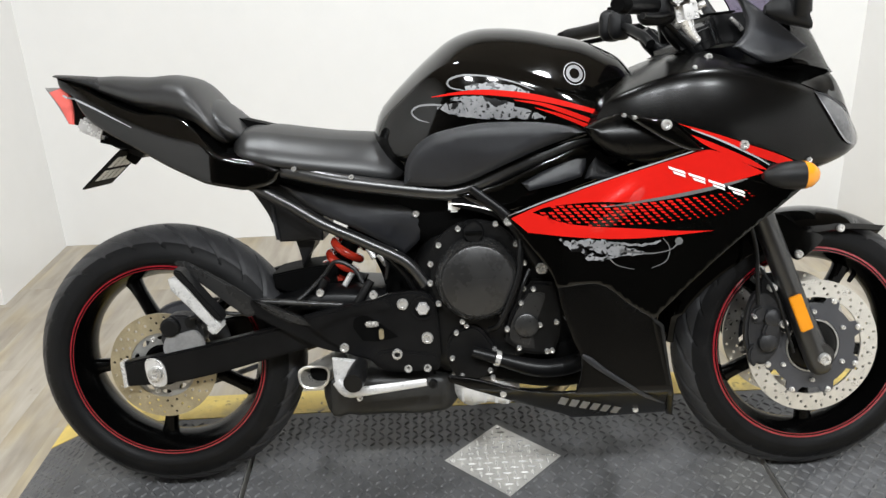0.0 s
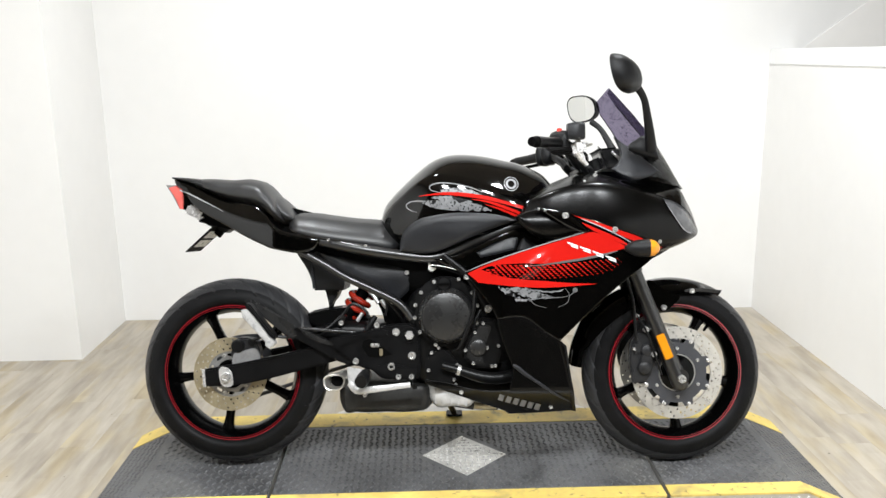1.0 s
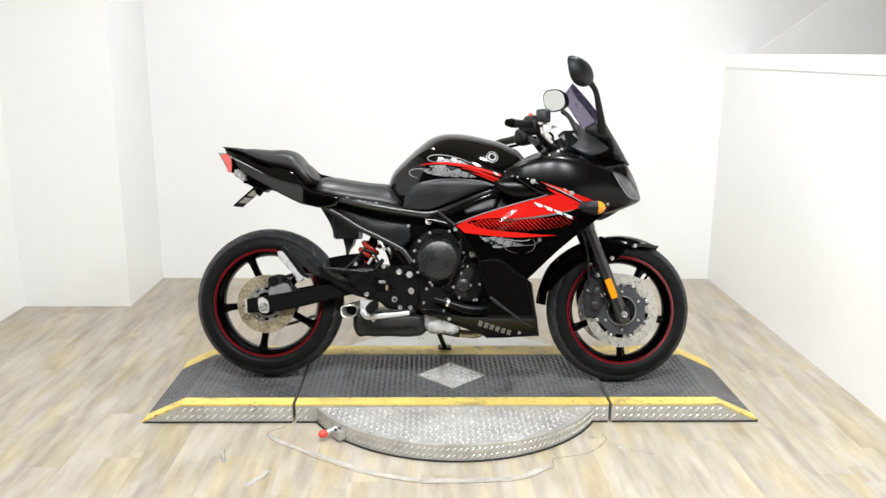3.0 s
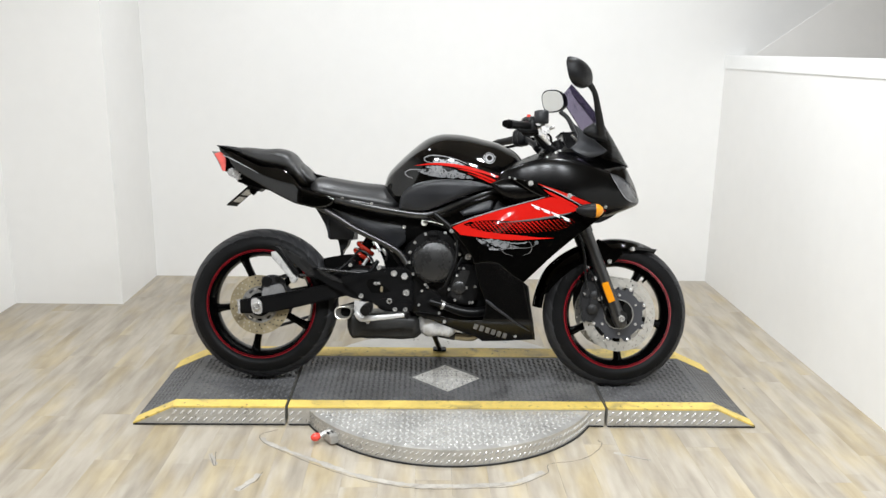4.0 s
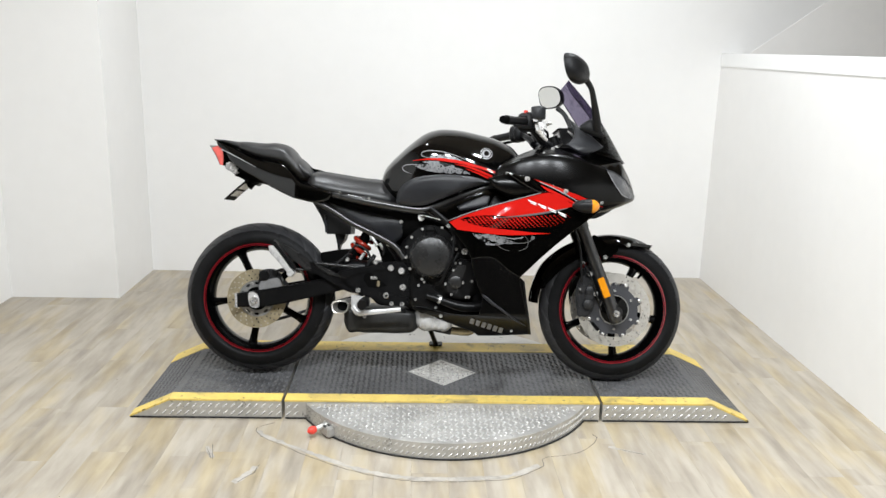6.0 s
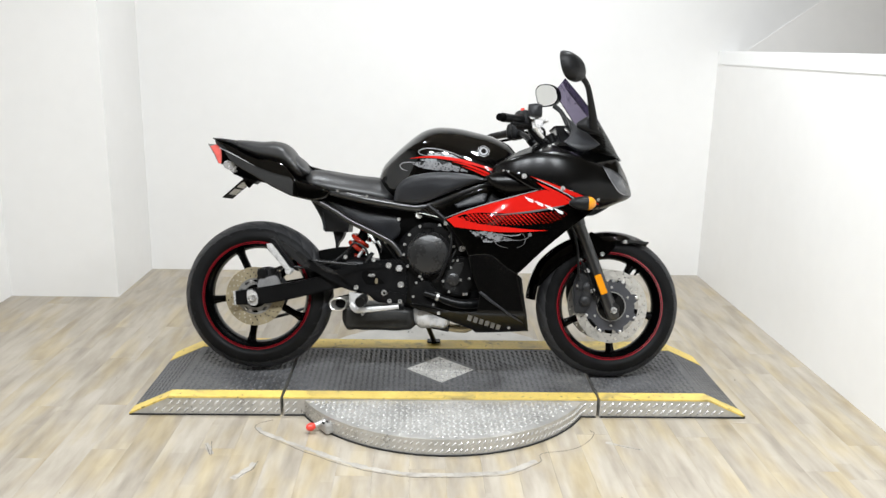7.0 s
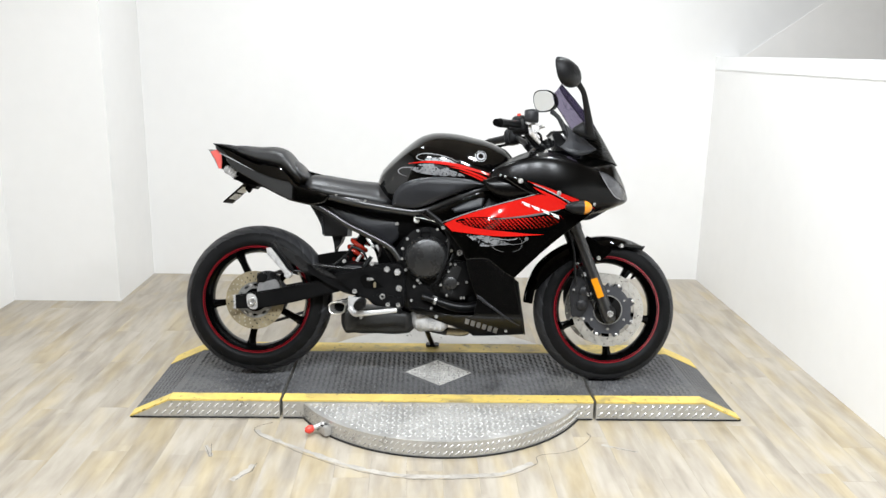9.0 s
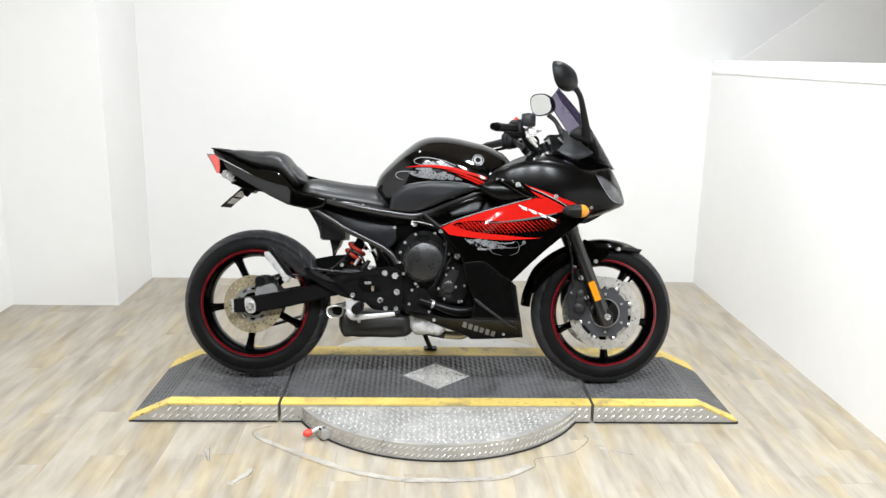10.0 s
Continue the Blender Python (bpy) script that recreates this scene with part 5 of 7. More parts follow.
FAIR = [(0.005, 0.640, "c"), (0.074, 0.666), (0.162, 0.698), (0.270, 0.730), (0.377, 0.760, "c"), (0.35, 0.785), (0.322, 0.812, "c"), (0.395, 0.790), (0.459, 0.767), (0.524, 0.743), (0.597, 0.708, "c"), (0.565, 0.678), (0.516, 0.638), (0.471, 0.603), (0.390, 0.533), (0.286, 0.432, "c"),
        (0.24, 0.462), (0.18, 0.505), (0.10, 0.50, "c"), (0.085, 0.535), (0.045, 0.588)]
for s in (-1, 1):
    fairing = sheet("side_fairing", spline(FAIR, True), fair, 0.010, GLOSS, bike, "gloss black side fairing with red graphics", side=s, step=0.008, roll=0.001)
    if s < 0:
        right_fairing = fairing
    lower = sheet("lower_fairing", spline([(0.10, 0.508, "c"), (0.18, 0.508), (0.245, 0.463), (0.286, 0.436, "c"), (0.306, 0.418, "c"), (0.320, 0.32), (0.341, 0.208, "c"), (0.288, 0.203), (0.20, 0.197), (0.138, 0.195, "c"), (0.118, 0.211), (0.075, 0.227), (0.019, 0.248), (-0.066, 0.282), (-0.118, 0.299, "c"), (-0.120, 0.311, "c"), (-0.066, 0.307), (0.019, 0.289), (0.08, 0.285), (0.135, 0.288, "c"), (0.146, 0.348), (0.128, 0.40), (0.108, 0.46)], True),
        lambda x, z: fair(x, z) - 0.0025 - 0.95 * max(0, 0.285 - z) - 1.6 * max(0, 0.285 - z) ** 2, 0.010, SATIN, bike, "satin black lower fairing", side=s, roll=0.001, step=0.01)
    if s < 0:
        right_lower = lower
    sheet("fairing_lip", spline([(0.278, 0.44, "c"), (0.304, 0.42, "c"), (0.320, 0.32), (0.342, 0.208, "c"), (0.329, 0.210, "c"), (0.305, 0.33), (0.284, 0.418)], True, 0.02), lambda x, z: fair(x, z) + 0.001 - 0.85 * max(0, 0.285 - z), 0.008, SATIN, right_lower if s < 0 else lower, "matt black leading lip", side=s)
    bar("ridge", [(x, s * (fair(x, z) + 0.001 - 0.9 * max(0, 0.285 - z)), z) for x, z in ((0.146, 0.364), (0.160, 0.354), (0.186, 0.333), (0.234, 0.300), (0.276, 0.270), (0.316, 0.246))], [0.004, 0.0068, 0.006, 0.0045, 0.0035, 0.0012], GREYPLASTIC, lower, "tapered grey ridge", seg=10, flat=0.6)
    sheet("inner_scoop", spline([(0.158, 0.806, "c"), (0.184, 0.772), (0.231, 0.740), (0.298, 0.732), (0.378, 0.762, "c"), (0.32, 0.800), (0.232, 0.832, "c"), (0.19, 0.82)], True), lambda x, z: 0.262 + 0.018 * math.sin((z - 0.73) / 0.1 * math.pi), 0.02, SATIN, bike, "satin black scoop below the cowl", side=s, roll=0.01)
    sheet("cowl_blade", spline([(0.219, 0.832, "c"), (0.253, 0.825), (0.295, 0.816), (0.330, 0.797, "c"), (0.375, 0.757, "c"), (0.350, 0.757), (0.306, 0.777), (0.262, 0.804)], True, 0.012), lambda x, z: 0.2965, 0.022, GLOSS, bike, "gloss black blade between cowl and fairing", side=s, roll=0.003)
    sheet("intake_panel", spline([(0.042, 0.697, "c"), (0.085, 0.719), (0.148, 0.747), (0.185, 0.757, "c"), (0.174, 0.731), (0.162, 0.706, "c"), (0.113, 0.693), (0.056, 0.682, "c")], True, 0.008), lambda x, z: 0.205 - 0.25 * (z - 0.69), 0.025, GREYPLASTIC, bike, "charcoal intake surround", side=s, roll=0.005)
    sheet("intake_mouth", spline([(0.190, 0.752, "c"), (0.221, 0.724), (0.262, 0.716, "c"), (0.237, 0.698), (0.168, 0.702, "c"), (0.180, 0.731)], True, 0.008), lambda x, z: 0.205 - 0.3 * (z - 0.70), 0.02, PLASTIC, bike, "black intake mouth", side=s, roll=0.005)
    sheet("inner_panel", spline([(-0.09, 0.678, "c"), (0.0, 0.700), (0.10, 0.745), (0.19, 0.772), (0.30, 0.742, "c"), (0.20, 0.70), (0.08, 0.66), (0.0, 0.632, "c")], True, 0.016), lambda x, z: 0.192, 0.02, GLOSS, bike, "black inner panel under the tank", side=s)
ftree = tree_of(right_fairing)
skin = tree_of(right_fairing, cowl, right_lower)
ttree = tree_of(tank)

# red graphics
decal("red_panel", spline([(0.014, 0.637, "c"), (0.074, 0.664), (0.162, 0.695), (0.270, 0.727), (0.374, 0.756, "c"), (0.405, 0.752), (0.491, 0.710, "c"), (0.43, 0.694), (0.36, 0.678), (0.28, 0.664), (0.172, 0.666), (0.09, 0.660), (0.055, 0.648, "c"), (0.113, 0.628), (0.17, 0.619), (0.25, 0.612), (0.33, 0.605), (0.40, 0.603, "c"), (0.33, 0.597), (0.25, 0.593), (0.171, 0.596), (0.046, 0.609, "c")], True), ftree, RED, right_fairing, "bright red fairing graphic", lift=0.0016, step=0.007)
decal("grey_sweep", ribbon([(0.187, 0.657), (0.27, 0.665), (0.35, 0.676), (0.42, 0.690), (0.46, 0.700)], [0.001, 0.005, 0.007, 0.006, 0.002]), ftree, SPLASHGREY, right_fairing, "grey sweep line", lift=0.0028)
decal("red_stripe", spline([(0.326, 0.808, "c"), (0.395, 0.787), (0.459, 0.764), (0.524, 0.740), (0.592, 0.706, "c"), (0.55, 0.716), (0.492, 0.735), (0.43, 0.762), (0.375, 0.787)], True, 0.01), ftree, RED, right_fairing, "bright red stripe", lift=0.0016)
decal("red_stripe", spline([(0.352, 0.786, "c"), (0.40, 0.766), (0.46, 0.738), (0.498, 0.714, "c"), (0.47, 0.722), (0.41, 0.750), (0.378, 0.766)], True, 0.01), ftree, RED, right_fairing, "bright red stripe", lift=0.0016)
decal("silver_line", ribbon([(0.352, 0.796), (0.41, 0.772), (0.47, 0.742), (0.50, 0.724)], [0.002, 0.0035, 0.003, 0.002]), ftree, SILVERDECAL, right_fairing, "thin silver line", lift=0.0022)
decal("silver_line", ribbon([(0.008, 0.642), (0.10, 0.678), (0.22, 0.716), (0.374, 0.760)], [0.002, 0.003, 0.003, 0.002]), ftree, SILVERDECAL, right_fairing, "thin silver edge line", lift=0.0034)
# field of small slanted dashes that fades towards the front
bm = bmesh.new()
for i in range(26):
    for j in range(7):
        z = 0.6590 - 0.0062 * j
        x = 0.062 + 0.0158 * i + 0.0062 * j
        z += 0.020 * max(0, (x - 0.27) / 0.2) ** 1.3
        floor_ = 0.6215 + 0.008 * max(0, 0.16 - x) / 0.1 + 0.024 * max(0, x - 0.36) / 0.1
        grow = (1.05 - 0.10 * j) * min(1.0, max(0.0, 1.9 - (x - 0.06) / 0.235))
        if z < floor_ or grow < 0.12 or (x < 0.085 and z > 0.652):
            continue
        w, h = 0.0096 * min(1, grow + 0.15), 0.0042 * min(1, grow + 0.2)
        quad = []
        for dx, dz in ((-w / 2 + 0.0016, -h / 2), (w / 2 + 0.0016, -h / 2), (w / 2 - 0.0016, h / 2), (-w / 2 - 0.0016, h / 2)):
            hit = ftree.ray_cast(Vector((x + dx, -1, z + dz)), Vector((0, 1, 0)))
            if hit[0] is not None:
                quad.append(bm.verts.new((x + dx, hit[0].y - 0.0016, z + dz)))
        if len(quad) == 4:
            bm.faces.new(quad)
tagged(part("dash_pattern", bm, RED, right_fairing, "field of small red dashes"), kind="stuff")
# slanted silver bars in place of the model lettering
for k in range(4):
    x0, z0 = 0.309 + 0.0375 * k, 0.729 - 0.0138 * k
    for du, dv, w, h in ((0.0, 0.0, 0.031, 0.0052), (0.006, -0.0075, 0.022, 0.0046)):
        px, pz = x0 + du - dv * 0.45, z0 + dv - du * 0.36
        decal("silver_bar", polyline([(px, pz), (px + w, pz - w * 0.36), (px + w + h * 0.5, pz - w * 0.36 - h), (px + h * 0.5, pz - h)], 0.01), ftree, PLATEWHITE, right_fairing, "slanted silver bar", lift=0.0042)
for k in range(6):
    px, pz = 0.106 + 0.0225 * k, 0.274 - 0.0075 * k
    decal("grey_bar", polyline([(px, pz), (px + 0.0155, pz - 0.005), (px + 0.0105, pz - 0.028), (px - 0.005, pz - 0.023)], 0.01), tree_of(right_lower), INK, right_lower, "slanted grey bar", lift=0.0014)
# grey splash below the red
SPLASH = (([(0.098, 0.598), (0.125, 0.582), (0.145, 0.570)], [0.003, 0.009, 0.002], 2), ([(0.13, 0.594), (0.165, 0.584), (0.20, 0.574), (0.24, 0.567)], [0.006, 0.016, 0.014, 0.003], 4),
          ([(0.20, 0.574), (0.25, 0.566), (0.285, 0.571), (0.300, 0.584)], [0.006, 0.003, 0.002, 0.004], 0), ([(0.155, 0.570), (0.145, 0.562), (0.17, 0.558), (0.205, 0.566)], [0.004, 0.006, 0.005, 0.002], 6),
          ([(0.178, 0.566), (0.195, 0.546), (0.225, 0.536)], [0.003, 0.002, 0.001], 0), ([(0.255, 0.537), (0.280, 0.550), (0.286, 0.575), (0.275, 0.594)], [0.001, 0.002, 0.002, 0.001], 0),
          ([(0.17, 0.594), (0.21, 0.585), (0.25, 0.583), (0.27, 0.590)], [0.002, 0.004, 0.003, 0.001], 8), ([(0.118, 0.594), (0.14, 0.588), (0.16, 0.590)], [0.004, 0.007, 0.003], 9))
def torn_edge(path, widths, seed):
    r = random.Random(seed)
    return [(p[0] + r.uniform(-0.0018, 0.0018), p[1] + r.uniform(-0.0022, 0.0022)) for p in ribbon(path, widths)]


for path, wd, torn in SPLASH:
    path = [(0.104 + (px - 0.098) * 1.12, pz - 0.003) for px, pz in path]
    decal("grey_splash", torn_edge(path, [w * 1.5 for w in wd], torn) if torn else ribbon(path, wd), ftree, BROKENINK if torn else SPLASHGREY, right_fairing, "grey splash graphic", lift=0.0018, step=0.01)
decal("grey_splash", circle(0.332, 0.585, 0.0075, 16), ftree, SPLASHGREY, right_fairing, "grey splash graphic", lift=0.0019)

# tank graphics
for pts, wd in (([(-0.133, 0.874), (-0.07, 0.880), (-0.01, 0.878), (0.065, 0.867), (0.13, 0.851), (0.195, 0.832)], [0.001, 0.007, 0.011, 0.012, 0.010, 0.009]),
                ([(0.03, 0.862), (0.08, 0.853), (0.13, 0.836), (0.19, 0.812)], [0.001, 0.006, 0.009, 0.009]),
                ([(0.07, 0.846), (0.12, 0.829), (0.175, 0.806)], [0.001, 0.006, 0.008])):
    decal("red_stripe", ribbon(pts, wd), ttree, RED, tank, "bright red tank stripe", lift=0.0014, step=0.01)
for pts, wd, torn in (([(-0.140, 0.824), (-0.163, 0.832), (-0.174, 0.846), (-0.160, 0.857), (-0.13, 0.859), (-0.10, 0.855)], [0.001, 0.003, 0.004, 0.004, 0.004, 0.003], 0),
                ([(-0.12, 0.855), (-0.09, 0.850), (-0.04, 0.846), (0.0, 0.843), (0.05, 0.834), (0.09, 0.826)], [0.006, 0.018, 0.028, 0.026, 0.014, 0.003], 3),
                ([(-0.095, 0.866), (-0.06, 0.868), (-0.02, 0.863), (0.03, 0.852)], [0.004, 0.009, 0.010, 0.004], 5),
                ([(-0.066, 0.884), (-0.095, 0.892), (-0.098, 0.905), (-0.07, 0.914), (-0.02, 0.910), (0.03, 0.897), (0.07, 0.880)], [0.002, 0.003, 0.004, 0.004, 0.003, 0.003, 0.001], 0),
                ([(-0.065, 0.889), (-0.03, 0.889), (0.02, 0.885), (0.06, 0.876)], [0.008, 0.014, 0.012, 0.003], 7)):
    decal("grey_splash", torn_edge(pts, [w * 1.25 for w in wd], torn) if torn else ribbon(pts, wd), ttree, BROKENINK if torn else INK, tank, "grey splash graphic", lift=0.0008, step=0.008)
bx, bz = 0.155, 0.910
decal("badge", circle(bx, bz, 0.0232, 40), ttree, SILVERDECAL, tank, "round silver badge", lift=0.0018, step=0.01, holes=[circle(bx, bz, 0.0214, 32)])
decal("badge_centre", circle(bx, bz, 0.0175, 32), ttree, INK, tank, "plain grey badge centre", lift=0.0018, step=0.01, holes=[circle(bx, bz, 0.0105, 24)])

# fasteners on the cowl
for x, z, r in ((0.304, 0.806, 0.010), (0.41, 0.93, 0.007), (0.37, 0.91, 0.004), (0.452, 0.763, 0.009), (0.60, 0.725, 0.006), (0.225, 0.827, 0.004), (0.245, 0.822, 0.004), (0.265, 0.222, 0.006), (-0.009, 0.276, 0.007)):
    hit = skin.ray_cast(Vector((x, -1, z)), Vector((0, 1, 0)))
    bolt(x, z, -0.299 if 0.2 < x < 0.31 and z > 0.5 else (hit[0].y if hit[0] is not None else -0.26) - 0.001, r, cowl if z > 0.5 else right_lower)

# turn signals
for s in (-1, 1):
    bar("signal_stalk", [(0.500, s * 0.262, 0.715), (0.512, s * 0.29, 0.712), (0.520, s * 0.322, 0.711)], [0.016, 0.0125, 0.015], PLASTIC, bike, "black signal stalk", seg=14)
    sig = body("turn_signal", [(0.470, 0.702, 0.708, 0.714, 0.008, 2, 2), (0.484, 0.692, 0.709, 0.724, 0.02, 2.1, 2.1), (0.512, 0.683, 0.709, 0.733, 0.029, 2.2, 2.2), (0.540, 0.682, 0.709, 0.734, 0.030, 2.2, 2.2)], PLASTIC, bike, "black turn signal pod", seg=28, shift=s * 0.338)
    body("amber_lens", [(0.540, 0.682, 0.709, 0.734, 0.0305, 2.2, 2.2), (0.555, 0.685, 0.709, 0.731, 0.028, 2.2, 2.2), (0.566, 0.694, 0.709, 0.722, 0.019, 2.2, 2.2), (0.571, 0.702, 0.709, 0.715, 0.007, 2, 2)], AMBER, sig, "amber lens", seg=28, shift=s * 0.338)

# headlamp lens on the nose
BROW = [(0.455, 0.922, "c"), (0.54, 0.908), (0.615, 0.902), (0.675, 0.885, "c"), (0.72, 0.835), (0.748, 0.785, "c"), (0.70, 0.826), (0.655, 0.848), (0.60, 0.870), (0.53, 0.893)]
ctree = tree_of(cowl)
decal("gloss_brow", spline(BROW, True, 0.006), ctree, GLOSS, cowl, "gloss black brow over the headlamp", lift=0.002, step=0.006)
for s in (-1, 1):
    lamp = decal("headlamp", spline([(0.618, 0.858, "c"), (0.660, 0.846), (0.708, 0.814), (0.742, 0.770), (0.750, 0.748, "c"), (0.715, 0.746), (0.686, 0.756), (0.660, 0.786), (0.634, 0.828)], True, 0.006), ctree, LENS, bike, "smoked headlamp lens", lift=0.003, step=0.006)
    rim = decal("lens_rim", ribbon([(0.620, 0.856), (0.660, 0.844), (0.706, 0.812), (0.740, 0.768)], [0.002, 0.005, 0.006, 0.003]), ctree, GREYPLASTIC, lamp, "grey lens rim", lift=0.0042, step=0.006)
    decal("lens_rim", ribbon([(0.624, 0.846), (0.640, 0.818), (0.662, 0.784), (0.686, 0.758), (0.715, 0.749)], [0.001, 0.003, 0.003, 0.004, 0.002]), ctree, INK, lamp, "pale lower lens rim", lift=0.0042, step=0.006)
    if s > 0:
        lamp.scale = (1, -1, 1)
slab("chin", spline([(0.60, 0.722, "c"), (0.66, 0.720), (0.705, 0.732, "c"), (0.66, 0.695), (0.60, 0.665), (0.57, 0.68)], True, 0.01), -0.09, 0.09, GREYPLASTIC, bike, bevel=0.008)

# windscreen and its side panels
def screen_point(v, y):
    """A point of the curved screen: v from its foot to its top, y across."""
    bow = math.sin(math.pi * max(0.0, v))
    return (0.718 - 0.228 * v + 0.010 * bow - (4.2 - 2.0 * min(1.0, max(0.0, v) / 0.5)) * y * y, y, 0.910 + 0.319 * v + 0.010 * bow - (3.4 * v - 0.4) * y * y)


def screen_sheet(name, v0, v1, thick, material, label):
    bm, n = bmesh.new(), 20
    rows = []
    for i in range(n):
        v = v0 + (v1 - v0) * i / (n - 1)
        w = (0.185 - 0.073 * v) * (1 - 0.10 * max(0.0, (v - 0.9) / 0.1) ** 2)
        rows.append([bm.verts.new(screen_point(v, w * (2 * j / 28 - 1))) for j in range(29)])
    for a, b in zip(rows, rows[1:]):
        for j in range(28):
            bm.faces.new((a[j], a[j + 1], b[j + 1], b[j]))
    bmesh.ops.solidify(bm, geom=list(bm.faces), thickness=thick)
    return part(name, bm, material, bike, label)


screen_sheet("windscreen", 0.39, 1.0, 0.003, SCREEN, "dark tinted windscreen")
screen_sheet("screen_base", -0.05, 0.40, 0.004, GLOSS, "gloss black base of the windscreen")
for s in (-1, 1):
    bar("screen_edge", [screen_point(v, s * (0.1855 - 0.073 * v)) for v in [0.39 + 0.51 * k / 8 for k in range(9)]], 0.0016, DARK, bike, seg=8)
for s in (-1, 1):
    sheet("screen_side_panel", spline([(0.462, 0.948, "c"), (0.490, 0.975), (0.495, 1.008), (0.480, 1.054, "c"), (0.514, 1.026), (0.562, 0.988), (0.612, 0.945, "c"), (0.575, 0.924), (0.522, 0.916)], True), lambda x, z: 0.205 - 0.25 * max(0, x - 0.52) - 0.45 * max(0, z - 0.93), 0.015, GREYPLASTIC, bike, "charcoal panel beside the windscreen", side=s, roll=0.004)
    mount = body("mirror_mount", [(0.510, 1.005, 1.012, 1.022, 0.008, 2, 2), (0.533, 0.992, 1.012, 1.038, 0.019, 2.6, 2.6), (0.556, 0.984, 1.01, 1.048, 0.023, 2.8, 2.8), (0.584, 0.978, 1.0, 1.022, 0.021, 2.6, 2.6), (0.598, 0.974, 0.982, 0.994, 0.011, 2, 2)], PLASTIC, bike, "black mirror foot", seg=24, shift=s * 0.215)
    bar("mirror_stem", [(0.574, s * 0.235, 1.005), (0.562, s * 0.268, 1.045), (0.546, s * 0.306, 1.093), (0.527, s * 0.346, 1.140), (0.500, s * 0.375, 1.170)], [0.018, 0.0155, 0.0125, 0.0105, 0.012], PLASTIC, mount, "black mirror stem", seg=14, flat=0.7)
    # the mirror head: a rounded shell with the glass set in its hollow side
    bm = bmesh.new()
    U, Nn = Vector((0.55, s * -0.835, -0.04)).normalized(), Vector((0.835, s * 0.55, 0.0)).normalized()
    W = Vector((-0.18, 0, 1)).normalized()
    c0 = Vector((0.448 if s < 0 else 0.470, s * 0.42, 1.196 if s < 0 else 1.226))
    rings = []
    for i in range(11):
        ph = math.pi / 2 * i / 10
        ring = []
        for k in range(36):
            a = 2 * math.pi * k / 36
            ca, sa = math.cos(a), math.sin(a)
            e = 2 / 2.6
            u, w_ = 0.080 * math.copysign(abs(ca) ** e, ca), 0.0525 * math.copysign(abs(sa) ** e, sa) * (1 - 0.12 * ca)
            ring.append(bm.verts.new(c0 + (U * u + W * w_) * math.cos(ph) ** 0.8 + Nn * 0.048 * math.sin(ph)) if i < 10 else None)
        if i < 10:
            rings.append(ring)
    for a, b in zip(rings, rings[1:]):
        for k in range(36):
            bm.faces.new((a[k], a[(k + 1) % 36], b[(k + 1) % 36], b[k]))
    bm.faces.new(rings[-1])
    bm.faces.new(rings[0])
    part("mirror_head", bm, PLASTIC, mount, "black rounded mirror head")
    bm = bmesh.new()
    e = 2 / 2.6
    bm.faces.new([bm.verts.new(c0 - Nn * 0.0025 + 0.90 * (U * 0.080 * math.copysign(abs(math.cos(a)) ** e, math.cos(a)) + W * 0.0525 * math.copysign(abs(math.sin(a)) ** e, math.sin(a)) * (1 - 0.12 * math.cos(a)))) for a in [2 * math.pi * k / 36 for k in range(36)]])
    part("mirror_glass", bm, MIRROR, mount, "silver mirror glass")

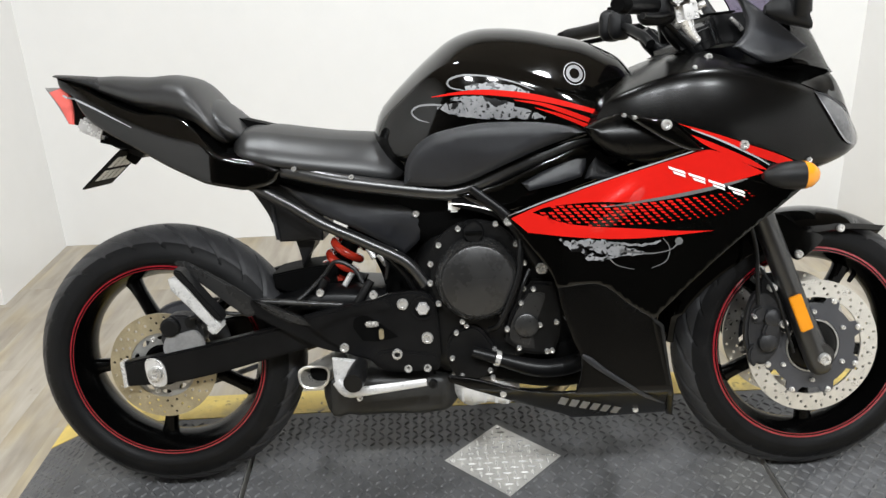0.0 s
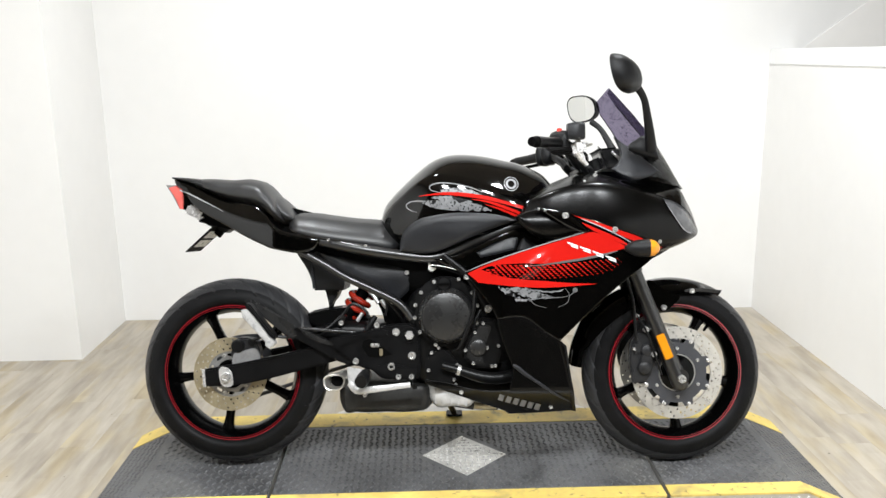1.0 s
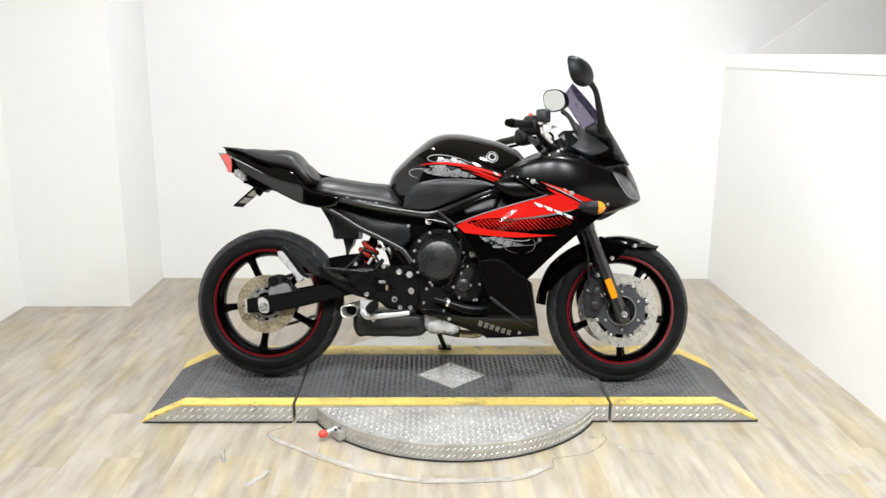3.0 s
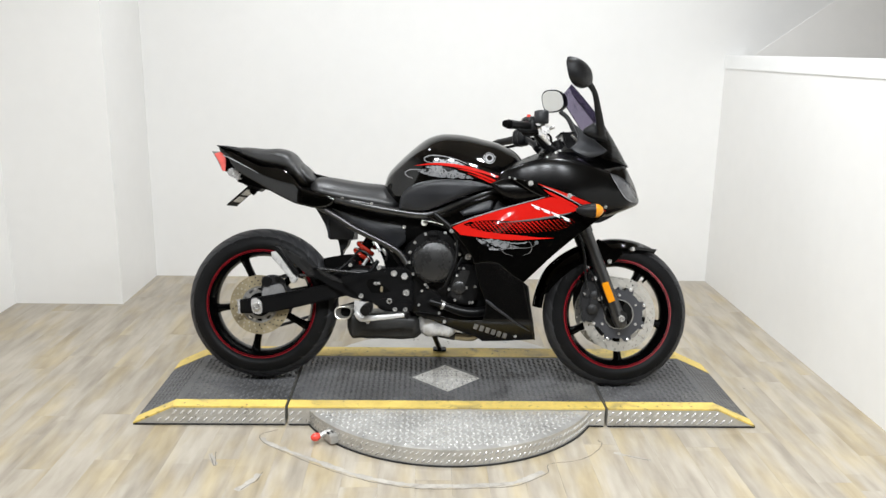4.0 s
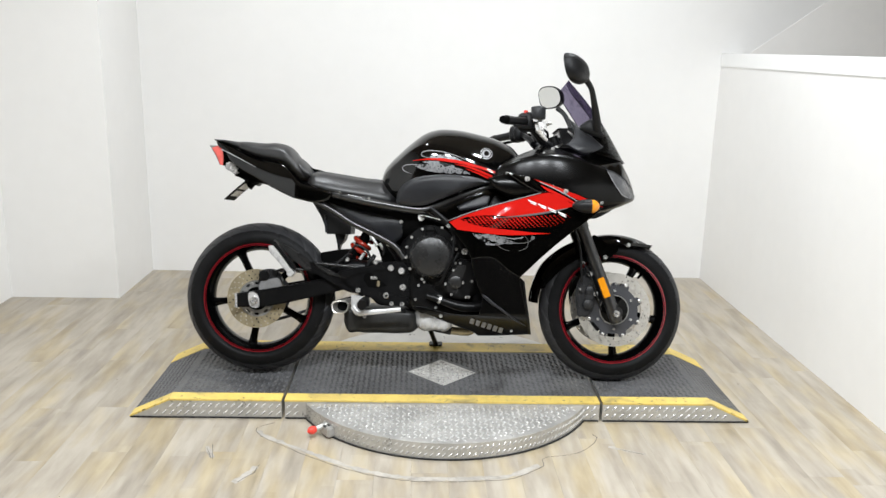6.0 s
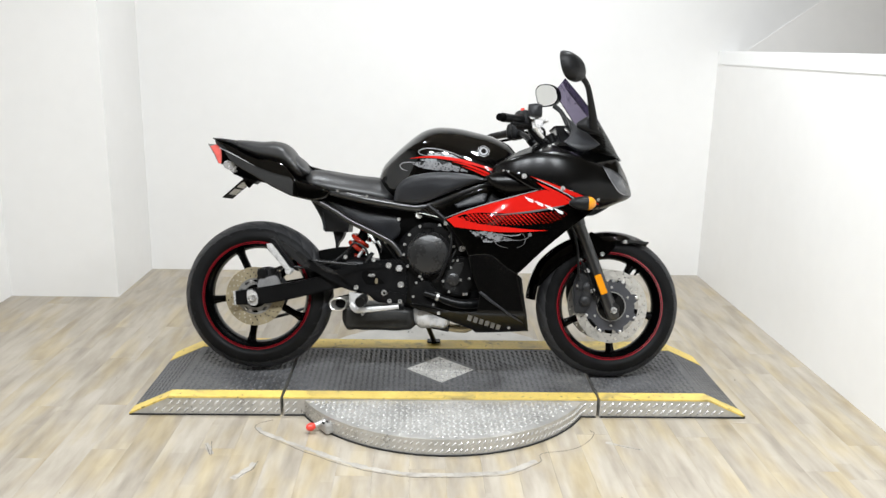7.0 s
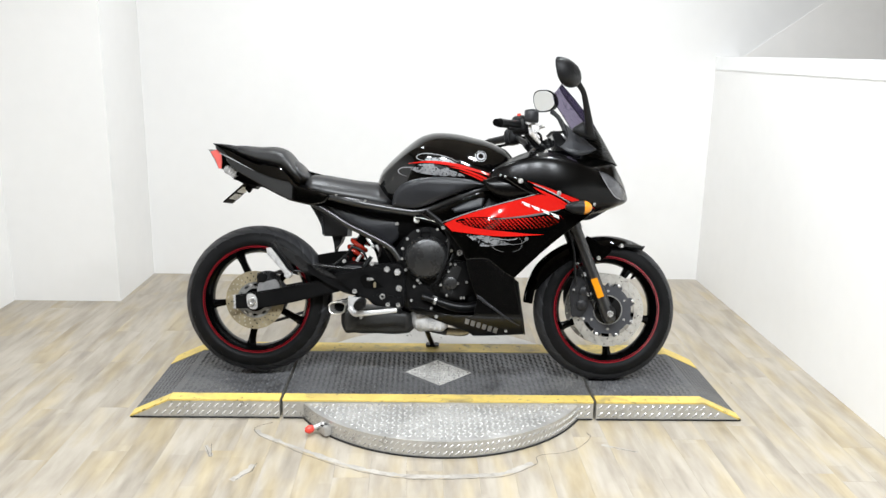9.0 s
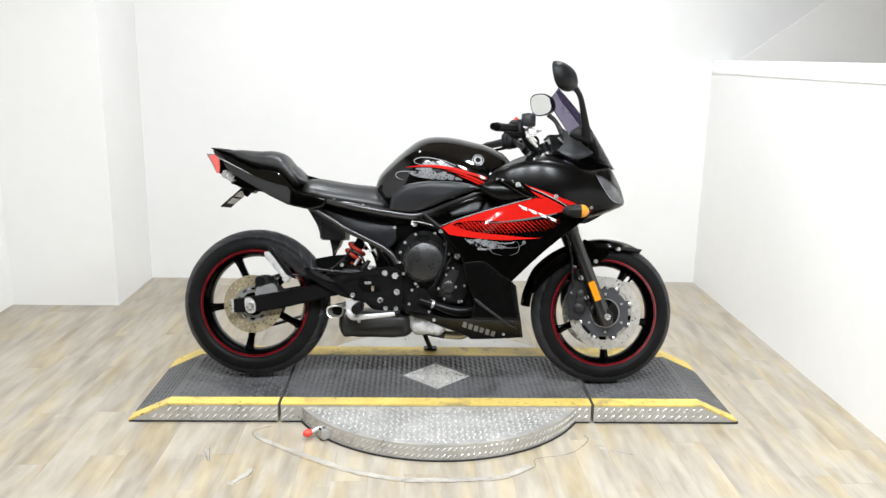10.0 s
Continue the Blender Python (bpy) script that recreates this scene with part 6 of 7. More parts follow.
# ---- handlebars ----
for s in (-1, 1):
    bar("handlebar", [(0.36, s * 0.06, 0.975), (0.345, s * 0.10, 1.0), (0.305, s * 0.21, 1.03), (0.213, s * 0.345, 1.02)], 0.011, FRAME, bike, "black handlebar", seg=14)
    grip = bar("grip", [(0.293, s * 0.228, 1.028), (0.25, s * 0.29, 1.0235), (0.215, s * 0.342, 1.02)], [0.0185, 0.0165, 0.0175], HOSE, bike, "black rubber grip", seg=18)
    bar("bar_end", [(0.214, s * 0.343, 1.02), (0.200, s * 0.364, 1.0185)], [0.016, 0.0135], DARK, grip, seg=16)
    sw = body("switch_box", [(-0.034, -0.020, 0.0, 0.020, 0.020, 2.6, 2.6), (-0.028, -0.030, 0.0, 0.030, 0.029, 3, 3), (-0.004, -0.033, 0.0, 0.032, 0.031, 3, 3), (0.0, -0.029, 0.0, 0.028, 0.027, 3, 3), (0.004, -0.033, 0.0, 0.032, 0.031, 3, 3), (0.026, -0.030, 0.0, 0.029, 0.028, 3, 3), (0.034, -0.020, 0.0, 0.020, 0.020, 2.6, 2.6)], PLASTIC, bike, "black switch housing", seg=24, step=0.006)
    sw.matrix_local = pose(0.31, s * 0.20, 1.03, 0, 0, s * -55)
    for k, (dx, dz) in enumerate(((-0.018, 0.033), (0.012, 0.029))):
        box("switch", -0.006, 0.006, -0.007, 0.007, -0.003, 0.011, REDKNOB if s < 0 and k == 0 else DARK, sw, "red engine stop switch" if s < 0 and k == 0 else "", bevel=0.002, m=pose(dx, 0, dz))
    bar("lever", [(0.345, s * 0.165, 1.018), (0.335, s * 0.21, 1.014), (0.29, s * 0.275, 1.004), (0.25, s * 0.335, 1.0)], [0.009, 0.0075, 0.0065, 0.006], FRAME if s < 0 else DARK, bike, "black hand lever", seg=10)
    box("lever_perch", -0.022, 0.022, -0.018, 0.018, -0.014, 0.014, ALU if s < 0 else DARK, bike, "bare metal master cylinder" if s < 0 else "", bevel=0.005, m=pose(0.352, s * 0.15, 1.008, 0, 20, s * 40))
    bar("clutch_cable" if s > 0 else "brake_line", [(0.362, s * 0.15, 1.015), (0.395, s * 0.13, 1.00), (0.40, s * 0.11, 0.95), (0.40, s * 0.09, 0.90)], 0.005, HOSE, bike, seg=8)
    bar("clip_on", [(0.352, s * 0.105, 1.006), (0.368, s * 0.108, 0.985), (0.395, s * 0.108, 0.962), (0.42, s * 0.108, 0.95)], [0.017, 0.021, 0.023, 0.022], FRAME, bike, "black handlebar riser", seg=16)
    bar("fork_top", [(0.43, s * 0.108, 0.95), (0.415, s * 0.108, 0.985)], 0.024, CASE, bike, seg=18)
body("fluid_reservoir", [(0.318, 1.036, 1.06, 1.083, 0.018, 4, 4), (0.335, 1.034, 1.06, 1.086, 0.026, 4, 4), (0.358, 1.034, 1.06, 1.086, 0.026, 4, 4), (0.37, 1.036, 1.06, 1.083, 0.02, 4, 4)], GREYPLASTIC, bike, "grey brake fluid reservoir", seg=28, shift=-0.25)
clamp = box("clamp", -0.021, 0.021, -0.016, 0.016, -0.027, 0.027, ALU, bike, "bare metal lever clamp", bevel=0.012, m=pose(0.356, -0.235, 1.012, 0, -12, 0))
bar("clamp_foot", [(0.352, -0.236, 1.0), (0.364, -0.232, 0.978), (0.382, -0.225, 0.960)], [0.014, 0.010, 0.006], ALU, clamp, seg=12)
bar("clamp_eye", [(0.333, -0.262, 1.037), (0.333, -0.24, 1.037)], 0.011, ALU, clamp, seg=16)
bar("adjuster", [(0.375, -0.20, 1.02), (0.40, -0.205, 1.03)], 0.007, BOLT, bike, seg=10)
bar("throttle_cable", [(0.32, -0.175, 1.01), (0.35, -0.17, 0.985), (0.385, -0.15, 0.955), (0.41, -0.12, 0.93)], 0.0055, HOSE, bike, seg=8)
box("top_clamp", -0.04, 0.04, -0.135, 0.135, -0.012, 0.012, CASE, bike, "black top fork clamp", bevel=0.011, m=pose(0.405, 0, 0.958, 0, -20, 0))
dash = slab("instrument_pod", [(0.446, 1.018), (0.522, 1.024), (0.540, 0.990), (0.528, 0.962), (0.468, 0.960)], -0.088, 0.088, PLASTIC, bike, "black flat-topped instrument pod", bevel=0.004)
box("dial_face", -0.001, 0.001, -0.074, 0.074, -0.022, 0.022, LENS, dash, "dark instrument glass", m=pose(0.4555, 0, 0.990, 0, -20.5, 0))
box("visor", -0.030, 0.030, -0.084, 0.084, -0.002, 0.002, DARK, dash, "thin black instrument visor", bevel=0.0015, m=pose(0.47, 0, 1.0235, 0, -4, 0))
for x, y, z, w in ((0.492, -0.112, 0.998, 0.012), (0.515, -0.118, 1.004, 0.008)):
    bar("bracket", [(x - w, y, z + 0.012), (x, y - 0.004, z), (x + w, y, z - 0.012)], 0.0045, BOLT, bike, "bare metal screen bracket", seg=10)

# ---- engine and running gear ----
engine = body("engine_block", [(-0.19, 0.36, 0.45, 0.52, 0.12, 4, 4), (-0.16, 0.30, 0.45, 0.58, 0.145, 4, 4), (-0.06, 0.27, 0.45, 0.62, 0.155, 4, 4), (0.06, 0.27, 0.46, 0.64, 0.16, 4, 4), (0.12, 0.28, 0.46, 0.64, 0.16, 4, 4), (0.19, 0.32, 0.47, 0.62, 0.15, 4, 4)], CASE, bike, "dark cast engine block", seg=36)
body("airbox", [(-0.24, 0.58, 0.66, 0.72, 0.10, 4, 4), (-0.15, 0.55, 0.66, 0.75, 0.13, 4, 4), (0.0, 0.58, 0.68, 0.76, 0.15, 4, 4), (0.2, 0.60, 0.70, 0.80, 0.15, 4, 4), (0.33, 0.62, 0.72, 0.82, 0.13, 4, 4)], DARK, bike, "black airbox under the tank", seg=28)
body("radiator", [(0.22, 0.36, 0.5, 0.66, 0.16, 5, 5), (0.27, 0.40, 0.52, 0.68, 0.17, 5, 5), (0.31, 0.45, 0.55, 0.69, 0.16, 5, 5)], DARK, bike, "black radiator behind the fairing", seg=28)
body("oil_sump", [(-0.120, 0.235, 0.26, 0.29, 0.09, 4, 4), (-0.100, 0.206, 0.25, 0.29, 0.118, 4, 4), (-0.03, 0.198, 0.24, 0.28, 0.124, 4, 4), (0.022, 0.198, 0.235, 0.265, 0.118, 4, 4), (0.036, 0.210, 0.235, 0.255, 0.10, 4, 4)], PALEALU, bike, "bare aluminium oil sump", seg=24)
for k in range(5):
    box("sump_rib", -0.092 + 0.024 * k, -0.086 + 0.024 * k, -0.1275, 0.0, 0.214 - 0.002 * k, 0.262 - 0.004 * k, PALEALU, bike, bevel=0.002)

body("lower_crankcase", [(-0.10, 0.268, 0.30, 0.34, 0.10, 4, 4), (-0.03, 0.262, 0.30, 0.36, 0.14, 4, 4), (0.03, 0.245, 0.30, 0.37, 0.15, 4, 4), (0.12, 0.235, 0.31, 0.38, 0.16, 4, 4), (0.22, 0.24, 0.33, 0.40, 0.14, 4, 4)], DARK, engine, "black underside of the engine", seg=24)

# clutch cover: flange, dished cone, flat face
cx, cz, y = -0.052, 0.502, -0.165
flange = slab("clutch_cover", spline([(-0.148, 0.53), (-0.140, 0.575), (-0.10, 0.612), (-0.05, 0.624), (0.0, 0.608), (0.034, 0.565), (0.04, 0.50), (0.028, 0.445), (-0.012, 0.41), (-0.07, 0.405), (-0.115, 0.425), (-0.144, 0.475)], True, 0.012), y + 0.01, y - 0.012, CASE, engine, "dark grey clutch cover", bevel=0.004)
turned("cover_cone", [(0.088, y - 0.011), (0.086, y - 0.026), (0.081, y - 0.036), (0.0765, y - 0.0405), (0.0755, y - 0.0385), (0.0735, y - 0.0385), (0.0725, y - 0.042), (0.070, y - 0.0435), (0.0005, y - 0.044)], cx, cz, COVERGREY, flange, "smooth grey cover", seg=80, closed=False)
box("raised_bar", -0.082, -0.020, y - 0.0448, y - 0.0438, 0.495, 0.506, COVERGREY, flange, "faint raised bar of lettering")
cap = turned("oil_cap", [(0.022, y - 0.012), (0.022, y - 0.034), (0.019, y - 0.038), (0.0005, y - 0.038)], -0.058, 0.602, CASE, flange, "black oil filler cap", seg=32, closed=False)
box("cap_slot", -0.076, -0.040, y - 0.044, y - 0.037, 0.599, 0.605, DARK, flange, bevel=0.001)
for k, ang in enumerate((68, 112, 142, 166, 188, 214, 250, 300, 36, 12, -18)):
    r = 0.099 if k else 0.106
    bolt(cx + r * 1.0 * math.cos(radians(ang)), cz + 0.008 + r * 1.06 * math.sin(radians(ang)), y - 0.014, 0.0062, flange)

# ignition cover
y2 = -0.168
ign = slab("ignition_cover", spline([(0.057, 0.494, "c"), (0.101, 0.491, "c"), (0.117, 0.436), (0.116, 0.38), (0.103, 0.335, "c"), (0.06, 0.337), (0.031, 0.346), (0.002, 0.368, "c"), (0.006, 0.40), (0.018, 0.434), (0.036, 0.465)], True, 0.012), y2 + 0.02, y2 - 0.022, CASE, engine, "dark grey ignition cover", bevel=0.007)
slab("raised_face", spline([(0.052, 0.470, "c"), (0.085, 0.468), (0.075, 0.43), (0.06, 0.395), (0.062, 0.352, "c"), (0.03, 0.358), (0.012, 0.378), (0.02, 0.42)], True, 0.012), y2 - 0.02, y2 - 0.027, COVERGREY, ign, bevel=0.005)
turned("round_boss", [(0.025, y2 - 0.020), (0.025, y2 - 0.032), (0.022, y2 - 0.034), (0.0005, y2 - 0.034)], 0.046, 0.403, COVERGREY, ign, seg=32, closed=False)
for x, z in ((0.062, 0.478), (0.036, 0.45), (0.006, 0.395), (0.074, 0.402), (0.108, 0.407), (0.03, 0.354), (0.088, 0.345), (0.098, 0.346), (0.13, 0.415)):
    bolt(x, z, y2 - 0.024, 0.0055, ign)

# water pump and hoses
pump = slab("water_pump", spline([(-0.112, 0.378), (-0.062, 0.398), (-0.028, 0.366), (-0.012, 0.330), (-0.019, 0.295), (-0.088, 0.276), (-0.12, 0.325)], True, 0.012), -0.14, -0.168, CASE, engine, "dark cast water pump", bevel=0.006)
for x, z in ((-0.11, 0.33), (-0.09, 0.29), (-0.03, 0.30), (-0.10, 0.385), (-0.078, 0.40), (-0.02, 0.345), (-0.025, 0.283)):
    bolt(x, z, -0.172, 0.0055, pump)
bar("coolant_hose", [(-0.066, -0.185, 0.347), (-0.02, -0.19, 0.334), (0.05, -0.19, 0.312), (0.10, -0.185, 0.306), (0.15, -0.175, 0.312), (0.19, -0.15, 0.33)], [0.011, 0.013, 0.018, 0.019, 0.019, 0.018], HOSE, engine, "black coolant hose", seg=18)
bar("hose_clip", [(-0.020, -0.19, 0.334), (-0.010, -0.19, 0.331)], 0.0165, BOLT, engine, "bright hose clip", seg=20)
bar("breather_hose", [(0.036, -0.185, 0.62), (0.036, -0.205, 0.57), (0.03, -0.212, 0.51), (0.006, -0.21, 0.445), (-0.012, -0.20, 0.405), (-0.03, -0.18, 0.392)], 0.0062, HOSE, engine, "thin black hose", seg=10)
bar("wire", [(0.055, -0.19, 0.52), (0.04, -0.20, 0.49), (0.03, -0.20, 0.46)], 0.004, HOSE, engine, seg=8)
box("bright_clip", -0.107, -0.083, -0.17, -0.15, 0.640, 0.668, PLATEWHITE, engine, "white plastic clip", bevel=0.005)
box("connector", -0.232, -0.212, -0.150, -0.13, 0.535, 0.560, PLATEWHITE, bike, "white wiring connector", bevel=0.003, m=Matrix.Translation((-0.222, 0, 0.548)) @ pose(0, 0, 0, 0, 35, 0) @ Matrix.Translation((0.222, 0, -0.548)))
bar("wiring", [(-0.30, -0.135, 0.585), (-0.25, -0.145, 0.56), (-0.205, -0.14, 0.51), (-0.18, -0.13, 0.46)], 0.006, HOSE, bike, seg=8)
bar("wiring", [(-0.255, -0.13, 0.565), (-0.24, -0.14, 0.535), (-0.245, -0.14, 0.50)], 0.004, HOSE, bike, seg=8)

# pivot plate and foot controls
plate = slab("footrest_bracket", spline([(-0.420, 0.432, "c"), (-0.331, 0.452), (-0.266, 0.464), (-0.233, 0.474), (-0.172, 0.476), (-0.147, 0.458), (-0.138, 0.420), (-0.135, 0.322), (-0.143, 0.303, "c"), (-0.220, 0.302), (-0.259, 0.308), (-0.285, 0.330), (-0.319, 0.341), (-0.352, 0.361), (-0.39, 0.389)], True, 0.012), -0.152, -0.170, FRAME, bike, "satin black footrest bracket", bevel=0.005)
slab("raised_rib", spline([(-0.415, 0.431, "c"), (-0.33, 0.450), (-0.25, 0.466), (-0.235, 0.440), (-0.30, 0.433), (-0.36, 0.415), (-0.395, 0.398)], True, 0.012), -0.168, -0.176, FRAME, plate, bevel=0.005)
slab("raised_rib", spline([(-0.255, 0.352), (-0.18, 0.345), (-0.145, 0.34), (-0.15, 0.31), (-0.215, 0.308), (-0.27, 0.325)], True, 0.012), -0.168, -0.175, FRAME, plate, bevel=0.005)
for x, z, r in ((-0.210, 0.451, 0.0125), (-0.161, 0.376, 0.013), (-0.226, 0.343, 0.012), (-0.204, 0.311, 0.009), (-0.163, 0.311, 0.009), (-0.337, 0.361, 0.010), (-0.270, 0.473, 0.009), (-0.381, 0.481, 0.008)):
    bolt(x, z, -0.172, r, plate, depth=0.007)
turned("pivot_ring", [(0.026, -0.166), (0.026, -0.174), (0.021, -0.174), (0.021, -0.166)], -0.168, 0.441, FRAME, plate, seg=32)
turned("pivot_bolt", [(0.0145, -0.166), (0.0145, -0.180), (0.012, -0.183), (0.0005, -0.183)], -0.168, 0.441, ALU, plate, "bare aluminium pivot bolt", seg=6, closed=False)
# thin dark sheet on the plate, stands for the shade in its window
slab("opening", spline([(-0.312, 0.424, "c"), (-0.285, 0.428), (-0.222, 0.381, "c"), (-0.265, 0.373), (-0.297, 0.375, "c"), (-0.316, 0.405)], True, 0.012), -0.1705, -0.1715, DARK, plate, bevel=0)
box("switch_spring", -0.290, -0.262, -0.180, -0.170, 0.405, 0.417, BOLT, plate, bevel=0.003)
box("brake_light_switch", -0.262, -0.252, -0.180, -0.170, 0.378, 0.400, GOLDSTEEL, plate, bevel=0.002)
bar("rear_master_cylinder", [(-0.33, -0.15, 0.40), (-0.30, -0.155, 0.46), (-0.275, -0.15, 0.50)], [0.012, 0.010, 0.008], CASE, bike, "dark rear brake cylinder", seg=12)
pedal = bar("brake_pedal", [(-0.352, -0.205, 0.300), (-0.332, -0.21, 0.278), (-0.30, -0.212, 0.278), (-0.24, -0.212, 0.284), (-0.165, -0.212, 0.293)], [0.011, 0.0125, 0.011, 0.0095, 0.008], PALEALU, bike, "bare aluminium brake pedal", seg=12, flat=0.6)
bolt(-0.152, 0.289, -0.215, 0.0095, pedal, HOSE)
slab("heel_guard", spline([(-0.362, 0.345, "c"), (-0.315, 0.338, "c"), (-0.312, 0.30), (-0.305, 0.275), (-0.335, 0.268), (-0.358, 0.292)], True, 0.01), -0.190, -0.178, PALEALU, bike, "bare aluminium heel guard", bevel=0.003)
bar("footrest", [(-0.305, -0.17, 0.322), (-0.308, -0.23, 0.316), (-0.312, -0.262, 0.312)], [0.017, 0.0215, 0.020], HOSE, bike, "black rubber footrest", seg=12)
bolt(-0.306, 0.262, -0.205, 0.0065, pedal, depth=0.012)
prest = slab("passenger_footrest", spline([(-0.686, 0.528, "c"), (-0.662, 0.532, "c"), (-0.625, 0.485), (-0.592, 0.440, "c"), (-0.596, 0.424, "c"), (-0.612, 0.428), (-0.65, 0.470), (-0.682, 0.505, "c")], True, 0.01), -0.168, -0.205, PALEALU, bike, "bare metal passenger footrest", bevel=0.004)
slab("rubber_pad", spline([(-0.672, 0.540), (-0.658, 0.546), (-0.615, 0.490), (-0.582, 0.448), (-0.592, 0.440), (-0.640, 0.502)], True, 0.01), -0.165, -0.21, HOSE, prest, "ribbed black rubber pad", bevel=0.004)
hanger = slab("footrest_hanger", spline([(-0.537, 0.463, "c"), (-0.517, 0.467), (-0.42, 0.425), (-0.393, 0.407), (-0.309, 0.364, "c"), (-0.298, 0.341, "c"), (-0.331, 0.343), (-0.393, 0.358), (-0.475, 0.402), (-0.522, 0.430, "c")], True, 0.012), -0.145, -0.158, FRAME, bike, "satin black passenger footrest hanger", bevel=0.004)
# lit upper edge of the hanger, put in as a lighter grey rib
slab("lit_rib", spline([(-0.528, 0.466, "c"), (-0.512, 0.467), (-0.42, 0.426), (-0.385, 0.404, "c"), (-0.425, 0.408), (-0.475, 0.428)], True, 0.012), -0.156, -0.164, COVERGREY, hanger, "bevelled rib in lighter grey, as if lit", bevel=0.004)
slab("strap", spline([(-0.688, 0.551, "c"), (-0.666, 0.556), (-0.596, 0.517), (-0.529, 0.470), (-0.520, 0.440, "c"), (-0.540, 0.430), (-0.573, 0.454), (-0.628, 0.501)], True, 0.012), -0.146, -0.156, COVERGREY, hanger, "grey upper strap", bevel=0.004)
bar("strut", [(-0.515, -0.15, 0.462), (-0.47, -0.15, 0.460), (-0.40, -0.15, 0.454), (-0.338, -0.15, 0.449)], 0.0065, COVERGREY, hanger, seg=10)
box("pivot_lug", -0.012, 0.012, -0.02, 0.02, -0.014, 0.014, PALEALU, prest, bevel=0.004, m=pose(-0.598, -0.188, 0.424, 0, 45, 0))

# swingarm and chain side
for s in (-1, 1):
    arm = slab("swingarm", spline([(-0.826, 0.333, "c"), (-0.72, 0.352), (-0.60, 0.375), (-0.48, 0.400), (-0.36, 0.415), (-0.22, 0.43), (-0.20, 0.39), (-0.36, 0.366), (-0.50, 0.332), (-0.62, 0.302), (-0.72, 0.284), (-0.822, 0.279, "c")], True, 0.02), s * 0.105, s * 0.137, FRAME, bike, "satin black box-section swingarm", bevel=0.005)
    slab("end_cap", polyline([(-0.832, 0.334), (-0.823, 0.335), (-0.819, 0.278), (-0.828, 0.277)], 0.02), s * 0.108, s * 0.136, ALU, arm, "bare aluminium end cap", bevel=0.001)
    slab("axle_block", spline([(-0.775, 0.335), (-0.755, 0.342), (-0.735, 0.325), (-0.732, 0.285), (-0.75, 0.278), (-0.77, 0.29)], True, 0.01), s * 0.137, s * 0.142, ALU, arm, bevel=0.001)
bolt(RX, RZ - 0.002, -0.146, 0.0165, arm, depth=0.011, name="axle_nut")
bar("axle", [(RX, -0.14, RZ), (RX, 0.14, RZ)], 0.012, FRAME, bike, seg=14)
body("swingarm_brace", [(-0.50, 0.40, 0.43, 0.45, 0.10, 4, 4), (-0.40, 0.40, 0.44, 0.475, 0.11, 4, 4), (-0.25, 0.38, 0.43, 0.47, 0.11, 4, 4)], FRAME, bike, "black swingarm cross brace", seg=24)
slab("chain_guard", spline([(-0.66, 0.43), (-0.60, 0.455), (-0.53, 0.485), (-0.44, 0.495), (-0.40, 0.48), (-0.50, 0.44), (-0.60, 0.405)], True, 0.014), 0.09, 0.13, DARK, bike, "black chain guard", bevel=0.006)
chain = [(-0.753 + 0.1 * math.cos(a), 0.311 + 0.1 * math.sin(a)) for a in [math.radians(90 + 20 * k) for k in range(10)]]
bar("chain", [(-0.20, 0.09, 0.43), (-0.45, 0.09, 0.425), (-0.70, 0.09, 0.413)] + [(x, 0.09, z) for x, z in chain] + [(-0.70, 0.09, 0.209), (-0.45, 0.09, 0.29), (-0.20, 0.09, 0.36)], 0.0065, GUNMETAL, bike, "dark steel drive chain", seg=6)
rc = slab("brake_caliper", spline([(-0.735, 0.405), (-0.72, 0.43), (-0.68, 0.43), (-0.655, 0.41), (-0.65, 0.37), (-0.70, 0.352), (-0.74, 0.37)], True, 0.01), -0.08, -0.125, CALIPER, bike, "dark grey rear brake caliper", bevel=0.005)
turned("piston_cover", [(0.021, -0.12), (0.021, -0.136), (0.017, -0.140), (0.0005, -0.140)], -0.716, 0.408, CASE, rc, seg=28, closed=False)
turned("slider_boot", [(0.012, -0.12), (0.012, -0.132), (0.0005, -0.133)], -0.672, 0.418, HOSE, rc, seg=18, closed=False)
slab("caliper_bracket", spline([(-0.728, 0.385), (-0.70, 0.392), (-0.66, 0.398), (-0.645, 0.36), (-0.70, 0.345), (-0.735, 0.35)], True, 0.01), -0.125, -0.131, GREYCAST, rc, "grey metal bracket", bevel=0.002)
bar("brake_hose", [(-0.67, -0.13, 0.425), (-0.62, -0.14, 0.44), (-0.55, -0.14, 0.435), (-0.45, -0.13, 0.45), (-0.385, -0.11, 0.50), (-0.355, -0.11, 0.535), (-0.315, -0.115, 0.52), (-0.295, -0.13, 0.49)], 0.0048, HOSE, bike, "black rear brake hose", seg=8)
bar("hose_end", [(-0.395, -0.11, 0.465), (-0.375, -0.115, 0.50)], 0.010, HOSE, bike, seg=10)

# dark inner panel between the shock and the engine
slab("inner_frame_panel", spline([(-0.315, 0.615, "c"), (-0.20, 0.585), (-0.13, 0.54), (-0.13, 0.44, "c"), (-0.25, 0.445, "c"), (-0.262, 0.50), (-0.29, 0.56)], True, 0.015), -0.06, 0.06, DARK, bike, "black inner frame panel", bevel=0.006)

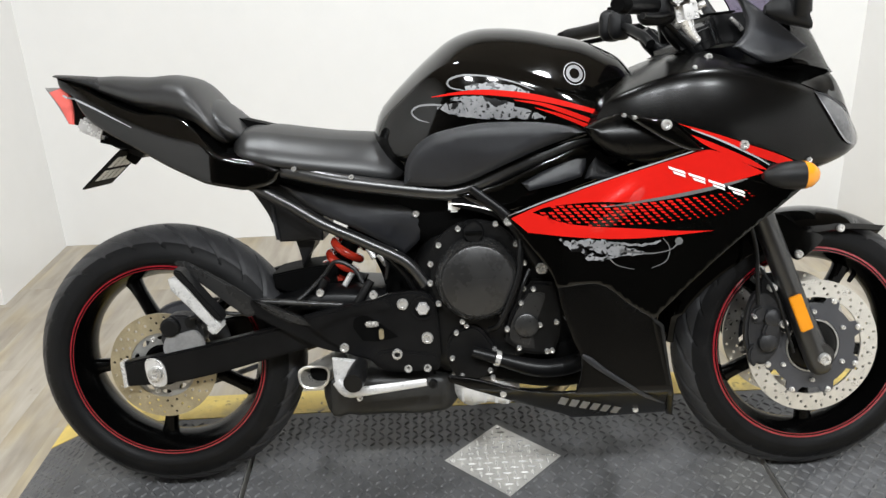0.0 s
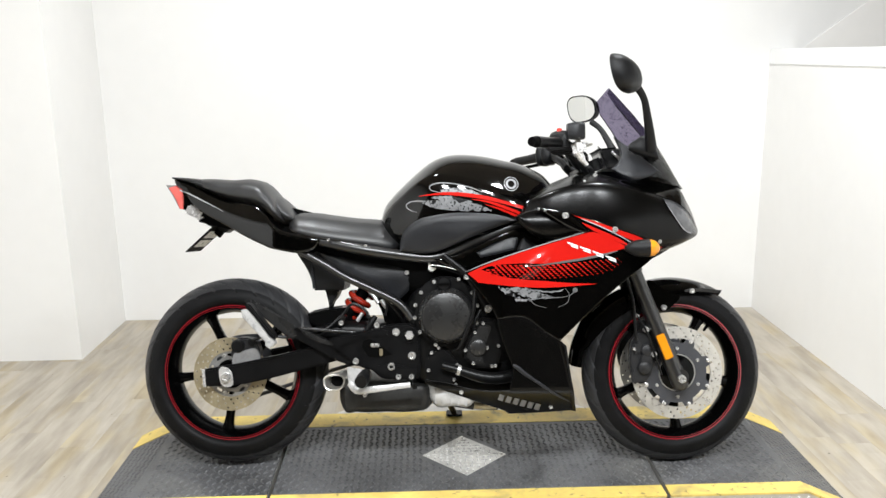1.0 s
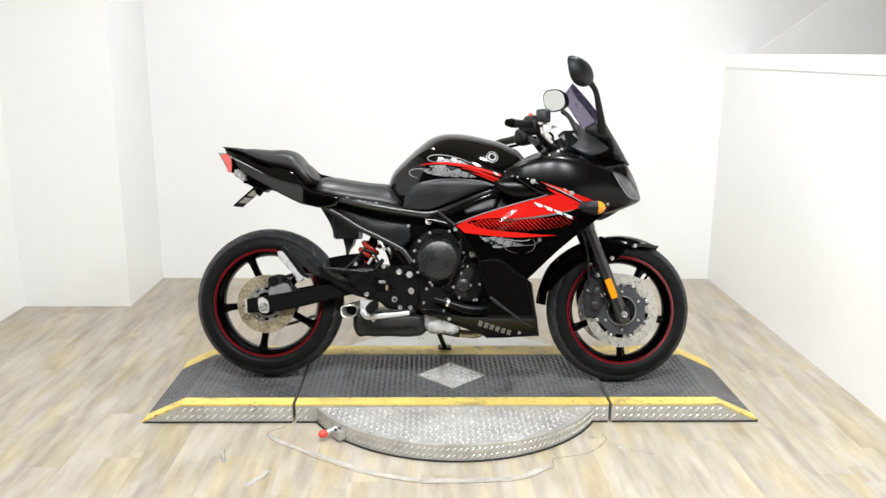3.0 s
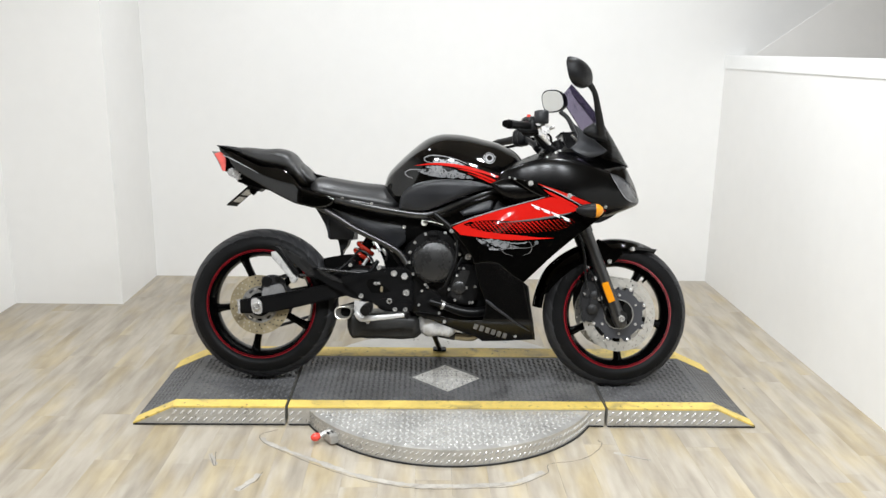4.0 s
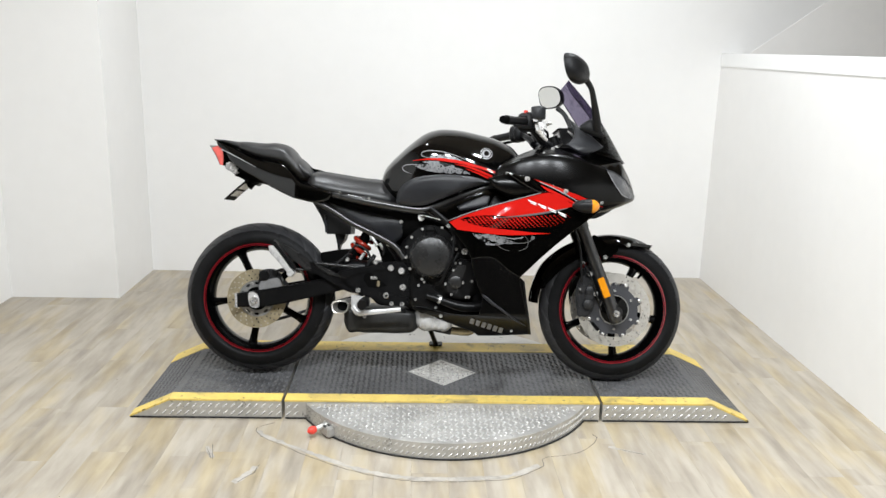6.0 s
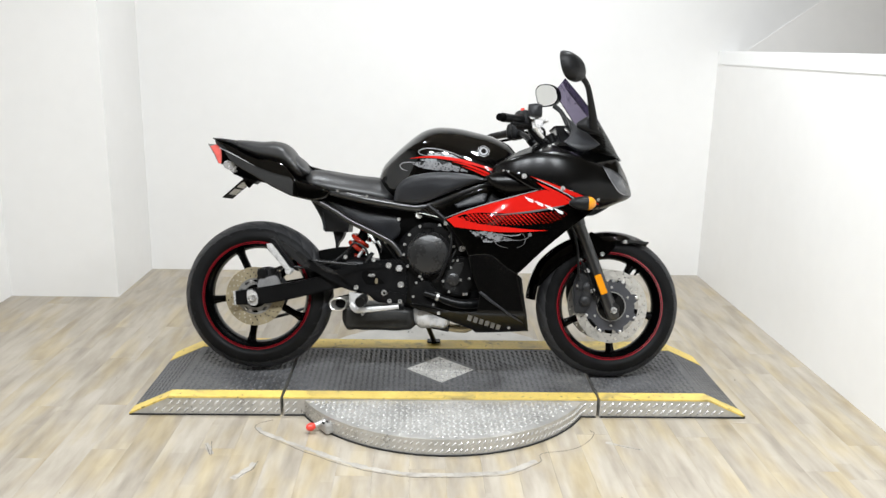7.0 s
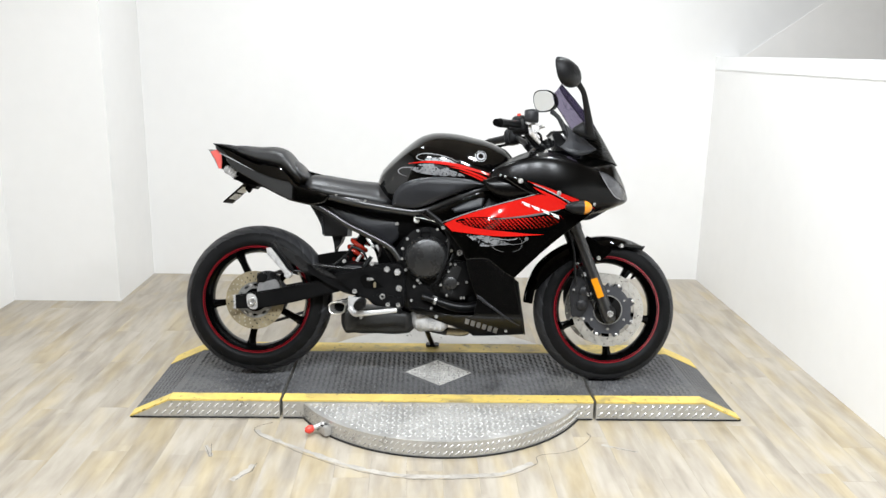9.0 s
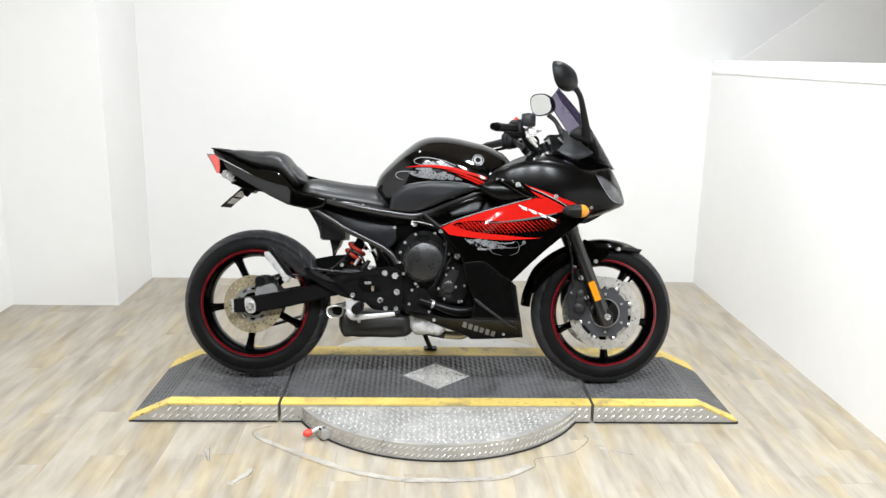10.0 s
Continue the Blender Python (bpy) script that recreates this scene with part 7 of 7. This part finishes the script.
# shock absorber
top_, low_ = Vector((-0.312, -0.01, 0.60)), Vector((-0.392, -0.01, 0.43))
ax = (low_ - top_)
n1 = ax.normalized()
s1 = n1.cross(Vector((0, 1, 0))).normalized()
t1 = s1.cross(n1)
for p, r in (([(-0.300, -0.075, 0.575), (-0.285, -0.080, 0.556), (-0.272, -0.085, 0.535)], [0.008, 0.006, 0.0075]), ([(-0.262, -0.09, 0.545), (-0.247, -0.092, 0.520)], [0.0065, 0.005]), ([(-0.322, -0.09, 0.505), (-0.340, -0.09, 0.478)], [0.0065, 0.0065])):
    bar("linkage", p, r, ALU, bike, "bare metal suspension linkage", seg=10)
shock = bar("shock_absorber", [tuple(top_), tuple(low_)], [0.020, 0.022], DARK, bike, "black rear shock with a red spring", seg=18)
coil = []
for k in range(3 * 22 + 1):
    a = 2 * math.pi * k / 22
    coil.append(tuple(top_ + ax * (0.22 + 0.48 * k / 66) + (s1 * math.cos(a) + t1 * math.sin(a)) * 0.034))
bm = bmesh.new()
rings = []
for i, p in enumerate(coil):
    d = (Vector(coil[min(i + 1, len(coil) - 1)]) - Vector(coil[max(0, i - 1)])).normalized()
    e1 = d.cross(n1).normalized()
    e2 = e1.cross(d)
    rings.append([bm.verts.new(Vector(p) + 0.0098 * (e1 * math.cos(q) + e2 * math.sin(q))) for q in [2 * math.pi * j / 10 for j in range(10)]])
for a, b in zip(rings, rings[1:]):
    for j in range(10):
        bm.faces.new((a[j], a[(j + 1) % 10], b[(j + 1) % 10], b[j]))
part("spring", bm, SPRING, shock, "glossy red coil spring")
body("shock_housing", [(-0.40, 0.40, 0.43, 0.47, 0.05, 3, 3), (-0.37, 0.40, 0.44, 0.49, 0.06, 3, 3), (-0.30, 0.40, 0.43, 0.48, 0.06, 3, 3)], DARK, bike, seg=20)
slab("rear_inner_guard", spline([(-0.505, 0.500, "c"), (-0.44, 0.512), (-0.36, 0.520, "c"), (-0.35, 0.44, "c"), (-0.44, 0.45), (-0.50, 0.468, "c")], True, 0.012), -0.055, 0.075, DARK, bike, "black inner mudguard", bevel=0.004)

# exhaust
body("muffler", [(-0.398, 0.215, 0.245, 0.275, 0.10, 4, 4), (-0.388, 0.196, 0.245, 0.285, 0.124, 5, 5), (-0.34, 0.184, 0.24, 0.288, 0.132, 5, 5), (-0.25, 0.183, 0.24, 0.288, 0.132, 5, 5), (-0.15, 0.184, 0.24, 0.285, 0.13, 5, 5), (-0.118, 0.190, 0.24, 0.278, 0.12, 5, 5), (-0.098, 0.206, 0.24, 0.265, 0.09, 4, 4)], MUFFLER, bike, "heat-stained under-engine muffler", seg=40)


def outlet(name, rows, material, parent, label=""):
    """A rounded-D tube about an axis that points out and back; a row is depth along the axis, half width, half height, slant of the cut."""
    axis = Vector((-0.42, -0.90, -0.08)).normalized()
    u = axis.cross(Vector((0, 0, 1))).normalized()
    w = u.cross(axis)
    bm, rings = bmesh.new(), []
    for d, hw, hh, slant in rows:
        ring = []
        for k in range(40):
            c, s_ = math.cos(2 * math.pi * k / 40), math.sin(2 * math.pi * k / 40)
            p, q = math.copysign(abs(c) ** 0.75, c), math.copysign(abs(s_) ** 0.75, s_)
            ring.append(bm.verts.new(Vector((-0.408, -0.148, 0.291)) + axis * (d + slant * p - 0.4 * slant * q) + u * hw * p * (1 + 0.14 * q) + w * hh * q))
        rings.append(ring)
    for r0, r1 in zip(rings, rings[1:]):
        for k in range(40):
            bm.faces.new((r0[k], r0[(k + 1) % 40], r1[(k + 1) % 40], r1[k]))
    bm.faces.new(rings[0])
    bm.faces.new(rings[-1])
    return part(name, bm, material, parent, label)


tip = outlet("exhaust_tip", [(-0.10, 0.024, 0.020, 0), (-0.05, 0.028, 0.023, 0.002), (-0.006, 0.0305, 0.0245, 0.010), (0.0, 0.0325, 0.0262, 0.012), (0.004, 0.0325, 0.0262, 0.012), (0.0055, 0.029, 0.023, 0.012), (0.003, 0.0262, 0.0205, 0.012), (-0.03, 0.024, 0.0185, 0.008)], STEEL, bike, "polished slash-cut exhaust tip")
outlet("bore", [(-0.031, 0.0236, 0.0182, 0.008), (-0.0255, 0.0238, 0.0184, 0.008)], DARK, tip, "dark plug inside the bore")
bar("exhaust_pipe", [(-0.11, -0.03, 0.222), (-0.02, -0.03, 0.203), (0.035, -0.03, 0.193)], 0.019, MUFFLER, bike, "dull steel exhaust pipe", seg=18)
bar("exhaust_joint", [(0.033, -0.03, 0.193), (0.08, -0.03, 0.189), (0.115, -0.03, 0.194), (0.16, -0.02, 0.235), (0.22, -0.02, 0.32)], 0.0165, GOLDSTEEL, bike, "heat-tinted exhaust pipe section", seg=18)
bar("side_stand", [(-0.07, 0.12, 0.22), (-0.05, 0.22, 0.15), (-0.03, 0.325, 0.086)], [0.012, 0.011, 0.011], FRAME, bike, "black side stand", seg=12)
box("stand_foot", -0.03, 0.03, -0.022, 0.022, -0.004, 0.004, FRAME, bike, bevel=0.003, m=pose(-0.03, 0.333, 0.0835, 13, 0, 0))


# ---- floor planks ----
PW, PL = 0.124, 0.92


def plank_mesh(length):
    bm = bmesh.new()
    g, c, t = 0.00004, 0.00015, 0.004
    lo = [bm.verts.new((x, y, -t)) for x, y in ((g, g), (PW - g, g), (PW - g, length - g), (g, length - g))]
    hi = [bm.verts.new((x, y, 0)) for x, y in ((g + c, g + c), (PW - g - c, g + c), (PW - g - c, length - g - c), (g + c, length - g - c))]
    bm.faces.new(hi)
    for k in range(4):
        bm.faces.new((lo[k], lo[(k + 1) % 4], hi[(k + 1) % 4], hi[k]))
    me = bpy.data.meshes.new("plank")
    bm.to_mesh(me)
    bm.free()
    me.materials.append(WOOD)
    return me


rng = random.Random(7)
meshes = {}
x = FAR_LEFT
while x < 1.70:
    y = -3.85 - rng.random() * PL
    while y < BACK:
        y0, y1 = max(y, -3.85), min(y + PL, BACK)
        if x + PW <= LEFT + 0.001:
            y1 = min(y1, PILLAR + 0.02)
        if y1 - y0 > 0.002:
            key = round(y1 - y0, 3)
            if key not in meshes:
                meshes[key] = plank_mesh(key)
            ob = new("plank", meshes[key])
            ob.parent = sub
            ob.location = (x, y0, 0)
        y += PL
    x += PW
# the rest of the floor, past the near stretch
last = x
bm = bmesh.new()
for x0, x1, y0, y1 in ((FAR_LEFT, 1.81, FRONT, -3.8505), (last, 1.81, -3.85, -2.6005), (1.81, 5.1, FRONT, BACK)):
    for i in range(int((x1 - x0) / PW) + 1):
        a, b = x0 + i * PW + 0.001, min(x0 + (i + 1) * PW, x1) - 0.001
        if b > a:
            bm.faces.new([bm.verts.new(p) for p in ((a, y0, 0), (b, y0, 0), (b, y1, 0), (a, y1, 0))])
tagged(part("far_planks", bm, WOOD, sub, "greyed oak planks", smooth=False), kind="stuff")


def floor_joint(path, width, name, label, material=JOINTGREY, height=0.0007):
    """A ragged cut in the floor covering, laid as a thin dark line."""
    r = random.Random(len(path))
    line = [p + np.array((r.uniform(-0.002, 0.002), r.uniform(-0.002, 0.002))) for p in spline(path, False, 0.02)]
    bm, rows = bmesh.new(), []
    for i, p in enumerate(line):
        d = line[min(i + 1, len(line) - 1)] - line[max(i - 1, 0)]
        d = d / (np.linalg.norm(d) + 1e-9)
        w = width * r.uniform(0.4, 1.0) / 2
        rows.append([bm.verts.new((p[0] - d[1] * w * k, p[1] + d[0] * w * k, height)) for k in (-1, 1)])
    for a, b in zip(rows, rows[1:]):
        bm.faces.new((a[0], a[1], b[1], b[0]))
    part(name, bm, material, sub, label)


floor_joint([(-0.64, -0.33), (-0.696, -0.374), (-0.68, -0.43), (-0.629, -0.475), (-0.534, -0.549), (-0.433, -0.62), (-0.296, -0.698), (-0.132, -0.75), (0.002, -0.756), (0.134, -0.747), (0.231, -0.727), (0.338, -0.647), (0.352, -0.588), (0.484, -0.545), (0.567, -0.446), (0.56, -0.40)], 0.004, "floor_cut", "ragged cut round the turntable")
floor_joint([(-0.69, -0.395), (-0.665, -0.43), (-0.612, -0.472), (-0.517, -0.535), (-0.418, -0.603), (-0.29, -0.68), (-0.13, -0.732), (0.002, -0.738), (0.13, -0.729), (0.222, -0.712), (0.325, -0.64)], 0.03, "floor_filler", "pale filled band beside the cut", PATCHGREY, 0.0004)
floor_joint([(-0.70, -0.77), (-0.668, -0.72), (-0.648, -0.66)], 0.03, "floor_filler", "pale filled patch", PATCHGREY, 0.0004)
floor_joint([(0.60, -0.50), (0.66, -0.53), (0.72, -0.556)], 0.02, "floor_filler", "pale filled patch", PATCHGREY, 0.0004)
floor_joint([(-0.686, -0.765), (-0.661, -0.725), (-0.644, -0.703), (-0.639, -0.654)], 0.004, "floor_cut", "short crack in the floor")
floor_joint([(0.639, -0.522), (0.673, -0.538), (0.71, -0.554)], 0.004, "floor_cut", "short crack in the floor")
floor_joint([(-0.846, -0.522), (-0.828, -0.560), (-0.811, -0.603)], 0.022, "floor_filler", "pale filled patch", PATCHGREY, 0.0004)
floor_joint([(-0.845, -0.53), (-0.808, -0.61), (-0.831, -0.509)], 0.003, "floor_cut", "short crack in the floor")


# specks of grit and litter on the planks
r = random.Random(21)
verts, faces = [], []
for k in range(46):
    cx, cy, size = r.uniform(-2.2, 1.6), r.uniform(-2.2, 1.1), r.choice((0.002, 0.003, 0.003, 0.005))
    if abs(cx) < 1.22 and abs(cy) < 0.66:
        continue
    n, base = r.randint(5, 7), len(verts)
    ring = [(cx + size * r.uniform(0.5, 1.2) * math.cos(6.283 * q / n), cy + size * r.uniform(0.5, 1.2) * math.sin(6.283 * q / n)) for q in range(n)]
    verts += [(x, y, 0.0003) for x, y in ring] + [(cx, cy, 0.0003 + size * 0.35)]
    faces += [(base + q, base + (q + 1) % n, base + n) for q in range(n)]
tagged(raw("grit", verts, faces, JOINTGREY, None, smooth=False), "specks of dark grit scattered on the floor", "grit", kind="stuff")
